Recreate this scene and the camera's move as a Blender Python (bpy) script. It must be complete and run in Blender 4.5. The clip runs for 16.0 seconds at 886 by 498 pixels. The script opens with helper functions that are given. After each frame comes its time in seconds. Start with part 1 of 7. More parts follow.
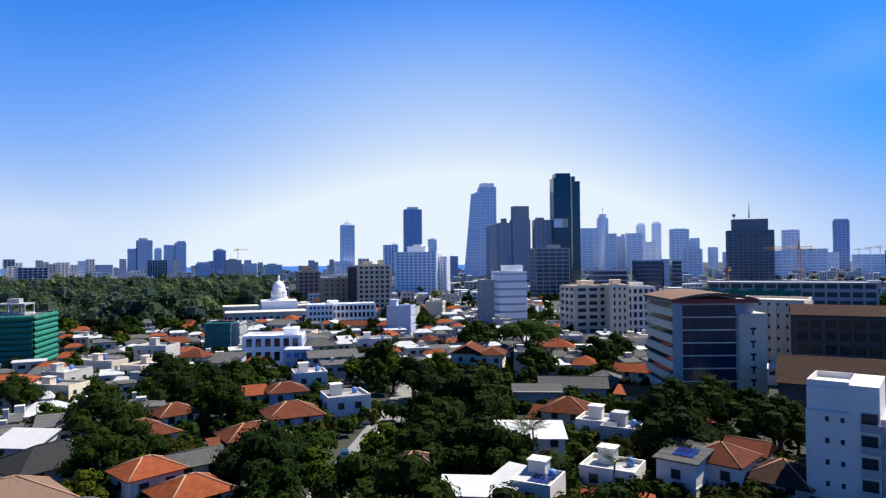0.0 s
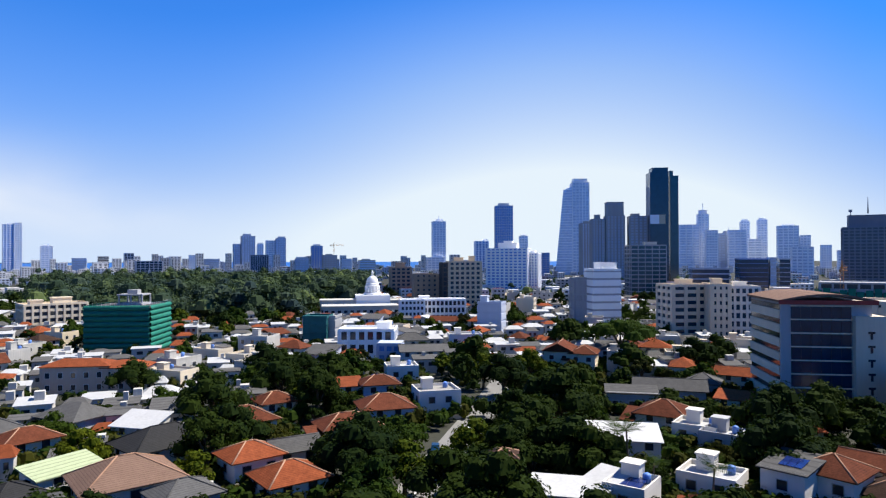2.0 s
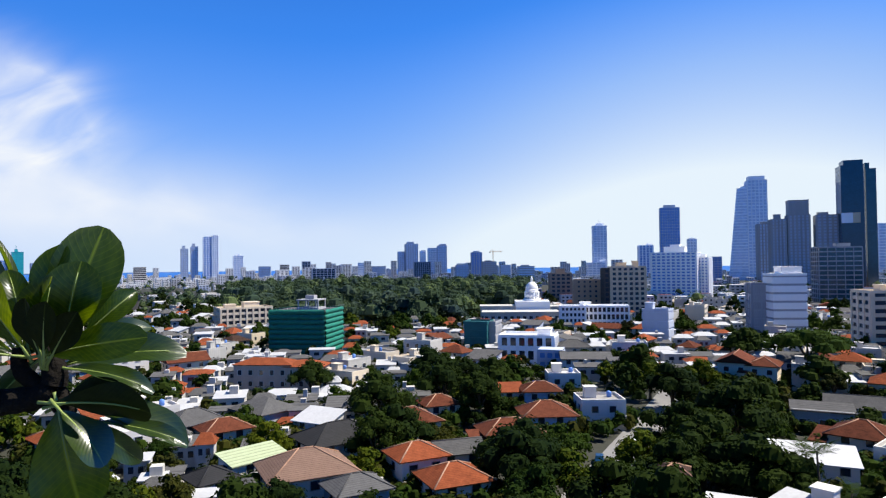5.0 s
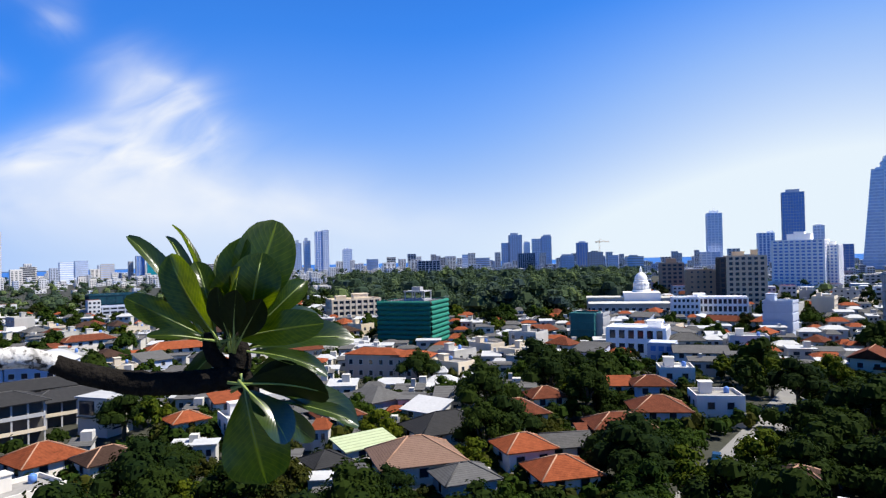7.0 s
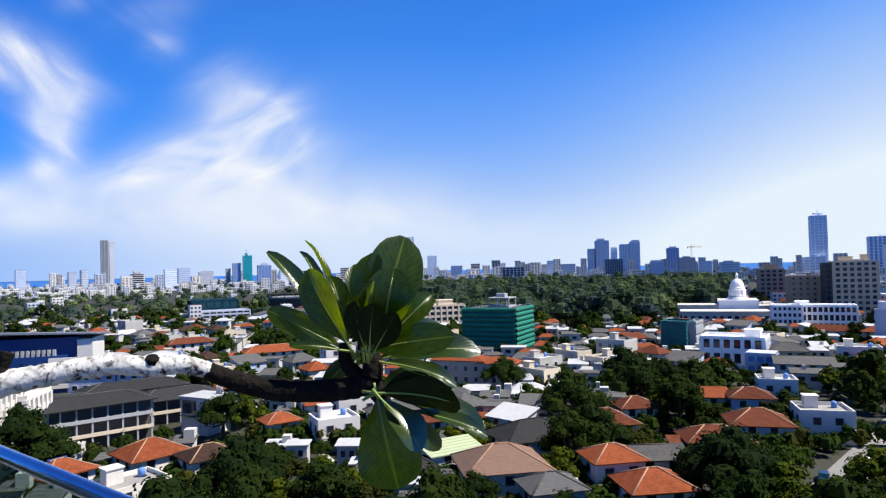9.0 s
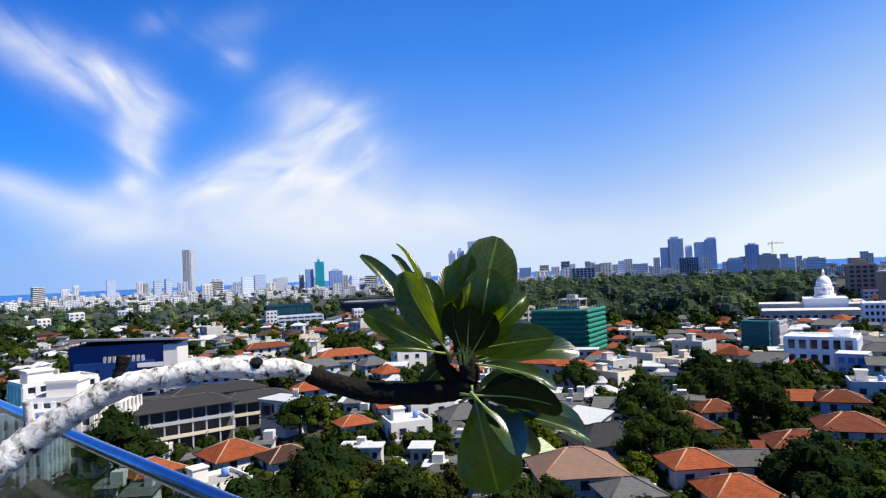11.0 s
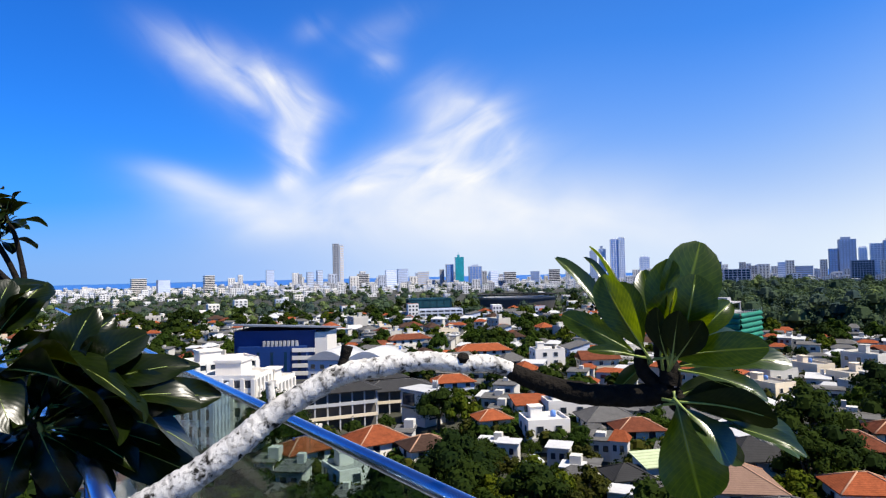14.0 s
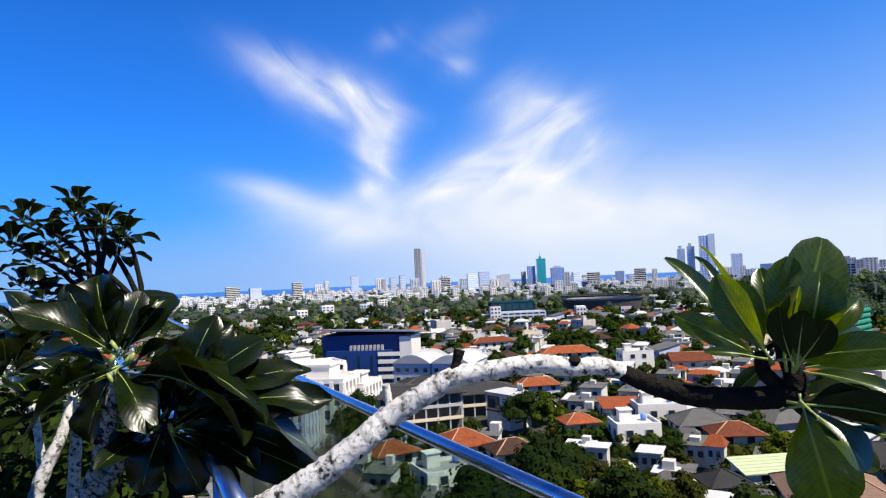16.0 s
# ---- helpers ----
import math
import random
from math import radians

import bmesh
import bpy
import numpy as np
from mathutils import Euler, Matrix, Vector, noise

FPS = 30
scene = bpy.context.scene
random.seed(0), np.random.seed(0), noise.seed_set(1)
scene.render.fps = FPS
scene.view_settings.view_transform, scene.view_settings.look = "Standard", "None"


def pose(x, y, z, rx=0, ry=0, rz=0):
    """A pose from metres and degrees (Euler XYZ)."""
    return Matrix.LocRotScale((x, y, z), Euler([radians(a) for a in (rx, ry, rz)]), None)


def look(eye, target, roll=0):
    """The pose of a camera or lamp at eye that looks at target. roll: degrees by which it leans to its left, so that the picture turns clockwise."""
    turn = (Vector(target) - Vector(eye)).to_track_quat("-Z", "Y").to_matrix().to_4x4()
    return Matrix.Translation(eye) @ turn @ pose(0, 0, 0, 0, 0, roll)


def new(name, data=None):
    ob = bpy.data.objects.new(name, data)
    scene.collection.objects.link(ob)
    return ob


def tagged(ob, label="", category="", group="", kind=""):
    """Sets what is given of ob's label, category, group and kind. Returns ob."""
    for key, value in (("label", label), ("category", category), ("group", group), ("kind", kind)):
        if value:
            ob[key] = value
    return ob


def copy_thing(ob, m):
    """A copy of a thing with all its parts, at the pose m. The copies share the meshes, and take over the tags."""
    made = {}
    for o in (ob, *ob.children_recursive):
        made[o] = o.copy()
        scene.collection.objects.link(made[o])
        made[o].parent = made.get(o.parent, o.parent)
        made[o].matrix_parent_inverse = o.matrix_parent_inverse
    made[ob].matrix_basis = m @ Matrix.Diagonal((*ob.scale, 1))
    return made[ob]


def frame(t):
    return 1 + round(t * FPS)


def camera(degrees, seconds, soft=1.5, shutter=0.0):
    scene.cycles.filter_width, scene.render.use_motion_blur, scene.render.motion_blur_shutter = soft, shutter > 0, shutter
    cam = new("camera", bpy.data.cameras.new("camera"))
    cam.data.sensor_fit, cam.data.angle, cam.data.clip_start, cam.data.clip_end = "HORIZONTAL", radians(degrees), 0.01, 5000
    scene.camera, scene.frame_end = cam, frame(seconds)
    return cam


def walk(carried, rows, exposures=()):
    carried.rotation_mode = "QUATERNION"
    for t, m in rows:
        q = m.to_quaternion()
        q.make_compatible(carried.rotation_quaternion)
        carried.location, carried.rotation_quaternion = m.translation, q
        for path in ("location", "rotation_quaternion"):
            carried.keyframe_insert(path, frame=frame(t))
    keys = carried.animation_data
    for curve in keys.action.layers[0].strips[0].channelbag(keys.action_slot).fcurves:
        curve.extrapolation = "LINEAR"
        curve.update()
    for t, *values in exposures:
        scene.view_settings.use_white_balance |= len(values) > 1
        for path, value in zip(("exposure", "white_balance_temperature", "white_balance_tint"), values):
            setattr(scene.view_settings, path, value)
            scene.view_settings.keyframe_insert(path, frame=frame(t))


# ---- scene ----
cam = camera(67.9, 16.0, soft=1.25)
EYE = 38.0
ROWS = [
    (0.0, 0.080, 0.537, 0.000, -0.00, 0.95, 0.55),
    (0.5, 0.080, 0.537, 0.000, 2.52, 0.39, 0.63),
    (1.0, 0.075, 0.537, 0.000, 4.18, 0.40, 0.55),
    (1.5, 0.070, 0.537, 0.000, 5.47, 0.69, 0.41),
    (2.0, 0.065, 0.537, 0.000, 7.89, 0.67, 0.14),
    (2.5, 0.055, 0.537, -0.001, 11.05, 0.47, 0.51),
    (3.0, 0.035, 0.537, -0.008, 13.52, 0.96, 0.49),
    (3.5, 0.005, 0.537, -0.025, 15.43, 0.84, 0.53),
    (6.0, -0.024, 0.426, -0.012, 26.47, 1.05, 0.79),
    (6.5, -0.062, 0.421, -0.019, 28.89, 0.46, 1.02),
    (7.0, -0.093, 0.418, -0.020, 30.69, 0.71, 1.26),
    (7.5, -0.105, 0.412, -0.010, 32.08, 0.87, 1.07),
    (8.0, -0.116, 0.400, -0.007, 33.46, 0.94, 1.24),
    (8.5, -0.130, 0.372, 0.003, 35.83, 1.31, 1.04),
    (9.0, -0.142, 0.350, -0.003, 38.00, 1.44, 1.43),
    (11.5, -0.205, 0.312, -0.006, 45.93, 1.62, 1.53),
    (12.0, -0.215, 0.280, -0.007, 48.48, 1.34, 0.28),
    (12.5, -0.208, 0.243, 0.002, 50.81, 2.08, 0.62),
    (13.0, -0.219, 0.224, 0.005, 52.00, 2.19, 1.01),
    (13.5, -0.231, 0.211, 0.008, 54.02, 2.04, 1.22),
    (14.0, -0.235, 0.207, 0.010, 55.98, 1.98, 1.22),
    (14.5, -0.242, 0.210, 0.007, 57.88, 1.97, 1.35),
    (15.0, -0.245, 0.189, 0.007, 60.41, 1.58, 1.55),
    (15.5, -0.250, 0.177, 0.007, 61.52, 1.70, 1.96),
    (16.0, -0.245, 0.149, 0.015, 63.05, 2.47, 2.54),
]
walk(cam, [(t, pose(x, y, EYE + z, 90 + pitch, roll, yaw)) for t, x, y, z, yaw, pitch, roll in ROWS],
     [(0, 0.96, 6450, 10), (9, 0.96, 6430, 10), (12, 0.98, 6550, 10), (16, 1.05, 6750, 10)])

# ---- sky, sun, exposure ----
SUN_AZ, SUN_EL = 60.0, 56.0      # degrees: clockwise from +y, and up
scene.view_settings.exposure = 1.0


def build_world():
    world = bpy.data.worlds.new("sky")
    scene.world = world
    world.use_nodes = True
    nt = world.node_tree
    nt.nodes.clear()
    N, Lk = nt.nodes.new, nt.links.new

    def put(sock, v):
        if isinstance(v, (int, float)):
            sock.default_value = v
        else:
            Lk(v, sock)

    def m(op, a, b=0.0, clamp=False):
        n = N("ShaderNodeMath")
        n.operation, n.use_clamp = op, clamp
        put(n.inputs[0], a)
        if op not in ("EXPONENT", "ARCSINE", "ABSOLUTE"):
            put(n.inputs[1], b)
        return n.outputs[0]

    def mixc(f, a, b):
        n = N("ShaderNodeMix")
        n.data_type = "RGBA"
        put(n.inputs[0], f)
        for i, v in ((6, a), (7, b)):
            if isinstance(v, tuple):
                n.inputs[i].default_value = (*v, 1)
            else:
                Lk(v, n.inputs[i])
        return n.outputs[2]

    tc = N("ShaderNodeTexCoord")
    sep = N("ShaderNodeSeparateXYZ")
    Lk(tc.outputs["Generated"], sep.inputs[0])
    X, Y, Z = sep.outputs
    zc = m("MAXIMUM", Z, 0.012)
    comb = N("ShaderNodeCombineXYZ")
    put(comb.inputs[0], X), put(comb.inputs[1], Y), put(comb.inputs[2], zc)
    sky = N("ShaderNodeTexSky")
    sky.sky_type, sky.sun_disc = "NISHITA", False
    sky.sun_elevation, sky.sun_rotation = radians(SUN_EL), radians(SUN_AZ)
    sky.altitude, sky.air_density, sky.dust_density, sky.ozone_density = 40, 1.0, 0.6, 3.0
    Lk(comb.outputs[0], sky.inputs[0])
    tint = N("ShaderNodeMix")
    tint.data_type, tint.blend_type = "RGBA", "MULTIPLY"
    tint.inputs[0].default_value = 1.0
    Lk(sky.outputs[0], tint.inputs[6])
    tint.inputs[7].default_value = (SKY_TINT[0], SKY_TINT[1], SKY_TINT[2], 1)
    az = m("MULTIPLY", m("ARCTAN2", X, Y), 57.2958)
    el = m("MULTIPLY", m("ARCSINE", zc), 57.2958)

    def bell(ca, ce, sa, se, turn=0.0):
        """A soft patch of the sky round (az, el), in degrees."""
        da, de = m("SUBTRACT", az, ca), m("SUBTRACT", el, ce)
        c, s = math.cos(radians(turn)), math.sin(radians(turn))
        u = m("ADD", m("MULTIPLY", da, c / sa), m("MULTIPLY", de, s / sa))
        v = m("ADD", m("MULTIPLY", da, -s / se), m("MULTIPLY", de, c / se))
        return m("EXPONENT", m("MULTIPLY", m("ADD", m("MULTIPLY", u, u), m("MULTIPLY", v, v)), -1.0))

    # the blue deepens towards the zenith
    deep = m("SUBTRACT", 1.0, m("MULTIPLY", m("MULTIPLY", m("SUBTRACT", el, 20.0), 1 / 45.0, True), 0.68))
    dp = N("ShaderNodeMix")
    dp.data_type, dp.blend_type = "RGBA", "MULTIPLY"
    dp.inputs[0].default_value = 1.0
    Lk(tint.outputs[2], dp.inputs[6]), Lk(deep, dp.inputs[7])
    # bright haze, placed to fit the camera's view, thinner along the rest of the horizon
    glow = m("ADD", bell(3, 0, 27, 18.5), m("MULTIPLY", bell(-50, 0, 23, 23), 0.36))
    glow = m("ADD", glow, m("MULTIPLY", bell(-27, 6, 20, 20), 0.06))
    low = m("MULTIPLY", m("EXPONENT", m("MULTIPLY", m("MULTIPLY", el, el), -1 / 45.0)), 0.38)
    haze = m("MINIMUM", m("ADD", glow, low), 1.0)
    col = mixc(m("MULTIPLY", haze, 2.0, True), dp.outputs[2], (0.105, 0.36, 0.96))
    col = mixc(m("POWER", m("MULTIPLY", m("SUBTRACT", haze, 0.2), 1.3, True), 1.25), col, (0.82, 0.92, 1.0))
    # high cloud: soft banks, drawn out into threads along their own lean
    def threads(turn, along, across, scale, twist):
        c, k = math.cos(radians(turn)), math.sin(radians(turn))
        cc = N("ShaderNodeCombineXYZ")
        put(cc.inputs[0], m("MULTIPLY", m("ADD", m("MULTIPLY", az, c), m("MULTIPLY", el, k)), along))
        put(cc.inputs[1], m("MULTIPLY", m("ADD", m("MULTIPLY", az, -k), m("MULTIPLY", el, c)), across))
        nz = N("ShaderNodeTexNoise")
        nz.inputs["Scale"].default_value, nz.inputs["Detail"].default_value, nz.inputs["Roughness"].default_value, nz.inputs["Distortion"].default_value = scale, 6, 0.48, twist
        Lk(cc.outputs[0], nz.inputs[0])
        return nz.outputs[0]

    rising, falling, soft = threads(26, 0.045, 0.13, 2.6, 0.9), threads(-40, 0.06, 0.12, 2.6, 0.9), threads(0, 0.05, 0.09, 1.7, 0.4)
    # bearing, height, half length, half width, lean, weight
    fan = [(-55.0, 13.6, 2.6, 2.0, 0, 0.6), (-53.0, 12.0, 3.2, 2.2, -35, 0.7), (-51.6, 10.4, 2.4, 1.8, -40, 0.55), (-56.5, 10.6, 4.6, 1.5, 24, 0.65), (-61.0, 8.8, 4.6, 1.0, 24, 0.55), (-54.5, 8.4, 5.5, 2.0, 8, 0.6), (-64.5, 7.6, 3.5, 0.8, 12, 0.3)]
    plume = [(-77.0, 18.0, 3.0, 1.2, -22, 0.4), (-73.5, 16.4, 3.2, 1.5, -24, 0.6), (-70.2, 15.0, 2.8, 1.7, -24, 0.75), (-67.6, 14.2, 2.2, 0.8, -10, 0.5), (-68.4, 12.2, 1.6, 2.2, 0, 0.7), (-68.6, 9.8, 1.1, 2.2, 10, 0.6), (-69.4, 7.8, 1.9, 0.7, 28, 0.5), (-60.8, 17.9, 1.2, 0.9, 20, 0.4), (-61.2, 20.4, 2.6, 0.9, 20, 0.22), (-66.9, 20.3, 1.4, 0.7, 20, 0.2)]
    veil = [(-77.2, 7.9, 2.6, 0.7, -14, 0.5), (-75.5, 6.4, 4.2, 1.2, -12, 0.42), (-71.0, 5.0, 6.0, 1.8, 0, 0.4), (-60.0, 4.8, 9.0, 2.4, 0, 0.62), (-50.0, 4.6, 8.0, 2.8, 0, 0.5), (-42.0, 4.2, 7.0, 2.6, 0, 0.34), (-36.0, 3.0, 7.0, 1.6, 0, 0.3), (32, 14.4, 4, 2, 10, 0.1)]
    cloud = None
    for banks, grain, floor_, gain in ((fan, rising, 0.12, 1.55), (plume, falling, 0.16, 1.6), (veil, soft, 0.1, 1.5)):
        mask = None
        for (ca, ce, sa, se, turn, k) in banks:
            b = m("MULTIPLY", bell(ca, ce, sa * 1.2, se * 1.25, turn), k * 1.15)
            mask = b if mask is None else m("ADD", mask, b)
        mask = m("MULTIPLY", m("MINIMUM", mask, 1.0), m("MULTIPLY", m("SUBTRACT", grain, floor_), gain, True))
        cloud = mask if cloud is None else m("ADD", cloud, mask)
    col = mixc(m("MULTIPLY", cloud, 1.0, True), col, (0.93, 0.96, 1.0))
    bg = N("ShaderNodeBackground")
    bg.inputs[1].default_value = 0.5
    Lk(col, bg.inputs[0])
    out = N("ShaderNodeOutputWorld")
    Lk(bg.outputs[0], out.inputs[0])


SKY_TINT = (0.011, 0.076, 0.19)
build_world()
sun_data = bpy.data.lights.new("sun", "SUN")
sun_data.energy, sun_data.angle, sun_data.color = 4.2, radians(0.53), (1.0, 0.94, 0.84)
sun = new("sun", sun_data)
_a, _e = radians(SUN_AZ), radians(SUN_EL)
sun.matrix_world = look((300 * math.sin(_a) * math.cos(_e), 300 * math.cos(_a) * math.cos(_e), 300 * math.sin(_e)), (0, 0, 0))


# ---- materials ----
def material(name, color, rough=0.7, metal=0.0, grain=6.0, stain=0.35, vary=0.25, bump=0.15, jitter=0.0, streak=False, spec=0.4):
    """A worn opaque surface: fine grain, broad stains, relief, and a shift of tone from object to object."""
    mt = bpy.data.materials.new(name)
    mt.use_nodes = True
    nt = mt.node_tree
    N, Lk = nt.nodes.new, nt.links.new
    b = nt.nodes["Principled BSDF"]
    b.inputs["Roughness"].default_value, b.inputs["Metallic"].default_value = rough, metal
    b.inputs["Specular IOR Level"].default_value = spec
    tc = N("ShaderNodeTexCoord")
    mp = N("ShaderNodeMapping")
    if streak:
        mp.inputs["Scale"].default_value = (1, 1, 0.12)
    Lk(tc.outputs["Object"], mp.inputs[0])
    fine, broad = N("ShaderNodeTexNoise"), N("ShaderNodeTexNoise")
    fine.inputs["Scale"].default_value, fine.inputs["Detail"].default_value = grain, 5
    broad.inputs["Scale"].default_value, broad.inputs["Detail"].default_value = stain, 4
    Lk(mp.outputs[0], fine.inputs[0]), Lk(mp.outputs[0], broad.inputs[0])
    add = N("ShaderNodeMath")
    add.operation = "ADD"
    Lk(fine.outputs[0], add.inputs[0]), Lk(broad.outputs[0], add.inputs[1])
    last = add.outputs[0]
    if jitter:
        oi = N("ShaderNodeObjectInfo")
        k = N("ShaderNodeMath")
        k.operation = "MULTIPLY_ADD"
        Lk(oi.outputs["Random"], k.inputs[0])
        k.inputs[1].default_value = jitter / max(vary, 0.01)
        Lk(last, k.inputs[2])
        last = k.outputs[0]
    mr = N("ShaderNodeMapRange")
    mr.inputs["From Min"].default_value, mr.inputs["From Max"].default_value = 0.55, 1.45 + (jitter / max(vary, 0.01))
    mr.inputs["To Min"].default_value, mr.inputs["To Max"].default_value = 1 - vary, 1 + vary
    Lk(last, mr.inputs[0])
    mx = N("ShaderNodeMix")
    mx.data_type, mx.blend_type = "RGBA", "MULTIPLY"
    mx.inputs[0].default_value = 1.0
    mx.inputs[6].default_value = (*color, 1)
    Lk(mr.outputs[0], mx.inputs[7])
    Lk(mx.outputs[2], b.inputs["Base Color"])
    if bump:
        bp = N("ShaderNodeBump")
        bp.inputs["Strength"].default_value, bp.inputs["Distance"].default_value = bump, 0.02
        Lk(fine.outputs[0], bp.inputs["Height"]), Lk(bp.outputs[0], b.inputs["Normal"])
    return mt


def tile_material(name, color, course=0.3, vary=0.6):
    """Clay roof tiles: courses up the slope, weathered in patches."""
    mt = material(name, color, 0.9, 0, 3.0, 0.8, vary, 0.0, 0.18, spec=0.08)
    nt = mt.node_tree
    N, Lk = nt.nodes.new, nt.links.new
    tc = N("ShaderNodeTexCoord")
    w = N("ShaderNodeTexWave")
    w.bands_direction, w.wave_profile = "Z", "SAW"
    w.inputs["Scale"].default_value, w.inputs["Distortion"].default_value = 0.31 / (course * 0.5), 0.6
    Lk(tc.outputs["Object"], w.inputs[0])
    mx = nt.nodes["Mix"]
    joint = N("ShaderNodeMapRange")
    joint.inputs["From Min"].default_value, joint.inputs["From Max"].default_value = 0.0, 0.35
    joint.inputs["To Min"].default_value, joint.inputs["To Max"].default_value = 0.55, 1.0
    Lk(w.outputs[1], joint.inputs[0])
    dm = N("ShaderNodeMix")
    dm.data_type, dm.blend_type = "RGBA", "MULTIPLY"
    dm.inputs[0].default_value = 1.0
    Lk(mx.outputs[2], dm.inputs[6]), Lk(joint.outputs[0], dm.inputs[7]), Lk(dm.outputs[2], nt.nodes["Principled BSDF"].inputs["Base Color"])
    bp = N("ShaderNodeBump")
    bp.inputs["Strength"].default_value, bp.inputs["Distance"].default_value = 0.8, 0.05
    Lk(w.outputs[1], bp.inputs["Height"]), Lk(bp.outputs[0], nt.nodes["Principled BSDF"].inputs["Normal"])
    return mt


def glass_wall(name, color, rough=0.12):
    """Tinted facade glass, seen from outside: dark and glossy, a little uneven from pane to pane."""
    mt = material(name, color, rough, 0, 0.6, 0.15, 0.35, 0.02, 0.1, spec=0.7)
    return mt


def foliage(name, color, hue=0.25, through_light=0.14):
    mt = bpy.data.materials.new(name)
    mt.use_nodes = True
    nt = mt.node_tree
    N, Lk = nt.nodes.new, nt.links.new
    b, out = nt.nodes["Principled BSDF"], nt.nodes["Material Output"]
    geo, oi = N("ShaderNodeNewGeometry"), N("ShaderNodeObjectInfo")
    ad = N("ShaderNodeMath")
    ad.operation = "MULTIPLY_ADD"
    Lk(oi.outputs["Random"], ad.inputs[0])
    ad.inputs[1].default_value = 1.0
    Lk(geo.outputs["Random Per Island"], ad.inputs[2])
    ramp = N("ShaderNodeValToRGB")
    e = ramp.color_ramp.elements
    e[0].position, e[1].position = 0.1, 0.95
    e[0].color = (color[0] * 0.55, color[1] * 0.62, color[2] * 0.8, 1)
    e[1].color = (color[0] * (1.45 + hue), color[1] * 1.4, color[2] * 0.9, 1)
    hf = N("ShaderNodeMath")
    hf.operation = "MULTIPLY"
    hf.inputs[1].default_value = 0.5
    Lk(ad.outputs[0], hf.inputs[0]), Lk(hf.outputs[0], ramp.inputs[0])
    Lk(ramp.outputs[0], b.inputs["Base Color"])
    b.inputs["Roughness"].default_value = 0.75
    b.inputs["Specular IOR Level"].default_value = 0.03
    tr = N("ShaderNodeBsdfTranslucent")
    br = N("ShaderNodeMix")
    br.data_type, br.blend_type = "RGBA", "MULTIPLY"
    br.inputs[0].default_value = 1.0
    Lk(ramp.outputs[0], br.inputs[6])
    br.inputs[7].default_value = (1.6, 1.7, 0.5, 1)
    Lk(br.outputs[2], tr.inputs[0])
    ms = N("ShaderNodeMixShader")
    ms.inputs[0].default_value = through_light
    Lk(b.outputs[0], ms.inputs[1]), Lk(tr.outputs[0], ms.inputs[2]), Lk(ms.outputs[0], out.inputs[0])
    return mt


white = material("white_paint", (0.68, 0.64, 0.57), 0.7, 0, 3.0, 0.25, 0.12, 0.05, 0.1, True)
fresh_white = material("fresh_white_paint", (0.88, 0.87, 0.84), 0.65, 0, 3.0, 0.25, 0.08, 0.04, 0.08, True)
cream = material("cream_render", (0.66, 0.56, 0.41), 0.75, 0, 3.0, 0.25, 0.16, 0.08, 0.12, True)
beige = material("beige_render", (0.58, 0.48, 0.33), 0.75, 0, 3.0, 0.2, 0.16, 0.08, 0.1, True)
pink = material("pink_render", (0.58, 0.43, 0.31), 0.75, 0, 3.0, 0.2, 0.12, 0.08, 0.0, True)
greywall = material("grey_concrete", (0.36, 0.36, 0.36), 0.85, 0, 2.5, 0.2, 0.22, 0.12, 0.15, True)
darkwall = material("dark_concrete", (0.07, 0.067, 0.064), 0.85, 0, 2.5, 0.2, 0.25, 0.12, 0.15, True)
brownwall = material("brown_render", (0.34, 0.26, 0.18), 0.8, 0, 2.5, 0.2, 0.2, 0.1, 0.1, True)
lavender = material("pale_blue_render", (0.46, 0.5, 0.58), 0.7, 0, 3.0, 0.2, 0.12, 0.05, 0.05, True)
# far towers: the haze of distance is mixed into these two cladding colours
hazeblue = material("pale_haze_cladding", (0.88, 0.9, 0.94), 0.5, 0, 0.4, 0.05, 0.12, 0.0, 0.15, True)
hazedark = material("slate_haze_cladding", (0.4, 0.45, 0.55), 0.5, 0, 0.4, 0.05, 0.15, 0.0, 0.15, True)
slate = material("dark_slate_cladding", (0.16, 0.18, 0.22), 0.6, 0, 0.8, 0.1, 0.18, 0.0, 0.1, True)
tealnet = material("teal_safety_net", (0.01, 0.1, 0.1), 0.7, 0, 3.0, 0.4, 0.3, 0.2)
blueclad = material("royal_blue_cladding", (0.008, 0.036, 0.15), 0.45, 0, 0.8, 0.15, 0.12, 0.0)
greennet = material("green_scaffold_net", (0.005, 0.15, 0.1), 0.8, 0, 4.0, 0.5, 0.35, 0.4)
redtrim = material("red_trim", (0.3, 0.04, 0.03), 0.6, 0, 3.0, 0.3, 0.15, 0.0)
clay = tile_material("clay_tiles", (0.12, 0.038, 0.02))
clay_bright = tile_material("orange_clay_tiles", (0.23, 0.062, 0.025), vary=0.55)
clay_brown = tile_material("brown_clay_tiles", (0.05, 0.029, 0.021))
greyroof = tile_material("grey_sheet_roof", (0.1, 0.098, 0.095), 0.34, 0.4)
slateroof = tile_material("dark_sheet_roof", (0.036, 0.036, 0.037), 0.34, 0.3)
paleroof = tile_material("pale_clay_sheet_roof", (0.19, 0.12, 0.088), 0.36, 0.3)
greenroof = tile_material("pale_green_sheet_roof", (0.36, 0.41, 0.25), 0.4, 0.25)
whiteroof = material("white_sheet_roof", (0.46, 0.46, 0.45), 0.6, 0, 2.0, 0.3, 0.3, 0.05, 0.2)
flatroof = material("stained_roof_slab", (0.26, 0.25, 0.235), 0.9, 0, 1.5, 0.3, 0.45, 0.1, 0.2, spec=0.1)
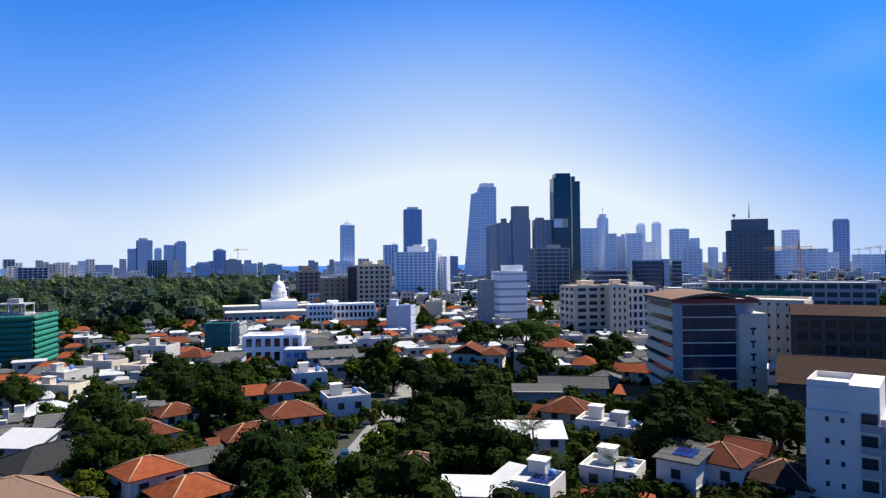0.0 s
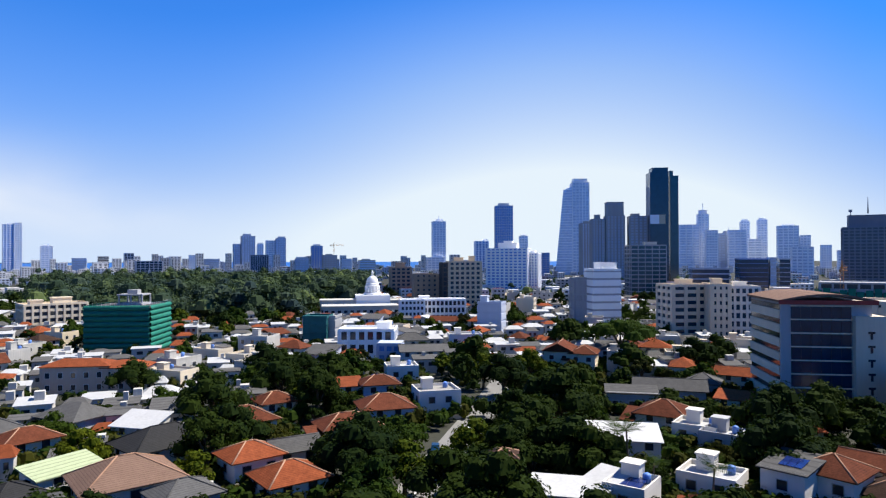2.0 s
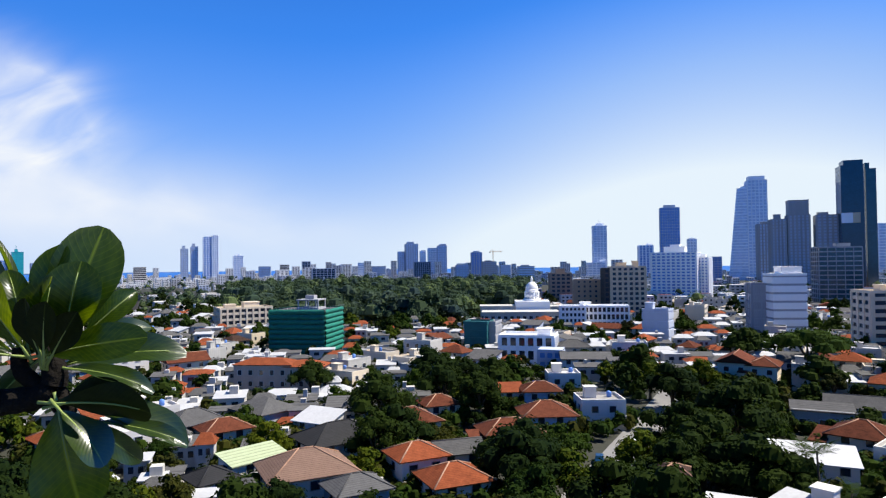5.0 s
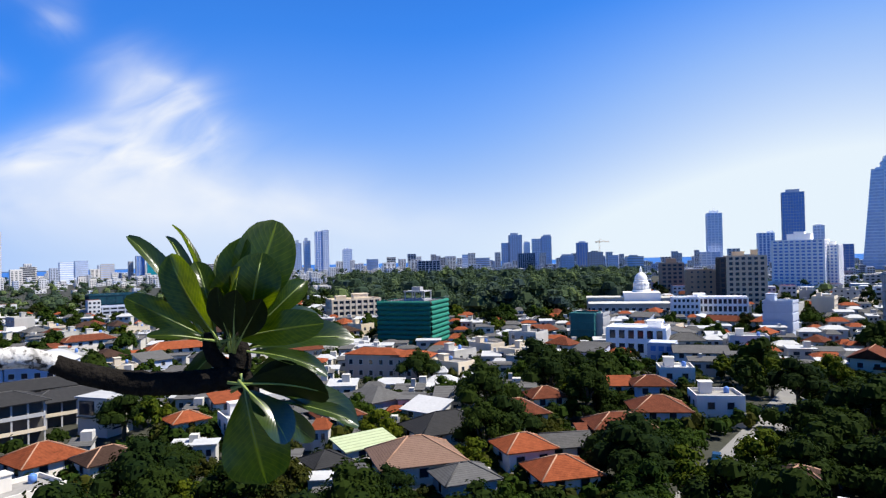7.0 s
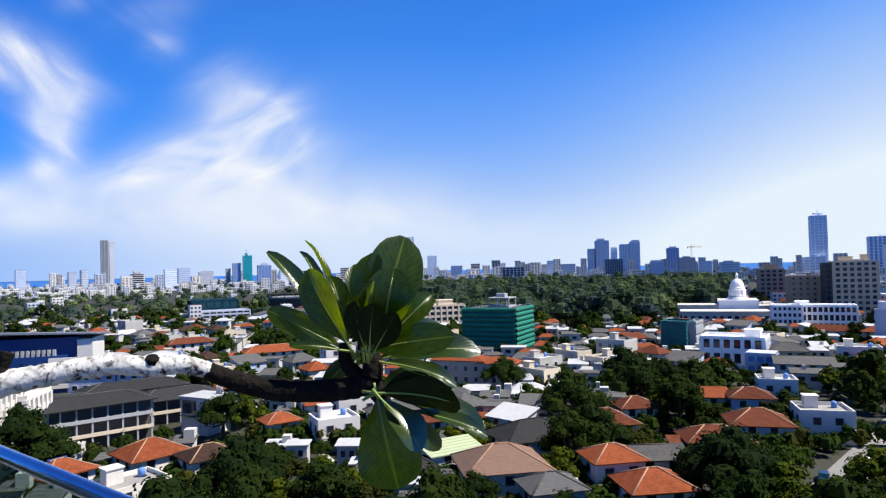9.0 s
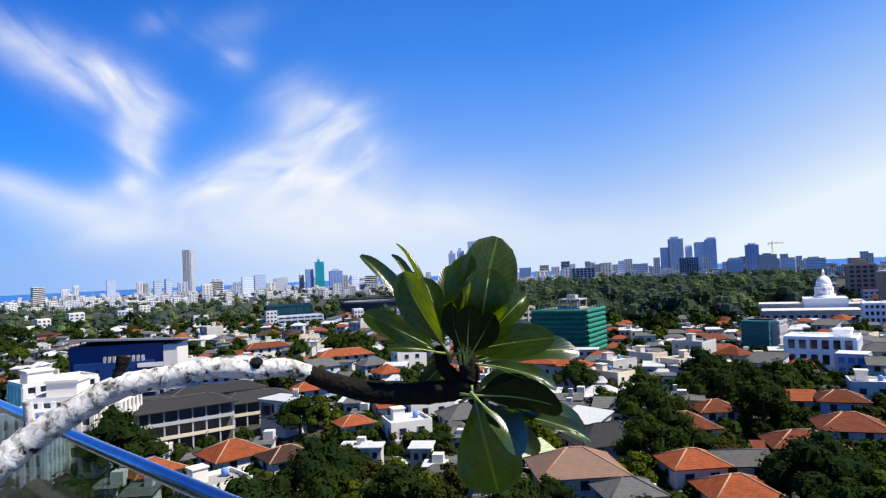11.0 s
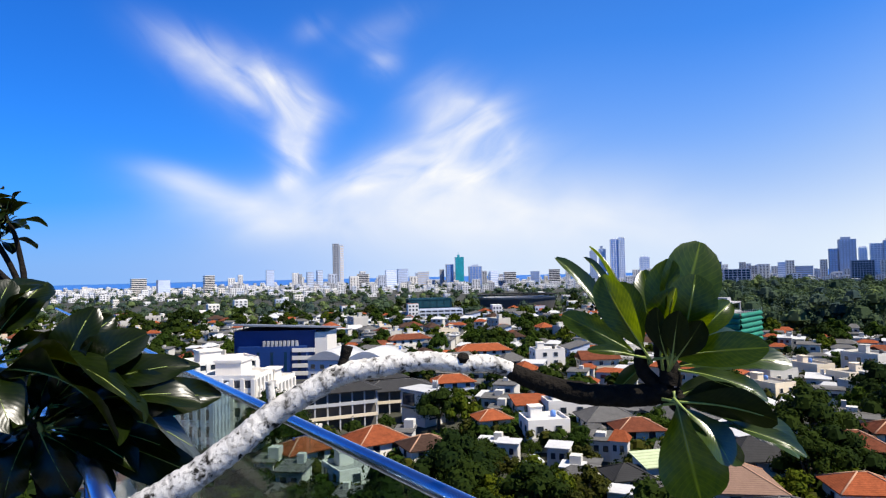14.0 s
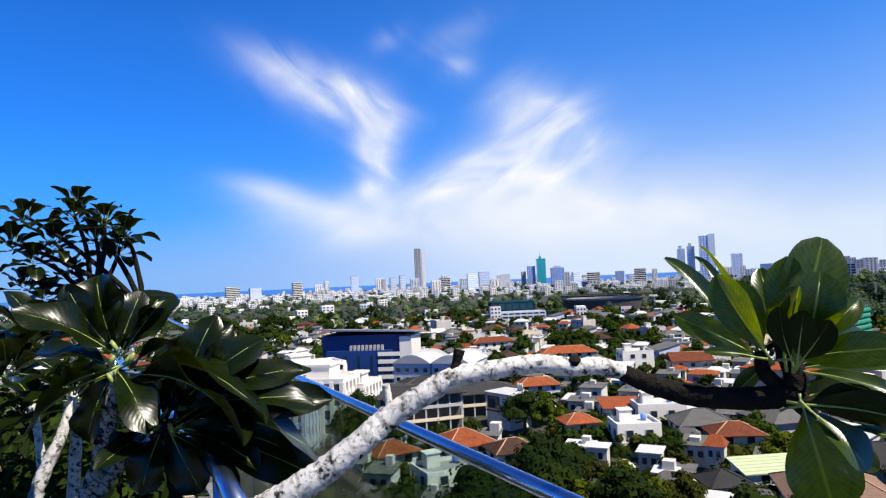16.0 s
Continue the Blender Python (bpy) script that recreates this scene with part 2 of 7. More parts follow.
blueroof = material("blue_sheet_roof", (0.1, 0.22, 0.55), 0.5, 0, 2.0, 0.3, 0.15, 0.05)
pane_mat = glass_wall("window_glass", (0.02, 0.028, 0.04), 0.08)
blueglass = glass_wall("blue_facade_glass", (0.14, 0.27, 0.58))
tealglass = glass_wall("teal_facade_glass", (0.015, 0.06, 0.08))
navyglass = glass_wall("navy_facade_glass", (0.006, 0.028, 0.06))
brightteal = glass_wall("bright_teal_glass", (0.02, 0.32, 0.36), 0.2)
# far glass, its tint lightened to carry the haze of distance
hazeglass = glass_wall("haze_tinted_glass", (0.56, 0.64, 0.78), 0.2)
solar = glass_wall("solar_cells", (0.015, 0.03, 0.13), 0.1)
asphalt = material("asphalt", (0.2, 0.195, 0.185), 0.9, 0, 8.0, 0.15, 0.25, 0.1)
linepaint = material("road_paint", (0.75, 0.75, 0.72), 0.7, 0, 6.0, 1.0, 0.2, 0.0)
earth = material("town_ground", (0.032, 0.033, 0.022), 0.95, 0, 0.6, 0.03, 0.5, 0.2)
seawater = material("sea_water", (0.03, 0.12, 0.36), 0.6, 0, 0.05, 0.004, 0.15, 0.0, spec=0.08)
bark = material("tree_bark", (0.1, 0.075, 0.05), 0.95, 0, 6.0, 1.0, 0.35, 0.5)
def spotted_bark(name, pale, dark, amount, rings):
    """Smooth pale bark with dark lichen blotches, fine specks and ring scars."""
    mt = bpy.data.materials.new(name)
    mt.use_nodes = True
    nt = mt.node_tree
    N, Lk = nt.nodes.new, nt.links.new
    b = nt.nodes["Principled BSDF"]
    b.inputs["Roughness"].default_value, b.inputs["Specular IOR Level"].default_value = 0.85, 0.12
    tc = N("ShaderNodeTexCoord")

    def spots(scale, lo, hi):
        nz = N("ShaderNodeTexNoise")
        nz.inputs["Scale"].default_value, nz.inputs["Detail"].default_value, nz.inputs["Roughness"].default_value, nz.inputs["Distortion"].default_value = scale, 5, 0.6, 0.4
        Lk(tc.outputs["Object"], nz.inputs[0])
        mr = N("ShaderNodeMapRange")
        mr.inputs["From Min"].default_value, mr.inputs["From Max"].default_value = lo, hi
        Lk(nz.outputs[0], mr.inputs[0])
        return nz.outputs[0], mr.outputs[0]

    raw, fine = spots(95, 0.52, 0.6)
    _, blotch = spots(38, 0.56, 0.64)
    _, broad = spots(11, 0.5, 0.72)
    wv = N("ShaderNodeTexWave")
    wv.bands_direction = "DIAGONAL"
    wv.inputs["Scale"].default_value, wv.inputs["Distortion"].default_value, wv.inputs["Detail"].default_value, wv.inputs["Detail Scale"].default_value = rings, 5.0, 3, 2.0
    Lk(tc.outputs["Object"], wv.inputs[0])
    ring = N("ShaderNodeMapRange")
    ring.inputs["From Min"].default_value, ring.inputs["From Max"].default_value, ring.inputs["To Max"].default_value = 0.8, 1.0, 0.8
    Lk(wv.outputs[1], ring.inputs[0])
    acc = None
    for sock, k in ((fine, 0.55), (blotch, 1.0), (ring.outputs[0], 0.6), (broad, 0.45)):
        q = N("ShaderNodeMath")
        q.operation = "MULTIPLY_ADD"
        Lk(sock, q.inputs[0])
        q.inputs[1].default_value = k * amount
        if acc is None:
            q.inputs[2].default_value = 0.0
        else:
            Lk(acc, q.inputs[2])
        acc = q.outputs[0]
    cl = N("ShaderNodeClamp")
    Lk(acc, cl.inputs[0])
    mx = N("ShaderNodeMix")
    mx.data_type = "RGBA"
    Lk(cl.outputs[0], mx.inputs[0])
    mx.inputs[6].default_value, mx.inputs[7].default_value = (*pale, 1), (*dark, 1)
    Lk(mx.outputs[2], b.inputs["Base Color"])
    bp = N("ShaderNodeBump")
    bp.inputs["Strength"].default_value, bp.inputs["Distance"].default_value = 0.6, 0.004
    Lk(raw, bp.inputs["Height"]), Lk(bp.outputs[0], b.inputs["Normal"])
    return mt


palebark = spotted_bark("pale_frangipani_bark", (0.58, 0.56, 0.52), (0.018, 0.016, 0.013), 0.8, 9.0)
# spotted stems, their pale tone lowered to stand in for the shade on them
stembark = spotted_bark("spotted_stem_bark", (0.3, 0.28, 0.25), (0.015, 0.013, 0.01), 1.4, 14.0)
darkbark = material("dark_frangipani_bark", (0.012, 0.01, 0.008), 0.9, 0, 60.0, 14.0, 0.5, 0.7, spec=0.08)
leaf_dark = foliage("leaf_dark", (0.013, 0.025, 0.005))
leaf_mid = foliage("leaf_mid", (0.02, 0.04, 0.006))
leaf_light = foliage("leaf_light", (0.05, 0.074, 0.006), 0.4)
leaf_olive = foliage("leaf_olive", (0.026, 0.033, 0.008), 0.3)
# park greens, lightened and greyed to put distance haze into the leaf colour
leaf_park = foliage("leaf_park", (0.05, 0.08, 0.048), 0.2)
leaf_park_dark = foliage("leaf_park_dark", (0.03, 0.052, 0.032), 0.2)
# rail steel: the blue of the mirrored sky is mixed into the metal's colour
steelblue = material("sky_tinted_steel", (0.5, 0.6, 0.78), 0.26, 1.0, 20.0, 3.0, 0.12, 0.0)
steel = material("brushed_steel", (0.55, 0.57, 0.6), 0.28, 1.0, 40.0, 4.0, 0.1, 0.0)
deckstone = material("deck_stone", (0.1, 0.1, 0.095), 0.8, 0, 12.0, 1.0, 0.25, 0.1)
poolwater = material("pool_water", (0.01, 0.35, 0.55), 0.08, 0, 1.0, 0.2, 0.15, 0.1)
craneyellow = material("crane_paint", (0.45, 0.2, 0.05), 0.6, 0, 3.0, 0.4, 0.2, 0.0)

ridge_clay = material("pale_ridge_mortar", (0.34, 0.2, 0.13), 0.9, 0, 4.0, 0.8, 0.35, 0.1, 0.1, spec=0.1)
worn = material("weathered_white_render", (0.47, 0.45, 0.4), 0.85, 0, 2.5, 0.3, 0.3, 0.1, 0.2, True, spec=0.15)


# ---- mesh helpers ----
def box(bm, x0, x1, y0, y1, z0, z1, mi=0):
    v = [bm.verts.new((x, y, z)) for z in (z0, z1) for x, y in ((x0, y0), (x1, y0), (x1, y1), (x0, y1))]
    for f in ((3, 2, 1, 0), (4, 5, 6, 7), (0, 1, 5, 4), (1, 2, 6, 5), (2, 3, 7, 6), (3, 0, 4, 7)):
        bm.faces.new([v[i] for i in f]).material_index = mi
    return v


def faces(bm, pts, polys, mi=0):
    v = [bm.verts.new(p) for p in pts]
    for f in polys:
        bm.faces.new([v[i] for i in f]).material_index = mi
    return v


def tube(bm, pts, radii, n=10, caps=True, wob=0.0, rng=None):
    """A round bar along pts, with a radius at each."""
    pts = [Vector(p) for p in pts]
    rings = []
    up = Vector((0, 0, 1))
    for i, p in enumerate(pts):
        d = (pts[min(i + 1, len(pts) - 1)] - pts[max(i - 1, 0)]).normalized()
        a = d.cross(up if abs(d.z) < 0.95 else Vector((1, 0, 0))).normalized()
        b = a.cross(d)
        r = radii[i] if isinstance(radii, (list, tuple)) else radii
        rings.append([bm.verts.new(p + (a * math.cos(t) + b * math.sin(t)) * r * (1 + (rng.uniform(-wob, wob) if wob else 0)))
                      for t in (2 * math.pi * k / n for k in range(n))])
    for q, s in zip(rings, rings[1:]):
        for k in range(n):
            f = bm.faces.new((q[k], q[(k + 1) % n], s[(k + 1) % n], s[k]))
            f.smooth = True
    if caps:
        bm.faces.new(rings[0][::-1]), bm.faces.new(rings[-1])
    return rings


def spline(pts, per=6):
    """Points along a smooth line through pts."""
    P = [Vector(p) for p in pts]
    out = []
    for i in range(len(P) - 1):
        a, b, c, d = P[max(i - 1, 0)], P[i], P[i + 1], P[min(i + 2, len(P) - 1)]
        for k in range(per):
            t = k / per
            out.append(0.5 * ((2 * b) + (c - a) * t + (2 * a - 5 * b + 4 * c - d) * t * t + (3 * b - a - 3 * c + d) * t ** 3))
    out.append(P[-1])
    return out


def part(name, bm, mats, parent=None, label="", at=None):
    """One bmesh (or ready mesh) as one object under its thing or part."""
    if isinstance(bm, bmesh.types.BMesh):
        me = bpy.data.meshes.new(name)
        bmesh.ops.recalc_face_normals(bm, faces=bm.faces)
        bm.to_mesh(me)
        bm.free()
        for mt in (mats if isinstance(mats, (list, tuple)) else [mats]):
            me.materials.append(mt)
    else:
        me = bm
    ob = new(name, me)
    ob.parent = parent
    if at is not None:
        ob.matrix_basis = at if isinstance(at, Matrix) else Matrix.Translation(at)
    return tagged(ob, label) if label else ob


def thing(name, label, category, m=None, group="", kind=""):
    ob = new(name)
    ob.empty_display_size = 0.5
    if m is not None:
        ob.matrix_basis = m
    return tagged(ob, label, category, group, kind)


def polar(az, d):
    return d * math.sin(radians(az)), d * math.cos(radians(az))


def stand(az, d, turn=0.0, z=0.0):
    """The pose of a building at that bearing and distance whose front (-y) looks at the camera's roof, then turned by degrees."""
    x, y = polar(az, d)
    return pose(x, y, z, 0, 0, -az + turn)


TAKEN = []      # (x, y, radius) of ground that is built on


def take(az, d, r):
    x, y = polar(az, d)
    TAKEN.append((x, y, r))


VIEWS = []      # (bearing, half width, distance, lowest height that shows)


def keep_view(az, half, d, z):
    VIEWS.append((az, half, d, z))


def in_view(az, d, r, h):
    """Whether something of radius r and height h would stand before one of the kept views."""
    wide = math.degrees(r / d)
    return any(abs(az - a) < s + wide * 0.8 and d < D and h > EYE + (z - EYE) * d / D for a, s, D, z in VIEWS)


def is_free(x, y, r):
    return all((x - a) ** 2 + (y - b) ** 2 > (r + c) ** 2 for a, b, c in TAKEN)


# ---- buildings ----
def flat_parapet(bm, w, d, z, t=0.25, h=0.9, mi=0):
    for x0, x1, y0, y1 in ((-w / 2, w / 2, -d / 2, -d / 2 + t), (-w / 2, w / 2, d / 2 - t, d / 2), (-w / 2, -w / 2 + t, -d / 2 + t, d / 2 - t), (w / 2 - t, w / 2, -d / 2 + t, d / 2 - t)):
        box(bm, x0, x1, y0, y1, z, z + h, mi)


def tower(label, az, d, w, dep, h, turn=0.0, glass=None, wall=None, floor_h=3.6, band=0.9, fins=0, fin_w=0.6, top=(), category="tower", name="tower_block", group=""):
    """A high building: a glazed core, a slab edge at every floor, upright fins, a parapet and roof blocks (w, dep, h, x)."""
    glass, wall = glass or hazeglass, wall or hazeblue
    t = thing(name, label, category, stand(az, d, turn), group)
    take(az, d, max(w, dep) * 0.62)
    if d < 720:
        keep_view(az, math.degrees(w * 0.55 / d), d - dep * 0.5, max(2.0, 0.4 * h))
    bm = bmesh.new()
    box(bm, -w / 2 + 0.3, w / 2 - 0.3, -dep / 2 + 0.3, dep / 2 - 0.3, 0, h - 0.2)
    part("glazed_core", bm, glass, t)
    n = max(2, int(h / floor_h))
    bm = bmesh.new()
    box(bm, -w / 2, w / 2, -dep / 2, dep / 2, 0, band)
    slab = part("floor_slab", bm, wall, t, at=(0, 0, 0.0))
    for k in range(1, n):
        part("floor_slab", slab.data, None, t, at=(0, 0, k * h / n))
    bm = bmesh.new()
    flat_parapet(bm, w, dep, h - 0.3, 0.3, 1.1)
    box(bm, -w / 2 + 0.3, w / 2 - 0.3, -dep / 2 + 0.3, dep / 2 - 0.3, h - 0.19, h + 0.05)
    part("parapet", bm, wall, t)
    if fins:
        bm = bmesh.new()
        box(bm, -fin_w / 2, fin_w / 2, -0.25, 0.35, 0, h)
        f = None
        for side, length, off in ((0, w, dep / 2), (180, w, dep / 2), (90, dep, w / 2), (-90, dep, w / 2)):
            k = max(1, round(fins * length / w))
            for i in range(k + 1):
                u = -length / 2 + fin_w / 2 + (length - fin_w) * i / k
                m = Matrix.Rotation(radians(side), 4, "Z") @ Matrix.Translation((u, -off, 0))
                f = part("fin", f.data if f else bm, wall, t, at=m)
    for (tw, td, th, tx) in top:
        bm = bmesh.new()
        box(bm, tx - tw / 2, tx + tw / 2, -td / 2, td / 2, h, h + th)
        box(bm, tx - tw / 2 - 0.3, tx + tw / 2 + 0.3, -td / 2 - 0.3, td / 2 + 0.3, h + th, h + th + 0.5)
        part("roof_block", bm, wall, t)
    return t


_window = {}


def window_mesh(w, h, frame_mat, bars=1):
    """A window in its frame, facing -y, origin at the middle of its sill line on the wall's face."""
    key = (w, h, frame_mat.name, bars)
    if key not in _window:
        bm = bmesh.new()
        f = 0.1
        X = (-w / 2 - f, -w / 2, w / 2, w / 2 + f)
        Zs = (-f, 0, h, h + f)
        v = {(i, j, k): bm.verts.new((X[i], y, Zs[j])) for i in range(4) for j in range(4) for k, y in ((0, -0.1), (1, -0.03)) if k == 0 or (0 < i < 3 and 0 < j < 3)}
        bk = [bm.verts.new((X[i], 0.05, Zs[j])) for i, j in ((0, 0), (3, 0), (3, 3), (0, 3))]
        for i in range(3):
            for j in range(3):
                if (i, j) != (1, 1):
                    bm.faces.new((v[i, j, 0], v[i + 1, j, 0], v[i + 1, j + 1, 0], v[i, j + 1, 0]))
        R0 = [v[1, 1, 0], v[2, 1, 0], v[2, 2, 0], v[1, 2, 0]]
        R1 = [v[1, 1, 1], v[2, 1, 1], v[2, 2, 1], v[1, 2, 1]]
        for i in range(4):
            bm.faces.new((R0[i], R0[(i + 1) % 4], R1[(i + 1) % 4], R1[i]))
        bm.faces.new(R1).material_index = 1
        edge = [[v[i, 0, 0] for i in range(4)], [v[3, j, 0] for j in range(4)], [v[3 - i, 3, 0] for i in range(4)], [v[0, 3 - j, 0] for j in range(4)]]
        for e, (p, q) in zip(edge, ((0, 1), (1, 2), (2, 3), (3, 0))):
            bm.faces.new(e[::-1] + [bk[p], bk[q]])
        me = bpy.data.meshes.new("window")
        bmesh.ops.recalc_face_normals(bm, faces=bm.faces)
        bm.to_mesh(me)
        bm.free()
        me.materials.append(frame_mat), me.materials.append(pane_mat)
        _window[key] = me
    return _window[key]


def set_windows(t, w, dep, sides, xs_gap, zs, win, frame_mat, name="window", bars=1, margin=0.0):
    """A row of windows on each of the named sides (f, b, l, r) at the heights zs."""
    me = window_mesh(win[0], win[1], frame_mat, bars)
    for s in sides:
        turn, length, off = {"f": (0, w, dep / 2), "b": (180, w, dep / 2), "l": (-90, dep, w / 2), "r": (90, dep, w / 2)}[s]
        n = max(1, int((length - 2 * margin) / xs_gap))
        for z in zs:
            for i in range(n):
                u = (i - (n - 1) / 2) * xs_gap
                part(name, me, None, t, at=Matrix.Rotation(radians(turn), 4, "Z") @ Matrix.Translation((u, -off, z)))


def roof_hip(bm, w, d, z, rise, eave=0.7, ridge=None, th=0.18):
    """A hipped roof with a thickness at the eaves and ridge caps; ridge 1 gives gables."""
    a, b = w / 2 + eave, d / 2 + eave
    long_x = w >= d
    r = (abs(w - d) / 2 + 0.15) if ridge is None else ((a if long_x else b) * ridge)
    R1, R2 = ((-r, 0), (r, 0)) if long_x else ((0, -r), (0, r))
    for dz in (0,):
        pts = [(-a, -b, z), (a, -b, z), (a, b, z), (-a, b, z), (R1[0], R1[1], z + rise), (R2[0], R2[1], z + rise),
               (-a, -b, z - th), (a, -b, z - th), (a, b, z - th), (-a, b, z - th)]
        if long_x:
            polys = [(0, 1, 5, 4), (2, 3, 4, 5), (1, 2, 5), (3, 0, 4)]
        else:
            polys = [(1, 2, 5, 4), (3, 0, 4, 5), (0, 1, 4), (2, 3, 5)]
        polys += [(0, 6, 7, 1), (1, 7, 8, 2), (2, 8, 9, 3), (3, 9, 6, 0), (9, 8, 7, 6)]
        faces(bm, pts, polys)
    lines = [((R1[0], R1[1], z + rise), (R2[0], R2[1], z + rise))]
    if ridge is None or ridge < 1:
        for cx, cy in ((-a, -b), (a, -b), (a, b), (-a, b)):
            e = R1 if ((cx < 0) if long_x else (cy < 0)) else R2
            lines.append(((cx, cy, z), (e[0], e[1], z + rise)))
    return lines


def ridge_caps(lines, mt, t):
    for p, q in lines:
        bm = bmesh.new()
        if (Vector(p) - Vector(q)).length > 0.4:
            tube(bm, [p, q], 0.14, 5)
            part("ridge_cap", bm, mt, t)
        else:
            bm.free()


def house(label, w, d, h, roof="hip", wall=None, tiles=None, storeys=2, m=None, rise=None, windows=True, panel=False, caps=True, wing=False, name="house", group="", sides="fl"):
    wall, tiles = wall or white, tiles or clay
    t = thing(name, label, "house", m, group)
    bm = bmesh.new()
    box(bm, -w / 2, w / 2, -d / 2, d / 2, -0.3, h)
    if wing:
        box(bm, -w / 2 - 0.25 * w, -w / 2 + 0.3, -d / 2 - 0.15 * d, d / 2 - 0.45 * d, -0.3, h * 0.72)
    box(bm, -w / 2 - 0.08, w / 2 + 0.08, -d / 2 - 0.08, d / 2 + 0.08, h / storeys - 0.12, h / storeys + 0.12)
    part("wall", bm, wall, t)
    rise = rise if rise is not None else 0.28 * min(w, d)
    bm = bmesh.new()
    if roof in ("hip", "gable"):
        lines = roof_hip(bm, w, d, h, rise, 0.7, None if roof == "hip" else 1.0)
        if wing:
            faces(bm, [(-w / 2 - 0.25 * w - 0.5, -d / 2 - 0.15 * d - 0.5, h * 0.72), (-w / 2 + 0.2, -d / 2 - 0.15 * d - 0.5, h * 0.72), (-w / 2 + 0.2, d / 2 - 0.4 * d, h * 0.72 + 1.6), (-w / 2 - 0.25 * w - 0.5, d / 2 - 0.4 * d, h * 0.72 + 1.6),
                       (-w / 2 - 0.25 * w - 0.5, -d / 2 - 0.15 * d - 0.5, h * 0.72 - 0.2), (-w / 2 + 0.2, -d / 2 - 0.15 * d - 0.5, h * 0.72 - 0.2), (-w / 2 + 0.2, d / 2 - 0.4 * d, h * 0.72 + 1.4), (-w / 2 - 0.25 * w - 0.5, d / 2 - 0.4 * d, h * 0.72 + 1.4)],
                  [(0, 1, 2, 3), (7, 6, 5, 4), (0, 4, 5, 1), (1, 5, 6, 2), (2, 6, 7, 3), (3, 7, 4, 0)])
        part("roof", bm, tiles, t)
        if caps:
            ridge_caps(lines, ridge_clay if tiles in (clay, clay_bright, clay_brown, paleroof) else tiles, t)
        if roof == "gable":
            bm = bmesh.new()
            for s in (-1, 1):
                if w >= d:
                    faces(bm, [(s * (w / 2 - 0.05), -d / 2, h), (s * (w / 2 - 0.05), d / 2, h), (s * (w / 2 - 0.05), 0, h + rise * 0.97), (s * (w / 2 - 0.3), -d / 2, h), (s * (w / 2 - 0.3), d / 2, h), (s * (w / 2 - 0.3), 0, h + rise * 0.97)],
                          [(0, 1, 2), (5, 4, 3), (0, 3, 4, 1), (1, 4, 5, 2), (2, 5, 3, 0)])
                else:
                    faces(bm, [(-w / 2, s * (d / 2 - 0.05), h), (w / 2, s * (d / 2 - 0.05), h), (0, s * (d / 2 - 0.05), h + rise * 0.97), (-w / 2, s * (d / 2 - 0.3), h), (w / 2, s * (d / 2 - 0.3), h), (0, s * (d / 2 - 0.3), h + rise * 0.97)],
                          [(0, 1, 2), (5, 4, 3), (0, 3, 4, 1), (1, 4, 5, 2), (2, 5, 3, 0)])
            part("gable_wall", bm, wall, t)
    elif roof == "mono":
        a, b = w / 2 + 0.5, d / 2 + 0.5
        faces(bm, [(-a, -b, h), (a, -b, h), (a, b, h + rise), (-a, b, h + rise), (-a, -b, h - 0.2), (a, -b, h - 0.2), (a, b, h + rise - 0.2), (-a, b, h + rise - 0.2)],
              [(0, 1, 2, 3), (7, 6, 5, 4), (0, 4, 5, 1), (1, 5, 6, 2), (2, 6, 7, 3), (3, 7, 4, 0)])
        part("roof", bm, tiles, t)
        bm = bmesh.new()
        faces(bm, [(-w / 2, -d / 2, h - 0.1), (w / 2, -d / 2, h - 0.1), (w / 2, d / 2, h - 0.1), (-w / 2, d / 2, h - 0.1), (w / 2, d / 2, h + rise * 0.85), (-w / 2, d / 2, h + rise * 0.85), (-w / 2, -d / 2, h + 0.05), (w / 2, -d / 2, h + 0.05)],
              [(3, 2, 4, 5), (0, 3, 5, 6), (2, 1, 7, 4), (1, 0, 6, 7)])
        part("upper_wall", bm, wall, t)
    else:
        box(bm, -w / 2 + 0.25, w / 2 - 0.25, -d / 2 + 0.25, d / 2 - 0.25, h, h + 0.12)
        part("roof_slab", bm, tiles if tiles is not clay else flatroof, t)
        bm = bmesh.new()
        flat_parapet(bm, w, d, h, 0.25, 0.8)
        part("parapet", bm, wall, t)
        bm = bmesh.new()
        box(bm, -0.3 * w, -0.3 * w + 2.6, 0.1 * d, 0.1 * d + 2.4, h + 0.1, h + 2.5)
        box(bm, -0.3 * w - 0.2, -0.3 * w + 2.8, 0.1 * d - 0.2, 0.1 * d + 2.6, h + 2.5, h + 2.7)
        part("stair_head", bm, wall, t)
        bm = bmesh.new()
        tube(bm, [(0.28 * w, 0.2 * d, h + 0.1), (0.28 * w, 0.2 * d, h + 1.3), (0.28 * w, 0.2 * d, h + 1.55)], [0.6, 0.6, 0.25], 12)
        part("water_tank", bm, darkwall if storeys % 2 else blueroof, t)
    if panel:
        bm = bmesh.new()
        for i in range(3):
            for j in range(2):
                box(bm, -0.2 * w + i * 1.08, -0.2 * w + i * 1.08 + 1.0, -0.2 * d + j * 1.7, -0.2 * d + j * 1.7 + 1.62, 0.0, 0.06)
        ang = math.degrees(math.atan2(rise, d / 2 + 0.7)) if roof == "hip" else 8
        part("solar_panel", bm, solar, t, at=pose(0, -0.1 * d, h + (0.55 * rise if roof == "hip" else 0.5), ang, 0, 0))
    if windows:
        zs = [1.0 + k * h / storeys for k in range(storeys)]
        set_windows(t, w, d, sides, 4.0, zs, (1.4, 1.4), white if wall is not white else greywall)
    return t


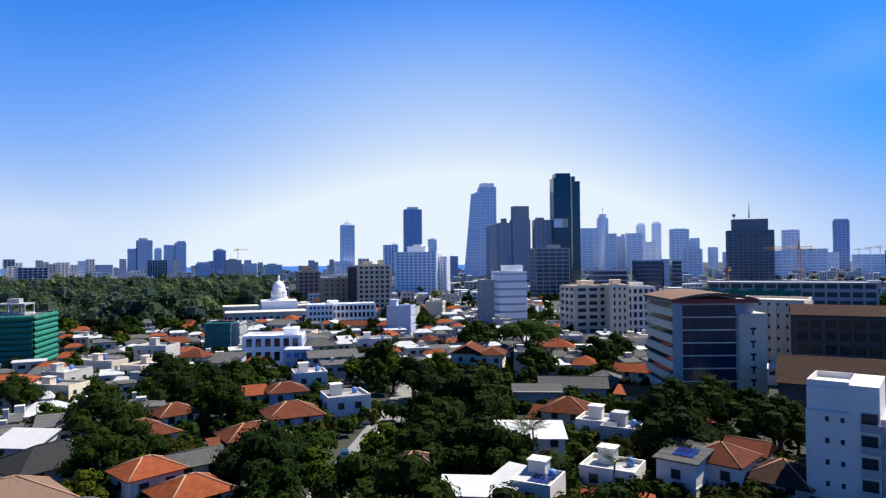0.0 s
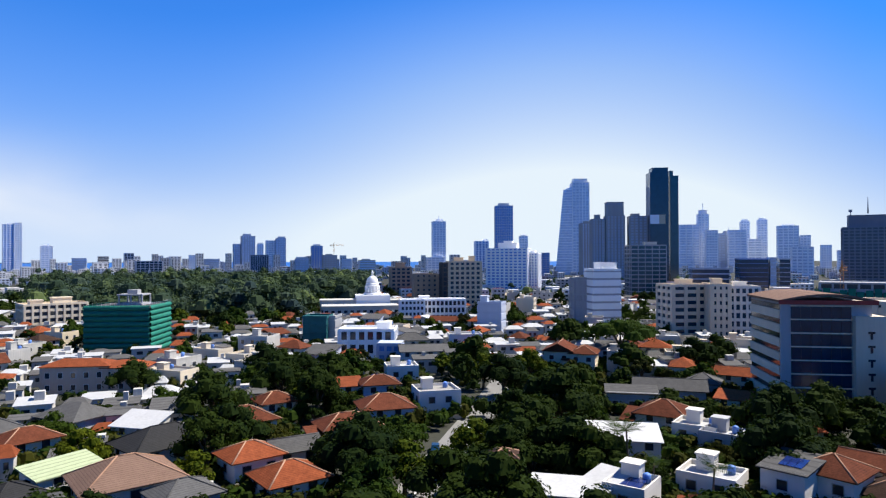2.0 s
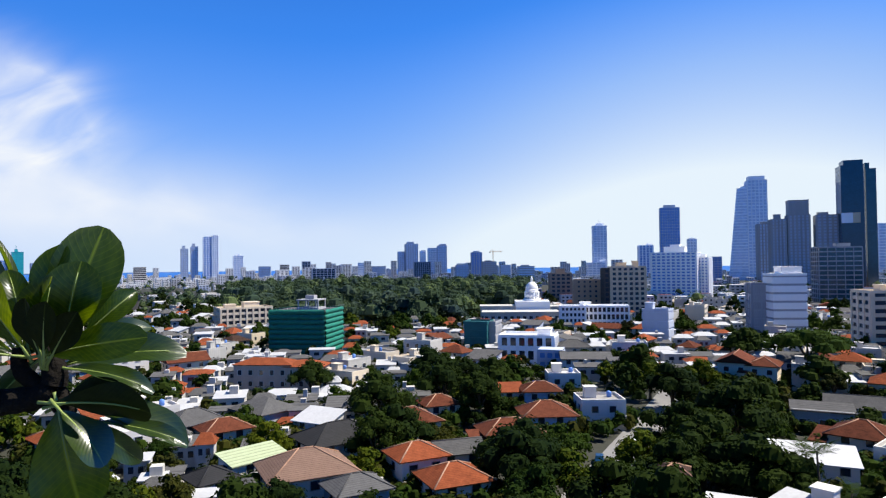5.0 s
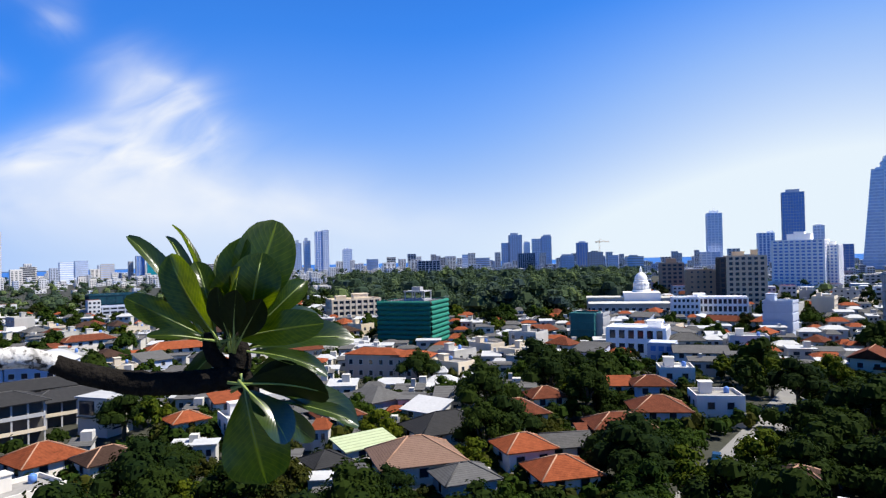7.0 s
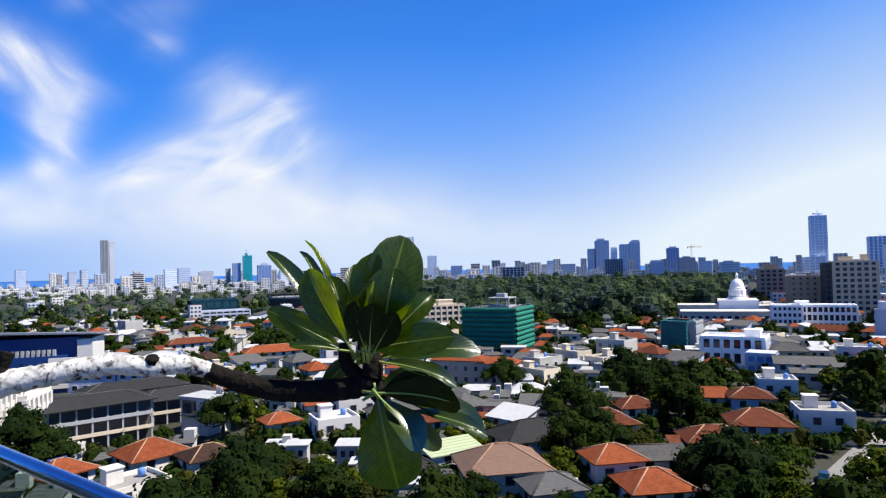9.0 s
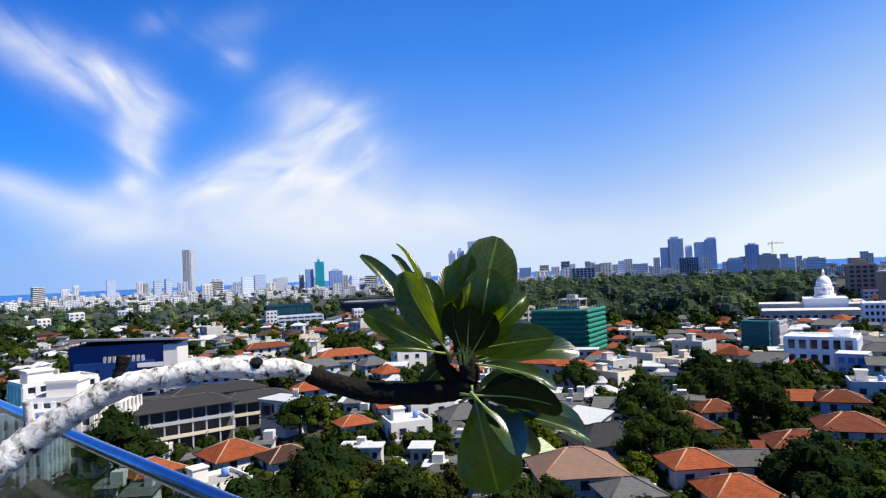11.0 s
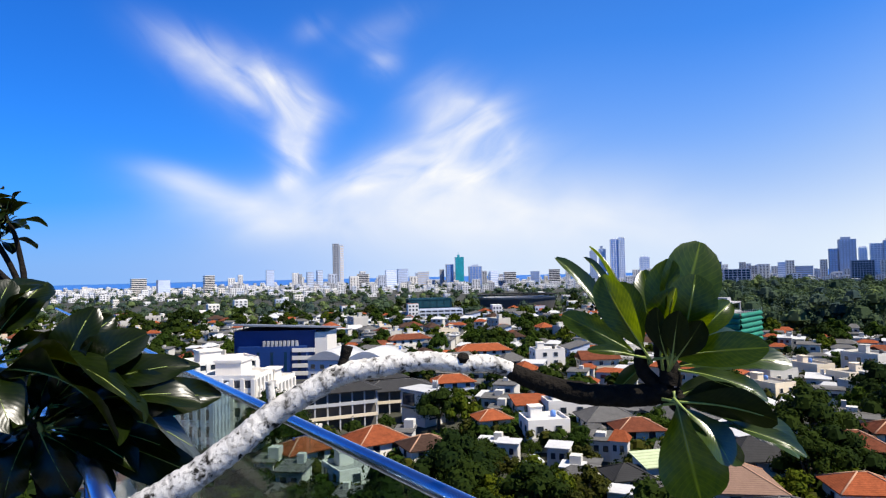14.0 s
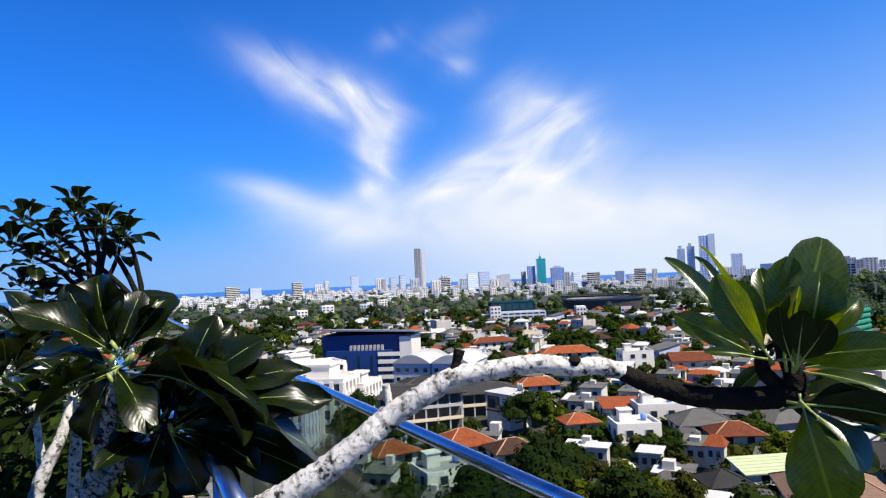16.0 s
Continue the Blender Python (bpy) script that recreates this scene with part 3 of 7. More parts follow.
# ---- ground, sea, road ----
bm = bmesh.new()
G = 5200
faces(bm, [(-G, -G, 0), (G, -G, 0), (G, G, 0), (-G, G, 0)], [(0, 1, 2, 3)])
tagged(part("ground", bm, earth), "dusty town ground of soil, yards and lanes", "ground", kind="structure")
bm = bmesh.new()
shore = [polar(az, d) for az, d in ((-125, 2500), (-95, 2650), (-75, 2500), (-50, 2350), (-30, 2250), (-12, 2250), (2, 2500), (9, 3200), (12, 5150))]
outer = [polar(az, 5180) for az in (9, 0, -15, -30, -45, -60, -75, -90, -105, -125)]
faces(bm, [(x, y, 0.25) for x, y in shore + outer], [tuple(range(len(shore) + len(outer)))])
tagged(part("sea", bm, seawater), "deep blue sea along the horizon", "sea", kind="structure")


def strip(name, pts, width, z, mt, label, category):
    bm = bmesh.new()
    P = [Vector((x, y, 0)) for x, y in pts]
    L, R = [], []
    for i, p in enumerate(P):
        d = (P[min(i + 1, len(P) - 1)] - P[max(i - 1, 0)]).normalized()
        n = Vector((-d.y, d.x, 0)) * width / 2
        L.append(bm.verts.new((p + n).to_tuple()[:2] + (z,))), R.append(bm.verts.new((p - n).to_tuple()[:2] + (z,)))
    for i in range(len(P) - 1):
        bm.faces.new((L[i], L[i + 1], R[i + 1], R[i]))
    return tagged(part(name, bm, mt), label, category, kind="structure")


road_line = [(-24, 60), (-20.5, 92), (-18.6, 108), (-16.6, 126), (-14.6, 146), (-12, 172), (-9, 205)]
strip("road", road_line, 7.6, 0.06, asphalt, "grey asphalt lane between garden trees", "road")
for k in range(14):
    y0 = 88 + k * 5.5
    u = (y0 - 92) / 54
    strip("road_line", [(-20.4 + 5.7 * u, y0), (-20.4 + 5.7 * (u + 0.045), y0 + 2.4)], 0.16, 0.075, linepaint, "worn white dash on the lane", "road marking")
for (x, y) in road_line[1:]:
    TAKEN.append((x, y, 4.5)), TAKEN.append((x - 1.8, y - 10, 4.2))

# ---- the skyline ----
rngc = random.Random(5)
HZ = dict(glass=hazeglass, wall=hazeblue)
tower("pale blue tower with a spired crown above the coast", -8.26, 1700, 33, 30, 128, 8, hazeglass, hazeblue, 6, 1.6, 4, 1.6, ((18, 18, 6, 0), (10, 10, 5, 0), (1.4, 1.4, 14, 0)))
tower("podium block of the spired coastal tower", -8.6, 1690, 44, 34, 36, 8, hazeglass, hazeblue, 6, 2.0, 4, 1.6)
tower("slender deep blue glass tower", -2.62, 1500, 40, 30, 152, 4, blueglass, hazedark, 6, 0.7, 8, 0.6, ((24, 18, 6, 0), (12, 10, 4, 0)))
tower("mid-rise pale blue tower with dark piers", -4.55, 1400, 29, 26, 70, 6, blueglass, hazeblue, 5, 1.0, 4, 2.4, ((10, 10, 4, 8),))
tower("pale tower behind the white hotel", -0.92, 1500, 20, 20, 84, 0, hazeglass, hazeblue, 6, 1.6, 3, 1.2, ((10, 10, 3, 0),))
tower("small dark office block on the skyline", 0.69, 1200, 24, 20, 44, 5, blueglass, hazedark, 4, 0.8, 4, 0.8)
tower("white hotel slab with balconies and a stepped roof", -2.19, 700, 44, 22, 46, -12, blueglass, fresh_white, 2.9, 1.5, 9, 1.7, ((20, 12, 6, 0), (9, 8, 8, 0)), "hotel", "hotel")
tower("white wing of the hotel with a lower roof", -0.1, 705, 14, 18, 41, -12, blueglass, fresh_white, 2.9, 1.3, 4, 1.4, ((6, 6, 3, 0),), "hotel", "hotel")
# pair of leaning towers joined near the top
tower("tall pale blue tower of a joined pair", 3.85, 1400, 35, 32, 190, 10, hazeglass, hazeblue, 6, 1.5, 5, 1.6, ((28, 26, 8, 0), (14, 12, 6, 0)))


def leaning_tower(label, az, d, w, dep, h, lean):
    t = thing("leaning_tower", label, "tower", stand(az, d, 0))
    take(az, d, 40)
    for nm, inset, mt in (("glazed_core", 0.5, hazeglass),):
        bm = bmesh.new()
        a, b = w / 2 - inset, dep / 2 - inset
        faces(bm, [(-a - lean, -b, 0), (a - lean * 0.4, -b, 0), (a - lean * 0.4, b, 0), (-a - lean, b, 0), (-a, -b, h), (a, -b, h), (a, b, h), (-a, b, h)],
              [(3, 2, 1, 0), (4, 5, 6, 7), (0, 1, 5, 4), (1, 2, 6, 5), (2, 3, 7, 6), (3, 0, 4, 7)])
        part(nm, bm, mt, t)
    for k in range(1, 32):
        z = h * k / 32
        s = 1 - k / 32
        bm = bmesh.new()
        box(bm, -w / 2 - lean * s, w / 2 - lean * 0.4 * s, -dep / 2, dep / 2, z, z + 1.5)
        part("floor_slab", bm, hazeblue, t)
    bm = bmesh.new()
    box(bm, -w / 2, w / 2, -dep / 2, dep / 2, h, h + 1.2)
    box(bm, -w / 4, w / 4, -dep / 4, dep / 4, h + 1.2, h + 5)
    part("roof_block", bm, hazeblue, t)


leaning_tower("pale blue tower leaning in towards its taller twin", 3.0, 1396, 25, 26, 175, 17)
tower("grey ribbed tower in front of the leaning pair", 4.5, 1200, 26, 24, 96, 12, hazeglass, greywall, 5, 1.0, 5, 2.2, ((14, 12, 4, 0),))
tower("grey residential tower with ribbed facades", 5.3, 1000, 19, 24, 92, 10, hazedark, greywall, 4, 1.0, 4, 2.2, ((8, 8, 7, 0),))
tower("grey residential twin with a round blue crown", 6.7, 1004, 27, 24, 97, 10, hazedark, greywall, 4, 1.0, 5, 2.4, ((24, 22, 20, 0), (18, 16, 5, 0)))
tower("grey tower under construction with a bare top", 8.6, 1010, 27, 24, 96, 8, hazedark, greywall, 4, 1.2, 4, 2.6, ((12, 12, 4, -4),))
navy = tower("very tall dark navy glass tower", 10.15, 1000, 26, 30, 157, 12, navyglass, navyglass, 5, 0.25, 0, 0.6, ((22, 24, 7, 2),))
for _k, (_x, _w, _m) in enumerate(((-6.5, 12.8, hazeblue), (4.2, 8, beige))):
    bm = bmesh.new()
    box(bm, _x - _w / 2, _x + _w / 2, -15.6, -14.9, 84, 97)
    part("hoarding", bm, _m, navy)
tower("tall teal glass wing of the navy tower", 11.35, 1006, 12, 26, 152, 12, tealglass, tealglass, 5, 0.25, 0, 0.6, ((5, 16, 8, -3),))
tower("dark glazed office block with floor bands", 9.19, 600, 30, 24, 47, 14, tealglass, greywall, 3.6, 0.9, 5, 0.5, ((10, 8, 3, 4),), "office", "office_block")
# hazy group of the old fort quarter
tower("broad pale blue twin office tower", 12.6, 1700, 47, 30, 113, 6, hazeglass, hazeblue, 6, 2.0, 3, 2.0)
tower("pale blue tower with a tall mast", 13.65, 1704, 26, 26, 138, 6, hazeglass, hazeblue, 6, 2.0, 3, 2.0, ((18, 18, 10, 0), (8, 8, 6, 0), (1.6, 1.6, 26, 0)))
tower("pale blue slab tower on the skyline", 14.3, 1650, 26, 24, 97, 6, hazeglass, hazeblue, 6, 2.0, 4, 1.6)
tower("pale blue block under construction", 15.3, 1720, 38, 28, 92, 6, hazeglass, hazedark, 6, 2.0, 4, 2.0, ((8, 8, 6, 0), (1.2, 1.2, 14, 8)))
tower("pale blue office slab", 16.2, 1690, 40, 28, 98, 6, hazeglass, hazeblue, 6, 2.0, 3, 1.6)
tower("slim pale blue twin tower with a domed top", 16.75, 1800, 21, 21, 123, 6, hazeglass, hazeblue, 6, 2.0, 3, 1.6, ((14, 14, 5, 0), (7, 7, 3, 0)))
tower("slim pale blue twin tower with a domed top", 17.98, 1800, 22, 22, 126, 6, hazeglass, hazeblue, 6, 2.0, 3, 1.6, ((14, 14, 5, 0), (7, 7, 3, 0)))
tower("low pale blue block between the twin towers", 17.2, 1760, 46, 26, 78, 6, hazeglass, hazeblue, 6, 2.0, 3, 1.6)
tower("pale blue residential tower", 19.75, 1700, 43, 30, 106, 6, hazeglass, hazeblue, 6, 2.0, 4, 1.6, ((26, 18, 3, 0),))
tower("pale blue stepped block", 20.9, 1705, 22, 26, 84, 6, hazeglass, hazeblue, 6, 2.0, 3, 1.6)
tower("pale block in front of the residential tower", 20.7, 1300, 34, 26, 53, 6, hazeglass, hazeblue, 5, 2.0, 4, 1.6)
tower("dark blue glazed office block", 17.2, 650, 24, 24, 35, 10, navyglass, blueglass, 3.6, 0.4, 0, 0.5)
tower("narrow pale blue stair tower of the office block", 18.6, 652, 5, 20, 36, 10, hazeglass, lavender, 3.6, 2.6)
tower("dark glazed wing of the office block", 19.4, 655, 9, 20, 35, 10, navyglass, hazedark, 3.6, 0.6)
tower("low dark block with a pale flat roof", 14.07, 550, 27, 20, 28, 8, navyglass, hazedark, 3.6, 1.0)
grand = tower("large grey-blue hotel tower with rows of square windows", 24.98, 900, 52, 30, 70, 5, navyglass, slate, 3.6, 1.5, 9, 1.2, ((40, 22, 14, 0), (20, 12, 3, 0)), "hotel", "hotel")
bm = bmesh.new()
tube(bm, [(0, 0, 86.5), (0, 0, 106)], [0.9, 0.2], 6)
part("roof_mast", bm, slate, grand)
bm = bmesh.new()
tube(bm, [(-17, 0, 84), (-17, 0, 90)], 0.5, 6), box(bm, -19, -15.5, -1, 1, 88.5, 91.5)
part("roof_dish", bm, slate, grand)
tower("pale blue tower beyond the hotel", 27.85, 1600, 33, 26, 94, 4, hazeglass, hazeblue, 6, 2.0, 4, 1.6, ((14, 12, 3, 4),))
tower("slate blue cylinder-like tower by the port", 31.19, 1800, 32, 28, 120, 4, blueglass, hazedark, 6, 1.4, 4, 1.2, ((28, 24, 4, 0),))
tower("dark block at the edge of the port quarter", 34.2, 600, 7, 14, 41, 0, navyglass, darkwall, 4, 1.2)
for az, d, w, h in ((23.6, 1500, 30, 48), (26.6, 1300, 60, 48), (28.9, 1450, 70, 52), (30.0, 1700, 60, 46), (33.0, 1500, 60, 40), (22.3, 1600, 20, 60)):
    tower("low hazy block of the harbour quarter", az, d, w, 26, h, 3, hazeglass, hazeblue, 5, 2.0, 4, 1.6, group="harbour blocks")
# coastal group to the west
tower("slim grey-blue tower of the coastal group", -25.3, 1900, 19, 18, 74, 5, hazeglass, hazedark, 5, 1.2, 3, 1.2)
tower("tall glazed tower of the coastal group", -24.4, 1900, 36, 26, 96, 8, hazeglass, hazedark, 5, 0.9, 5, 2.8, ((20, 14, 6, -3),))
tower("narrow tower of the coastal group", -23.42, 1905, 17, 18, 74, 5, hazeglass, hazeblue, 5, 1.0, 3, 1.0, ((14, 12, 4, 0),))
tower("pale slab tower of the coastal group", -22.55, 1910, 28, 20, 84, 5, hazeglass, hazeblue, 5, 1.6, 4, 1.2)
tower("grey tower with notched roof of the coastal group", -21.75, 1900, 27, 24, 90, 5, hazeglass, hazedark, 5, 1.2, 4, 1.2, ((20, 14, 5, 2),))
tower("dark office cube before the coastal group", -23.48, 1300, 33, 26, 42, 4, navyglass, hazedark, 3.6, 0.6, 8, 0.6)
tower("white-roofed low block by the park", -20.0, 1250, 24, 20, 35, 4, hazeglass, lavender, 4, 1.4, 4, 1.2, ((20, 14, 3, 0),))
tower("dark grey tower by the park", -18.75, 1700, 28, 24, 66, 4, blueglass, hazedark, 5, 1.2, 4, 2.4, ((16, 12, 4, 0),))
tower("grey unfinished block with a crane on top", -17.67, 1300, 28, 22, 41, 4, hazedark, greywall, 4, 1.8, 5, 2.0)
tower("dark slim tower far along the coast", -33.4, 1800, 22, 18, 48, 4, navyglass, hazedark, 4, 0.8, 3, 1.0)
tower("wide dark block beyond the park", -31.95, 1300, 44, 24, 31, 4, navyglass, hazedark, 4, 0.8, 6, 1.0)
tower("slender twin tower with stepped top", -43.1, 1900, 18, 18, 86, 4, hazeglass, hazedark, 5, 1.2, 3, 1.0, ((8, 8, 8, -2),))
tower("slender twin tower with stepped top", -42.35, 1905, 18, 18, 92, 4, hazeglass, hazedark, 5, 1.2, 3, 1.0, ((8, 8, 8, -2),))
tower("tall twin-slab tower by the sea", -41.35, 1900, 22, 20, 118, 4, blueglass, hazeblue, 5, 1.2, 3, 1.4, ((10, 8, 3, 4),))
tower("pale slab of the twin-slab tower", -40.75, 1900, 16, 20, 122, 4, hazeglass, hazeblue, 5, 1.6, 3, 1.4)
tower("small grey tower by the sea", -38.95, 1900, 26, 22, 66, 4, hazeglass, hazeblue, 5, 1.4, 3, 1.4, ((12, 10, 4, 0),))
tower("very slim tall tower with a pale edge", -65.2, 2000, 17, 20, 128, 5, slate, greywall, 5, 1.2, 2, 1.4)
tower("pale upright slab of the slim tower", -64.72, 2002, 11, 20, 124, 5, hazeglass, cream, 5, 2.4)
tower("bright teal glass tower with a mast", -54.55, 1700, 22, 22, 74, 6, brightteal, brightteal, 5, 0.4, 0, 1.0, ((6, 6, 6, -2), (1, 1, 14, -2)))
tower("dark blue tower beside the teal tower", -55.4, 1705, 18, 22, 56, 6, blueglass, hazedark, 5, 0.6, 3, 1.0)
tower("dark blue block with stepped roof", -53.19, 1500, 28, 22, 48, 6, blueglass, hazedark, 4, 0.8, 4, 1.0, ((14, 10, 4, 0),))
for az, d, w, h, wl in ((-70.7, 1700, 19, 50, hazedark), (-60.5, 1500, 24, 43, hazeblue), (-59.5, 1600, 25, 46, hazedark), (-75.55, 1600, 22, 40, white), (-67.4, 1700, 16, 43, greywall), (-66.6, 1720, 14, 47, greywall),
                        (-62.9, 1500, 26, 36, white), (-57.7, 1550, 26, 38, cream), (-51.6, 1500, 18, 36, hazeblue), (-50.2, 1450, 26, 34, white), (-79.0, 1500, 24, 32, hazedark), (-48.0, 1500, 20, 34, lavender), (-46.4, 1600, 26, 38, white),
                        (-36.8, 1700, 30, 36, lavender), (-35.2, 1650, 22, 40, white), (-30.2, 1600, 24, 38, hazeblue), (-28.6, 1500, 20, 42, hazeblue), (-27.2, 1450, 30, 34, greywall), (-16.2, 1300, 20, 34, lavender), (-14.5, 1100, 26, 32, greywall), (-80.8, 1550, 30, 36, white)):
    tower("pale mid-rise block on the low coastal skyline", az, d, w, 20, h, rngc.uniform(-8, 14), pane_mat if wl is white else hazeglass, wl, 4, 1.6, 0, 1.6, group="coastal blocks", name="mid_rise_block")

# ---- landmark buildings in the middle distance ----
tower("beige apartment block with dark glazed end", -6.1, 480, 24, 18, 34, 8, navyglass, beige, 3.2, 1.4, 6, 1.5, ((7, 6, 3, -4), (4, 4, 4, 6)), "apartments", "apartment_block")
tower("dark end wing of the beige apartment block", -7.65, 482, 7, 18, 33, 8, navyglass, darkwall, 3.2, 0.8, 2, 0.8, (), "apartments", "apartment_block")
tower("brown-grey block with roof pavilion", -11.6, 600, 19, 16, 28, 6, navyglass, brownwall, 3.4, 1.5, 4, 1.6, ((8, 8, 4, 0),), "office", "office_block")
tower("brown brick office block", -9.4, 500, 19, 16, 24.5, 6, navyglass, brownwall, 3.4, 2.0, 4, 2.6, (), "office", "office_block")
tower("white slab office with horizontal bands", 5.72, 345, 15, 12, 31, 22, greywall, fresh_white, 3.6, 2.9, 0, 0.5, ((9, 8, 3.4, 1.5),), "office", "office_block")
# the grey wall colour paints the shade on the slab office's left side
tower("grey rendered side wing of the slab office", 3.9, 350, 9, 12, 26.5, 12, greywall, greywall, 3.6, 3.0, 2, 0.8, (), "office", "office_block")
tower("cream apartment block with banded balconies", 12.15, 312, 18, 16, 25, 26, navyglass, cream, 3.1, 1.5, 3, 1.4, ((6, 5, 2.4, 0),), "apartments", "apartment_block")
tower("cream middle wing of the apartment block", 14.6, 306, 8, 16, 25.6, 14, navyglass, cream, 3.1, 1.6, 3, 1.3, ((4, 4, 2.4, 0),), "apartments", "apartment_block")
tower("white end wing of the apartment block with balconies", 16.3, 312, 13, 16, 24.6, 14, navyglass, white, 3.1, 1.3, 5, 0.9, ((5, 4, 2, 0),), "apartments", "apartment_block")


def office_with_glass_front():
    """The corner office with lit white bands on one side and a glazed front."""
    t = thing("office_building", "grey office building with white banded side and dark glazed front", "office", stand(21.0, 190, 20))
    take(20.4, 190, 20)
    w, dep, h = 19.5, 24, 27
    bm = bmesh.new()
    box(bm, -w / 2, w / 2, -dep / 2 + 0.3, dep / 2, 0, h)
    part("wall", bm, greywall, t)
    for k in range(7):          # side spandrels
        bm = bmesh.new()
        box(bm, -w / 2 - 0.5, -w / 2, -dep / 2 + 1.2, dep / 2 - 0.4, 3 + k * 3.35, 5 + k * 3.35)
        part("spandrel", bm, cream, t)
        bm = bmesh.new()
        box(bm, -w / 2 - 0.12, -w / 2, -dep / 2 + 1.2, dep / 2 - 0.4, 5.02 + k * 3.35, 6.33 + k * 3.35)
        part("window_band", bm, pane_mat, t)
    for k in range(8):          # glazed front
        for j in range(6):
            bm = bmesh.new()
            box(bm, -7.9 + j * 2.2, -5.8 + j * 2.2, -dep / 2 + 0.05, -dep / 2 + 0.3, 0.8 + k * 3.2, 3.7 + k * 3.2)
            part("pane", bm, navyglass, t)
        bm = bmesh.new()
        box(bm, -8.2, 5.6, -dep / 2 - 0.15, -dep / 2 + 0.3, 3.7 + k * 3.2, 4.0 + k * 3.2)
        part("mullion_bar", bm, cream, t)
    bm = bmesh.new()
    box(bm, -w / 2 - 0.6, -8.2, -dep / 2 - 0.4, -dep / 2 + 0.3, 0, h + 0.6)
    part("corner_pier", bm, greywall, t)
    bm = bmesh.new()
    box(bm, 5.6, w / 2 + 2.5, -dep / 2 - 1.2, -dep / 2 + 6, 0, h - 3.0)
    part("stair_tower", bm, cream, t)
    for k in range(6):
        bm = bmesh.new()
        box(bm, 8.2, 9.7, -dep / 2 - 1.3, -dep / 2 - 1.15, 4 + k * 3.2, 4.5 + k * 3.2)
        box(bm, 8.7, 9.2, -dep / 2 - 1.3, -dep / 2 - 1.15, 2.7 + k * 3.2, 4 + k * 3.2)
        part("slot_window", bm, pane_mat, t)
    bm = bmesh.new()
    n = 10
    prof = [(-w / 2 - 1 + (w + 2) * i / n, h + 0.6 + 1.5 * math.sin(math.pi * i / n)) for i in range(n + 1)]
    pts = [(x, y, z) for y in (-dep / 2 - 0.6, dep / 2 + 0.6) for x, z in prof] + [(x, y, z - 0.5) for y in (-dep / 2 - 0.6, dep / 2 + 0.6) for x, z in prof]
    q = n + 1
    faces(bm, pts, [(i, i + 1, q + i + 1, q + i) for i in range(n)] + [(2 * q + i + 1, 2 * q + i, 3 * q + i, 3 * q + i + 1) for i in range(n)] + [(i + 1, i, 2 * q + i, 2 * q + i + 1) for i in range(n)] + [(q + i, q + i + 1, 3 * q + i + 1, 3 * q + i) for i in range(n)] + [(0, q, 3 * q, 2 * q), (q - 1, 3 * q - 1, 4 * q - 1, 2 * q - 1)])
    part("roof", bm, paleroof, t)
    bm = bmesh.new()
    box(bm, -w / 2 - 1.1, w / 2 + 1.1, -dep / 2 - 0.72, -dep / 2 - 0.6, h - 0.4, h + 0.6)
    part("fascia", bm, redtrim, t)


office_with_glass_front()
for v in ((20.5, 4.6, 176, 5), (31.5, 3.4, 106, 0.5), (-33.5, 3.2, 288, 5), (-14, 5.2, 405, 5), (-36.0, 3.6, 205, 1.5), (-69, 4.6, 245, 6), (-63.6, 4.0, 210, 4), (-57.9, 1.9, 163, 0.5), (-66.4, 4.2, 162, 1.5), (-60.2, 3.2, 180, 2), (-63.2, 3.6, 198, 3), (-49.6, 3.4, 600, 6), (-7.2, 1.6, 140, 0.1), (-8.6, 1.5, 118, 0.1), (-9.6, 1.3, 106, 0.1), (-78.6, 1.9, 214, 0.3), (-95.5, 2.2, 236, 0.3)):
    keep_view(*v)


def white_corner_block():
    t = thing("apartment_block", "white apartment block with small square windows and balconies", "apartments", stand(31.2, 114, -6))
    take(31.6, 114, 10)
    w, dep, h = 9.0, 11, 16.0
    bm = bmesh.new()
    box(bm, -w / 2, w / 2, -dep / 2, dep / 2, 0, h)
    part("wall", bm, white, t)
    bm = bmesh.new()
    box(bm, -w / 2, w / 2 - 3.6, -dep / 2 + 1.2, dep / 2, h, h + 3.2)
    part("penthouse", bm, white, t)
    bm = bmesh.new()
    box(bm, w / 2 - 3.6, w / 2, -dep / 2, dep / 2, h, h + 4.0)
    part("lift_tower", bm, white, t)
    bm = bmesh.new()
    flat_parapet(bm, w - 3.6, dep - 2, h + 3.2, 0.2, 0.9)
    part("parapet", bm, white, t, at=(-1.8, 0.6, 0))
    for k in range(5):
        for x in (-1.8, 0.1):
            part("window", window_mesh(0.5, 0.75, white, 0), None, t, at=(x, -dep / 2, 2.4 + 3.05 * k))
        for y in (-3, 0, 3):
            part("window", window_mesh(0.8, 1.1, white, 0), None, t, at=Matrix.Rotation(radians(-90), 4, "Z") @ Matrix.Translation((y, -w / 2, 2.2 + 3.05 * k)))
        bm = bmesh.new()
        box(bm, 2.3, 5.6, -dep / 2 - 0.9, -dep / 2 + 0.2, 1.7 + 3.05 * k, 1.9 + 3.05 * k)
        box(bm, 2.3, 5.6, -dep / 2 - 0.95, -dep / 2 - 0.86, 1.9 + 3.05 * k, 2.8 + 3.05 * k)
        part("balcony", bm, greywall, t)
        part("balcony_door", window_mesh(1.9, 2.1, greywall, 1), None, t, at=(3.3, -dep / 2, 2.0 + 3.05 * k))
    bm = bmesh.new()
    box(bm, w / 2, w / 2 + 7, -dep / 2 + 1, dep / 2, 0, h - 0.5)
    part("side_wing", bm, greywall, t)


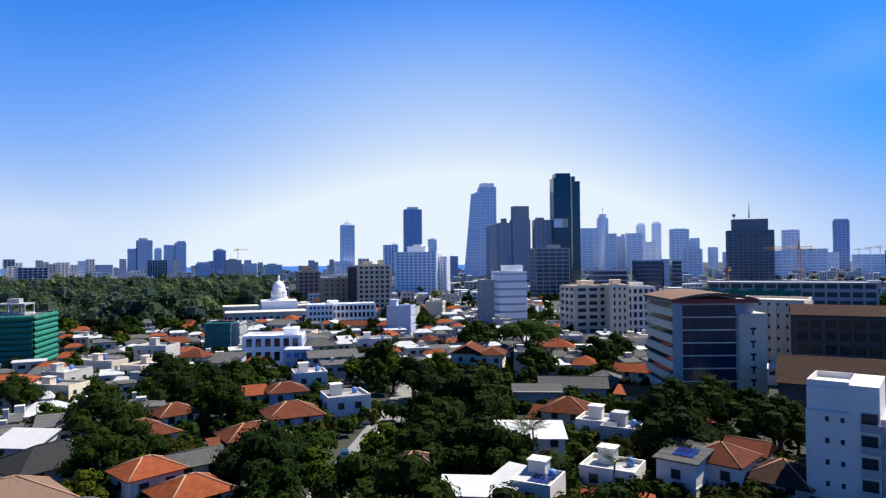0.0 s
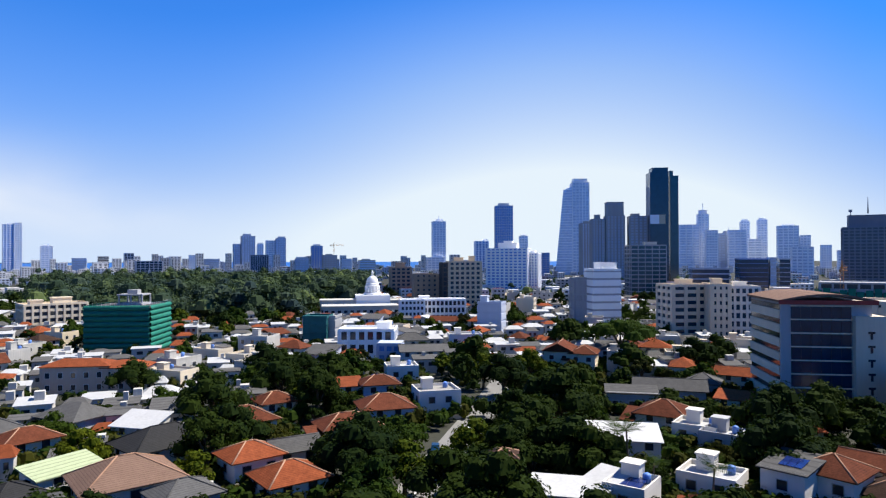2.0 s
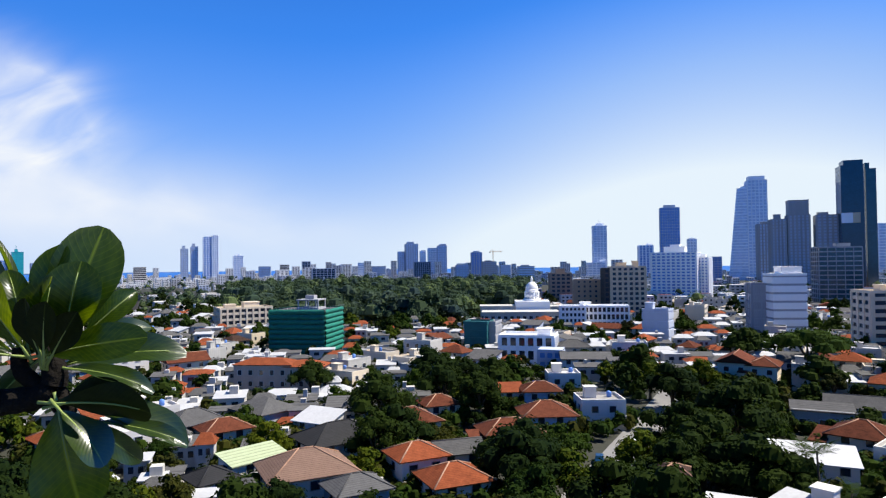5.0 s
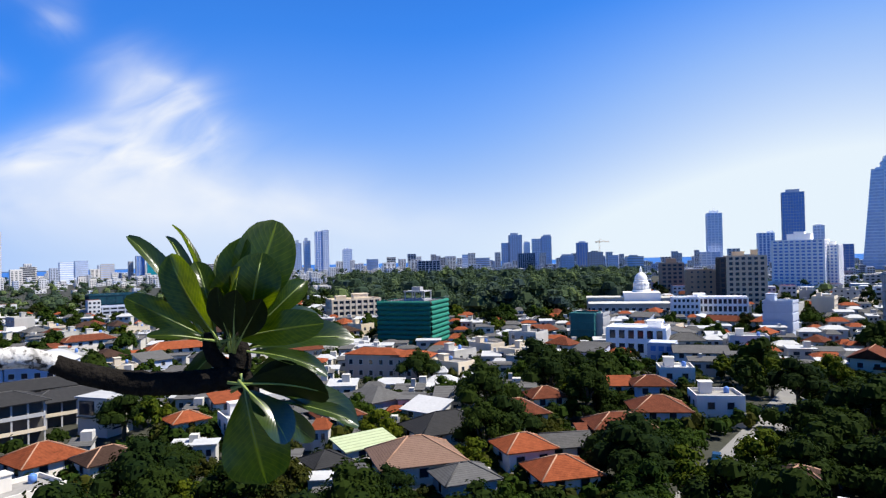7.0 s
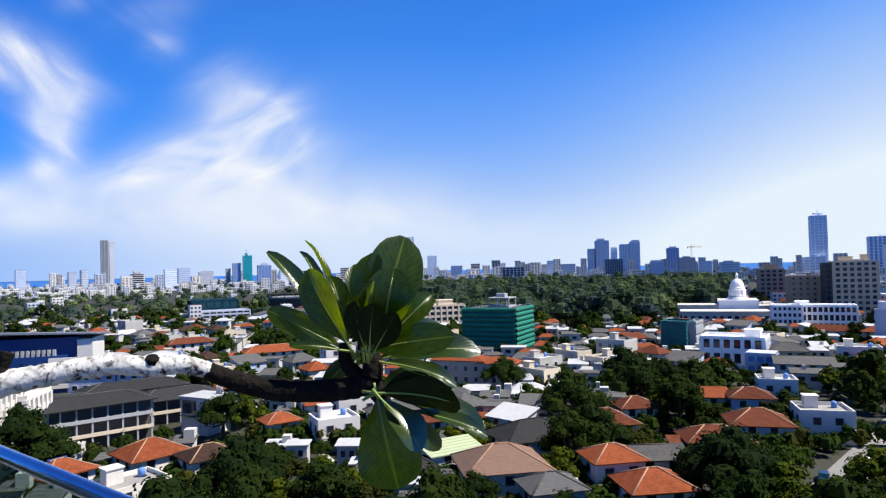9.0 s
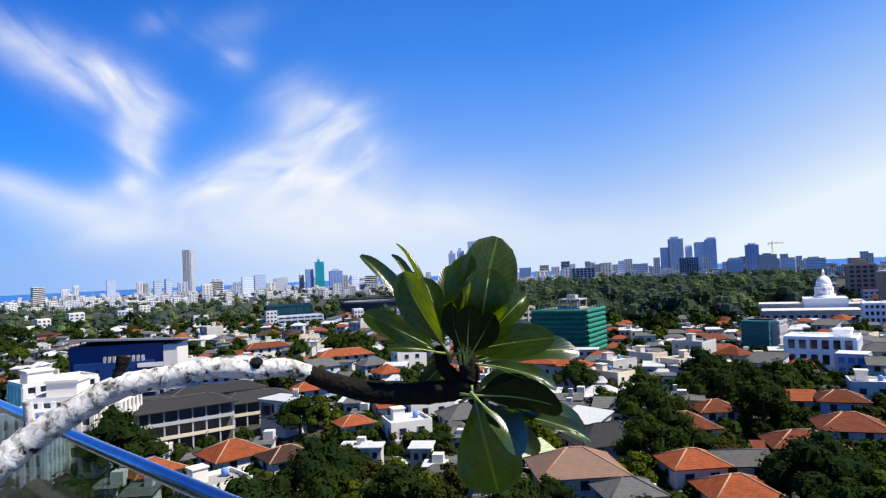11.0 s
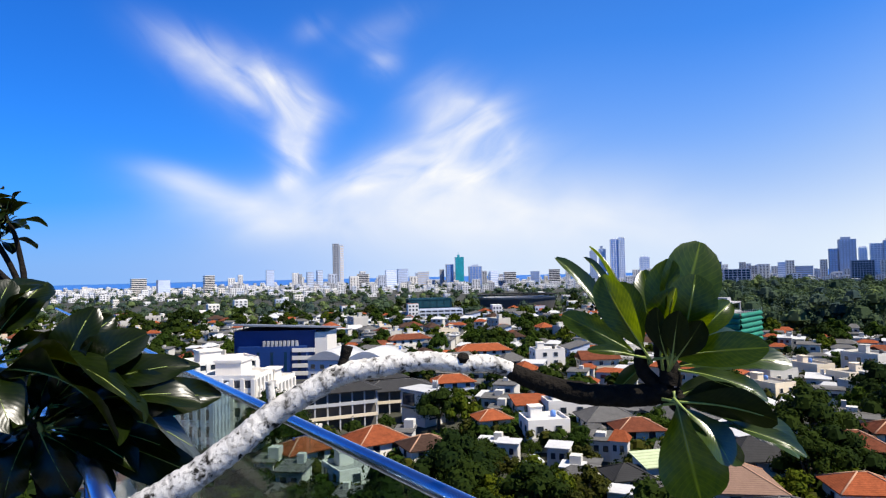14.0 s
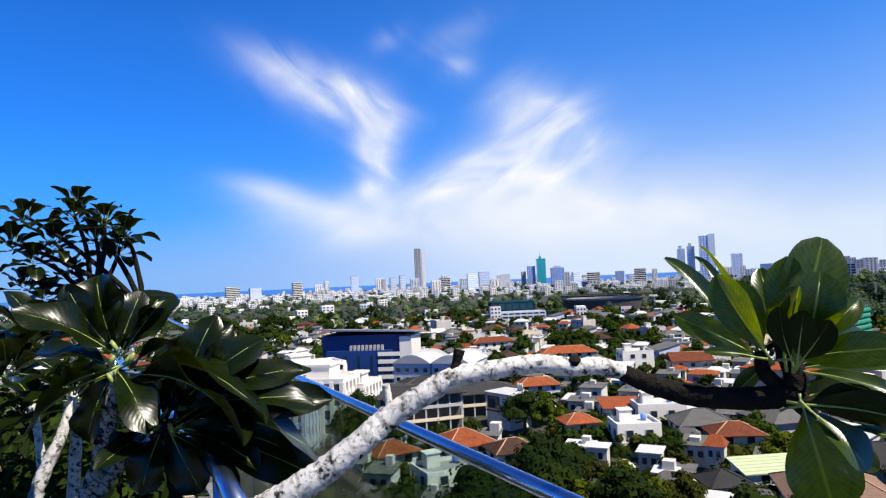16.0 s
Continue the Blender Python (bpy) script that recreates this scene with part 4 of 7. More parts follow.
white_corner_block()
tower("beige block with small openings behind the offices", 26.6, 256, 21, 22, 23, -8, darkwall, cream, 3.3, 2.7, 7, 1.9, (), "office", "office_block")
gal = tower("long grey gallery building with dark openings", 32.0, 235, 34, 18, 19.5, 6, pane_mat, darkwall, 3.6, 1.3, 9, 0.8, (), "office", "gallery_block")
bm = bmesh.new()
roof_hip(bm, 34, 18, 20.6, 2.6, 0.8, 1.0)
part("roof", bm, clay_brown, gal)
house("long hall with a brown tiled roof", 46, 22, 10.5, "gable", darkwall, clay_brown, 2, stand(34.6, 174, 4), 4.6, False, False, True, False, "hall")
take(31, 172, 18)
tower("grey unfinished concrete podium with green netting", 27.5, 490, 96, 40, 21, 4, darkwall, greywall, 5, 2.2, 14, 1.2, (), "construction", "construction_site")
bm = bmesh.new()
for k in range(14):
    box(bm, -44 + k * 4.4, -40.2 + k * 4.4, -0.4, 0, 0, 3.2 + (k * 7 % 3))
tagged(part("safety_netting", bm, greennet, at=stand(26.4, 468, 4, 13)), "green netting panels along the concrete podium", "netting")


def crane(label, az, d, h, jib, turn, z=0.0):
    t = thing("tower_crane", label, "crane", stand(az, d, turn, z))
    for nm, L, m in (("mast", h, Matrix()), ("jib", jib, Matrix.Translation((-jib * 0.28, 0, h)) @ Matrix.Rotation(radians(90), 4, "Y"))):
        bm = bmesh.new()
        s = 0.9
        for x, y in ((-s, -s), (s, -s), (s, s), (-s, s)):
            tube(bm, [(x, y, 0), (x, y, L)], 0.16, 4)
        k = max(2, int(L / 2.4))
        for i in range(k):
            a, b = L * i / k, L * (i + 1) / k
            for p, q in (((-s, -s), (s, -s)), ((s, -s), (s, s)), ((s, s), (-s, s)), ((-s, s), (-s, -s))):
                tube(bm, [(p[0], p[1], a), (q[0], q[1], b)], 0.1, 3, False)
        part(nm, bm, craneyellow, t, at=m)
    bm = bmesh.new()
    box(bm, -jib * 0.27, -jib * 0.2, -0.8, 0.8, h - 2.4, h - 0.6)
    part("counterweight", bm, greywall, t)
    bm = bmesh.new()
    tube(bm, [(0, 0, h), (0, 0, h + 5)], [0.8, 0.1], 5), tube(bm, [(0, 0, h + 5), (jib * 0.5, 0, h + 0.8)], 0.07, 3), tube(bm, [(0, 0, h + 5), (-jib * 0.26, 0, h + 0.8)], 0.07, 3)
    part("tie_bars", bm, craneyellow, t)


crane("orange lattice tower crane beside the podium", 28.4, 520, 44, 30, 185)
crane("orange crane mast by the hotel", 23.3, 470, 30, 4, 0)
for _az, _d, _h in ((32.3, 2300, 58), (33.0, 2350, 62), (33.6, 2280, 66)):
    crane("slim harbour crane far on the horizon", _az, _d, _h, 46, 20)
crane("slim crane on the unfinished block by the park", -17.3, 1300, 20, 26, 0, 41)


def netted_building():
    t = thing("netted_building", "unfinished concrete building wrapped in green scaffold netting", "construction", stand(-33.3, 300, -21))
    take(-33.5, 300, 24)
    w, dep, h = 25, 24, 19.2
    bm = bmesh.new()
    box(bm, -w / 2 + 0.8, w / 2 - 0.8, -dep / 2 + 0.8, dep / 2 - 0.8, 0, h - 0.5)
    part("concrete_frame", bm, darkwall, t)
    rg = random.Random(8)
    for side, length, off in ((0, w, dep / 2), (90, dep, w / 2), (180, w, dep / 2), (-90, dep, w / 2)):
        n = 9
        for k in range(n):
            bm = bmesh.new()
            z0, z1 = h * k / n, h * (k + 1) / n - 0.12
            nx = 12
            top = [((-length / 2 + length * i / nx), -off - rg.uniform(0.0, 0.28), z1 + rg.uniform(-0.1, 0.1)) for i in range(nx + 1)]
            mid = [(x, -off - 0.5 - rg.uniform(0, 0.3), (z0 + z1) / 2) for x, _, _ in top]
            bot = [(x, -off - rg.uniform(0, 0.2), z0) for x, _, _ in top]
            v = [[bm.verts.new(p) for p in r] for r in (bot, mid, top)]
            bk = [bm.verts.new((x, -off + 0.12, z)) for x, _, z in top], [bm.verts.new((x, -off + 0.12, z)) for x, _, z in bot]
            for i in range(nx):
                for a, b in ((0, 1), (1, 2)):
                    bm.faces.new((v[a][i], v[a][i + 1], v[b][i + 1], v[b][i])).smooth = True
                bm.faces.new((v[2][i], v[2][i + 1], bk[0][i + 1], bk[0][i])), bm.faces.new((bk[1][i], bk[1][i + 1], v[0][i + 1], v[0][i]))
            part("net_panel", bm, greennet, t, at=Matrix.Rotation(radians(side), 4, "Z"))
    bm = bmesh.new()
    box(bm, -3, 7, -5, 5, h - 0.5, h + 0.3), box(bm, -3, 7, -5, 5, h + 3.4, h + 3.9)
    for x in (-2.6, 2, 6.4):
        for y in (-4.6, 4.4):
            box(bm, x, x + 0.5, y, y + 0.5, h + 0.3, h + 3.4)
    box(bm, 0, 4, -2, 2, h + 3.9, h + 5.6)
    part("bare_roof_storey", bm, greywall, t)
    pole = None
    for k in range(28):
        at = (-w / 2 + w * k / 15, -dep / 2 - 0.2, h - 0.5) if k < 16 else (w / 2 + 0.2, -dep / 2 + dep * (k - 16) / 11, h - 0.5)
        if pole is None:
            bm = bmesh.new()
            tube(bm, [(0, 0, 0), (0, 0, 1.5)], 0.05, 4)
        pole = part("scaffold_tube", pole.data if pole else bm, steel, t, at=at)


netted_building()


def domed_hall():
    t = thing("town_hall", "white domed town hall with a columned drum and long wings", "public building", stand(-14.0, 440, 4))
    take(-14, 440, 34)
    bm = bmesh.new()
    box(bm, -11, 11, -9, 9, 0, 13)
    part("central_block", bm, fresh_white, t)
    bm = bmesh.new()
    for z0, z1, r in ((13, 14.4, 5.6), (14.4, 18.6, 4.1), (18.6, 19.2, 4.8), (19.2, 20.6, 4.2)):
        tube(bm, [(0, 0, z0), (0, 0, z1)], r, 28)
    part("drum", bm, fresh_white, t)
    col = None
    for k in range(14):
        a = 2 * math.pi * k / 14
        if col is None:
            bm = bmesh.new()
            tube(bm, [(0, 0, 14.4), (0, 0, 18.6)], 0.32, 8)
        col = part("column", col.data if col else bm, fresh_white, t, at=(4.6 * math.cos(a), 4.6 * math.sin(a), 0))
    bm = bmesh.new()
    tube(bm, [(0, 0, 20.6 + 5.0 * math.sin(u * math.pi / 18)) for u in range(10)], [max(0.3, 4.0 * math.cos(u * math.pi / 18)) for u in range(10)], 28)
    part("dome", bm, fresh_white, t)
    bm = bmesh.new()
    tube(bm, [(0, 0, 25.4), (0, 0, 27.2), (0, 0, 27.4), (0, 0, 28.0), (0, 0, 29.4)], [0.8, 0.8, 1.0, 0.6, 0.05], 12)
    part("lantern", bm, fresh_white, t)
    for x0, x1, h in ((-34, -11, 9.5), (11, 36, 9.0)):
        bm = bmesh.new()
        box(bm, x0, x1, -8, 8, 0, h), box(bm, x0 - 0.4, x1 + 0.4, -8.4, 8.4, h, h + 0.7)
        part("wing", bm, worn, t)
        for k in range(7):
            for z in (1.6, 5.6):
                part("window", window_mesh(1.6, 2.2, fresh_white, 1), None, t, at=(x0 + (x1 - x0) * (k + 0.5) / 7, -8, z))
    bm = bmesh.new()
    box(bm, -32, 14, -30, -13, 0, 7.2), box(bm, -33, 15, -31, -12.5, 7.2, 7.9)
    part("front_block", bm, worn, t)
    for k in range(12):
        part("window", window_mesh(2.2, 1.8, fresh_white, 2), None, t, at=(-30 + k * 3.9, -30, 3.4))


domed_hall()
tower("white office block with blue sign beside the town hall", -8.2, 390, 30, 14, 12.6, 4, pane_mat, fresh_white, 3.2, 1.4, 12, 0.8, ((6, 5, 2, -9),), "office", "office_block")
tower("white arcaded block near the town hall", -10.6, 380, 14, 14, 13, 4, pane_mat, fresh_white, 3.2, 1.5, 6, 0.9, (), "office", "office_block")
tower("pale blue painted tower house with few windows", -3.66, 320, 12, 10, 15.6, -14, lavender, lavender, 3.2, 3.0, 0, 0.8, ((3.5, 4, 3, -3.5),), "office", "office_block")
tower("unfinished block with teal glass front", -18.6, 284, 10.5, 12, 12.8, -14, tealnet, tealnet, 3.2, 0.3, 0, 0.5, (), "office", "office_block")
tower("grey blank side of the teal-glazed block", -17.2, 286, 3.6, 12, 12.6, -14, greywall, greywall, 3.2, 3.0, 0, 0.5, (), "office", "office_block")
tower("white institute with large square windows", -14.3, 256, 21, 14, 10.2, -8, pane_mat, fresh_white, 5.0, 1.8, 6, 1.2, ((5, 5, 2.4, 6),), "office", "office_block")
tower("small block with blue roof next to the institute", -12.4, 237, 8.6, 8, 6.8, -8, blueglass, lavender, 3.4, 1.4, 3, 0.8, ((8, 7, 0.4, 0),), "office", "office_block")
tower("pale apartment building behind the netted one", -38.5, 405, 30, 16, 13.6, 14, pane_mat, cream, 3.3, 1.4, 8, 1.0, ((9, 6, 3, 4), (6, 5, 2, -8)), "apartments", "apartment_block")


def pink_school():
    t = thing("pink_building", "pink rendered three-storey building with orange tiled roof", "school", stand(-35.6, 214, -20))
    take(-35.5, 214, 15)
    for nm, x, w, dep, h in (("front_wing", -4, 18, 9, 7.6), ("rear_wing", 9, 12, 8.5, 7.0)):
        bm = bmesh.new()
        box(bm, x - w / 2, x + w / 2, -dep / 2, dep / 2, 0, h)
        wg = part(nm, bm, pink, t)
        bm = bmesh.new()
        roof_hip(bm, w, dep, h, 1.7, 0.5)
        part("roof", bm, clay_bright, t, at=(x, 0, 0))
        for z in (1.0, 4.4):
            for k in range(int(w / 3.4)):
                part("window", window_mesh(1.2, 1.5, white, 1), None, t, at=(x - w / 2 + 2 + k * 3.4, -dep / 2, z))
    for z in (1.0, 4.4):
        for y in (-1.6, 1.6):
            part("window", window_mesh(0.9, 1.4, white, 1), None, t, at=Matrix.Rotation(radians(90), 4, "Z") @ Matrix.Translation((y, -15, z)))


pink_school()


def blue_auditorium():
    t = thing("auditorium", "royal blue auditorium with a thin oversailing roof and white end", "public building", stand(-69.3, 262, -14))
    take(-69, 262, 26)
    bm = bmesh.new()
    box(bm, -17, 13, -11, 8, 0, 17.6), box(bm, -15, 10, -13.5, -11, 0, 12)
    part("hall", bm, blueclad, t)
    bm = bmesh.new()
    faces(bm, [(-19, -14, 20.6), (19, -13, 18.9), (19, 13, 16.9), (-19, 14, 18.4), (-19, -14, 19.9), (19, -13, 18.4), (19, 13, 16.4), (-19, 14, 17.7)], [(0, 1, 2, 3), (7, 6, 5, 4), (0, 4, 5, 1), (1, 5, 6, 2), (2, 6, 7, 3), (3, 7, 4, 0)])
    part("roof", bm, slate, t)
    bm = bmesh.new()
    box(bm, 13, 17.5, -12, 8, 0, 16.8)
    part("end_wall", bm, white, t)
    for k in range(4):
        bm = bmesh.new()
        box(bm, 5, 13.2, -13.9, -13.5, 1.5 + k * 2.8, 2.9 + k * 2.8)
        part("white_band", bm, white, t)
    for k in range(9):
        bm = bmesh.new()
        box(bm, -6 + k * 1.5, -5.2 + k * 1.5, -12.8, -11.0, 12.0, 13.9)
        part("roof_fan", bm, greywall, t)
    for k in range(5):
        bm = bmesh.new()
        box(bm, -13 + k * 5, -12 + k * 5, -13.55, -13.48, 3, 10)
        part("slot_window", bm, navyglass, t)


blue_auditorium()


def vaulted_block():
    t = thing("vaulted_building", "pale building with two arched metal roofs", "public building", stand(-63.6, 222, -22))
    take(-63.8, 222, 17)
    for x, w in ((-6.5, 13), (7, 13)):
        bm = bmesh.new()
        box(bm, x - w / 2, x + w / 2, -9, 9, 0, 10.5)
        part("wall", bm, lavender, t)
        bm = bmesh.new()
        n = 10
        prof = [(x - w / 2 - 0.4 + (w + 0.8) * i / n, 10.5 + 2.8 * math.sin(math.pi * i / n)) for i in range(n + 1)]
        q = n + 1
        pts = [(a, y, b) for y in (-9.5, 9.5) for a, b in prof] + [(x - w / 2, -9.5, 10.3), (x + w / 2, -9.5, 10.3)]
        v = [bm.verts.new(p) for p in pts]
        for i in range(n):
            bm.faces.new((v[i], v[i + 1], v[q + i + 1], v[q + i])).smooth = True
        bm.faces.new(v[:q]), bm.faces.new(v[q:2 * q][::-1])
        part("vault_roof", bm, whiteroof, t)
        for z in (1.5, 4.6, 7.6):
            for k in range(4):
                part("window", window_mesh(1.5, 1.4, white, 1), None, t, at=(x - 4.8 + k * 3.2, -9, z))
            if x < 0:
                for k in range(5):
                    part("window", window_mesh(1.5, 1.4, white, 1), None, t, at=Matrix.Rotation(radians(-90), 4, "Z") @ Matrix.Translation((-6.4 + k * 3.2, -(w / 2 - x), z)))


vaulted_block()
tower("white apartment block with stacked balconies", -73.3, 158, 13, 12, 15.6, -24, pane_mat, white, 2.95, 1.1, 5, 0.9, ((6, 6, 3.2, -1),), "apartments", "apartment_block")
tower("white stepped wing of the apartment block", -70.6, 162, 7, 11, 13.4, -24, pane_mat, white, 2.95, 1.3, 3, 0.9, ((3, 4, 2.4, 0),), "apartments", "apartment_block")
tower("white terraced block with a roof pool", -75.7, 152, 8, 12, 14.2, -24, pane_mat, lavender, 2.95, 1.4, 4, 0.9, (), "apartments", "apartment_block")
tower("white building with roof cabins", -74.6, 205, 18, 12, 13.5, 18, pane_mat, white, 3.2, 1.6, 6, 1.1, ((6, 6, 3, -4),), "office", "office_block")


def gallery_school(az, d, turn, w, dep, storeys):
    t = thing("school_block", "long grey school block with open galleries and hipped sheet roof", "school", stand(az, d, turn))
    take(az, d, w * 0.42), take(az + 2.2, d, 8), take(az - 2.2, d, 8)
    h = storeys * 3.1
    bm = bmesh.new()
    box(bm, -w / 2, w / 2, -dep / 2 + 2.2, dep / 2, 0, h)
    # the dark wall colour stands in for the shade inside the open galleries
    part("wall", bm, darkwall, t)
    for k in range(storeys):
        bm = bmesh.new()
        box(bm, -w / 2, w / 2, -dep / 2, -dep / 2 + 2.2, 3.1 * k + 2.75, 3.1 * k + 3.05)
        box(bm, -w / 2, w / 2, -dep / 2, -dep / 2 + 0.15, 3.1 * k + 3.05, 3.1 * k + 3.55) if k < storeys - 1 else None
        part("gallery_parapet", bm, greywall if k else cream, t)
    post = None
    for i in range(int(w / 3) + 1):
        if post is None:
            bm = bmesh.new()
            box(bm, -0.18, 0.18, 0, 0.3, 0, h)
        post = part("gallery_post", post.data if post else bm, greywall, t, at=(-w / 2 + 0.2 + (w - 0.4) * i / int(w / 3), -dep / 2 + 0.2, 0))
    bm = bmesh.new()
    lines = roof_hip(bm, w, dep, h, 2.0, 0.9)
    part("roof", bm, slateroof, t)
    ridge_caps(lines, greyroof, t)


gallery_school(-66.4, 168, 12, 25, 10, 3)
gallery_school(-68.4, 190, 12, 20, 10, 2)
gallery_school(-63.2, 205, 10, 26, 10, 2)
gallery_school(-60.2, 186, 14, 20, 11, 2)


def white_cube():
    t = thing("white_villa", "white cubic villa with a thin flat roof and slit openings", "house", stand(-57.9, 168, -46))
    take(-57.9, 168, 8)
    bm = bmesh.new()
    box(bm, -4.2, 4.2, -3.6, 3.6, 0, 8.4)
    part("wall", bm, white, t)
    bm = bmesh.new()
    box(bm, -4.7, 4.5, -4.0, 3.8, 8.4, 8.8)
    part("roof_slab", bm, whiteroof, t)
    bm = bmesh.new()
    box(bm, -3.6, 0.6, -3.75, -3.55, 4.8, 7.9)
    box(bm, -3.9, 0.8, -4.4, -3.6, 4.2, 4.5)
    part("loggia", bm, pane_mat, t)
    for z in (1.6, 4.4, 7.2):
        bm = bmesh.new()
        box(bm, 4.15, 4.26, -2.2, 1.8, z, z + 0.35)
        part("slit_window", bm, pane_mat, t)
    for k in range(3):
        bm = bmesh.new()
        tube(bm, [(2.2 + 0.7 * k, 1.5, 8.7), (2.2 + 0.7 * k, 1.5, 10.8)], 0.24, 8)
        part("vent_pipe", bm, greywall, t)


white_cube()
tower("dark glazed conference hall with an orange roof edge", -57.3, 600, 38, 26, 13.5, 8, tealglass, tealglass, 6, 0.5, 6, 0.4, (), "hall", "conference_hall")
tower("low pale block before the conference hall", -56.6, 560, 42, 16, 6, 8, pane_mat, lavender, 4, 1.4, 8, 0.8, (), "hall", "office_block")


def stadium():
    t = thing("stadium", "low dark oval stadium bowl beyond the gardens", "stadium", stand(-49.6, 640, 0))
    take(-49.6, 640, 40)
    for z0, z1, r, nm, mt in ((0, 11, 34, "bowl", darkwall), (11, 12.4, 37, "rim", greywall), (14.5, 15.4, 38, "roof_ring", slateroof)):
        bm = bmesh.new()
        for s in range(40):
            a, b = 2 * math.pi * s / 40, 2 * math.pi * (s + 1) / 40
            P = [(k * math.cos(x), 0.6 * k * math.sin(x), z) for x in (a, b) for k, z in ((r, z0), (r + (2 if z0 else 3), z1), (r - 6, z1), (r - 6, z0))]
            faces(bm, P, [(0, 4, 5, 1), (1, 5, 6, 2), (2, 6, 7, 3), (3, 7, 4, 0)])
        bmesh.ops.remove_doubles(bm, verts=bm.verts, dist=0.01)
        part(nm, bm, mt, t)
    post = None
    for s in range(20):
        a = 2 * math.pi * s / 20
        if post is None:
            bm = bmesh.new()
            box(bm, -0.3, 0.3, -0.3, 0.3, 12.3, 14.6)
        post = part("roof_post", post.data if post else bm, greywall, t, at=(36 * math.cos(a), 0.6 * 36 * math.sin(a), 0))


stadium()

# ---- garden houses that can be told apart ----
HOMES = []

def site(label, az, d, turn, w, dep, h, roof, wall, tiles, storeys=2, rise=None, panel=False, wing=False, caps=True):
    take(az, d, 0.5 * max(w, dep) + 0.6)
    HOMES.append((az, d, 0.5 * max(w, dep), h))
    keep_view(az, math.degrees(0.46 * max(w, dep) / d), d - 3, 0.93 * h)
    return house(label, w, dep, h, roof, wall, tiles, storeys, stand(az, d, turn), rise, True, panel, caps, wing)


site("house with a weathered terracotta hip roof", -24.9, 140, 20, 12, 9, 5.5, "hip", cream, clay)
site("house with a bright orange hip roof", -24.1, 111, 24, 8, 7, 6.6, "hip", white, clay_bright)
site("house with a bright orange hip roof among trees", -20.9, 103, 24, 9, 8, 5.2, "hip", white, clay_bright)
site("large house with a dark grey sheet roof", -30.7, 127, 26, 14, 10, 5.8, "hip", white, slateroof)
site("wide house with grey and pale sheet roofs", -33.4, 108, 14, 13, 11, 6.0, "hip", white, paleroof)
site("house with a dark hipped roof and orange edge", -29.2, 97, 22, 7.5, 6.5, 6.2, "hip", greywall, greyroof)
site("outbuilding with a pale green mono roof", -37.7, 118, 30, 10, 5, 5.5, "mono", white, greenroof, rise=1.2)
site("small house with dark roof and orange eaves", -41.0, 111, 24, 6, 6, 5.0, "hip", lavender, slateroof)
site("house with a terracotta hip roof in the trees", -22.1, 156, 20, 8, 7, 5.5, "hip", cream, clay)
site("house with a rust-red hip roof", -16.1, 133, 18, 11, 8, 5.0, "hip", cream, clay, wing=True)
site("house with a terracotta pyramid roof", -12.9, 147, 12, 11, 9, 5.4, "hip", lavender, clay)
site("house with an olive-grey pitched roof", -20.6, 118, 18, 8, 6, 5.2, "gable", white, greyroof)
site("flat-roofed house with pale walls and stained slab", -8.5, 158, 14, 10, 9, 6.2, "flat", white, flatroof)
site("small house with an orange mono roof", -16.2, 171, 10, 7.5, 6, 5.5, "mono", white, clay_bright, rise=1.4)
site("white house with solar panels on its roof", -13.4, 170, 10, 9, 7, 6.0, "hip", lavender, clay, panel=True)
site("white flat-roofed house by the gardens", -11.5, 190, 8, 9, 8, 6.6, "flat", white, whiteroof)
site("house with stepped terracotta gables", 2.2, 222, -8, 9, 12, 7.5, "gable", cream, clay)
site("house with stepped terracotta gables and wing", 4.2, 220, -8, 8, 10, 7.0, "hip", cream, clay, wing=True)
site("house with a rust hip roof and small wing", 10.6, 149, -12, 10, 9, 5.0, "hip", cream, clay, wing=True)
site("long shed with a white mono roof", 6.5, 126, 4, 16, 7, 5.2, "mono", white, whiteroof, rise=1.5)
site("cluster house with white stained flat roofs", 13.2, 136, -14, 8, 7, 5.6, "flat", white, whiteroof)
site("low house with pale flat roof and tanks", 15.0, 132, -14, 7, 6, 5.4, "flat", greywall, whiteroof)
site("small house with an orange mono roof by the offices", 16.0, 169, -10, 8, 6, 5.0, "mono", cream, clay_bright, rise=1.2)
site("house with an orange sheet roof by the offices", 16.2, 203, -10, 11, 7, 5.0, "gable", cream, clay_bright)
site("low pavilion with grey hipped roof", 13.6, 191, -6, 8, 8, 4.5, "hip", greywall, greyroof, 1)
site("long grey-roofed hall in the gardens", 11.0, 180, 2, 17, 8, 4.4, "gable", greywall, greyroof, 1)
site("grey-roofed hall among big trees", 8.0, 172, 4, 12, 6, 4.4, "mono", greywall, greyroof, 1, rise=1.0)
site("white modern house with flat roofs", 14.2, 107, -16, 8.5, 7, 5.4, "flat", white, whiteroof)
site("white two-storey house with solar panels", 20.0, 110, -20, 6, 9, 7.6, "mono", white, greyroof, rise=0.8, panel=True)
site("white house with balconies and terracotta roof", 22.6, 113, -20, 8, 8, 6.8, "hip", white, clay)
site("house with a brown hip roof and skylight", 27.0, 114, -14, 9, 9, 4.6, "hip", greywall, clay_brown)
site("small house with brown roof beside the flats", 24.6, 122, -14, 6, 6, 6.0, "gable", white, clay)
site("white house with a bright mono sheet roof", 1.9, 95, -4, 6.8, 5.5, 5.4, "mono", white, whiteroof, rise=0.9)
site("white angular house with a sloped roof", 5.6, 97, -34, 4.6, 7, 5.6, "mono", white, whiteroof, rise=1.6)
site("white house with solar array", 8.0, 97, -20, 6, 7, 6.0, "flat", white, flatroof, panel=True)
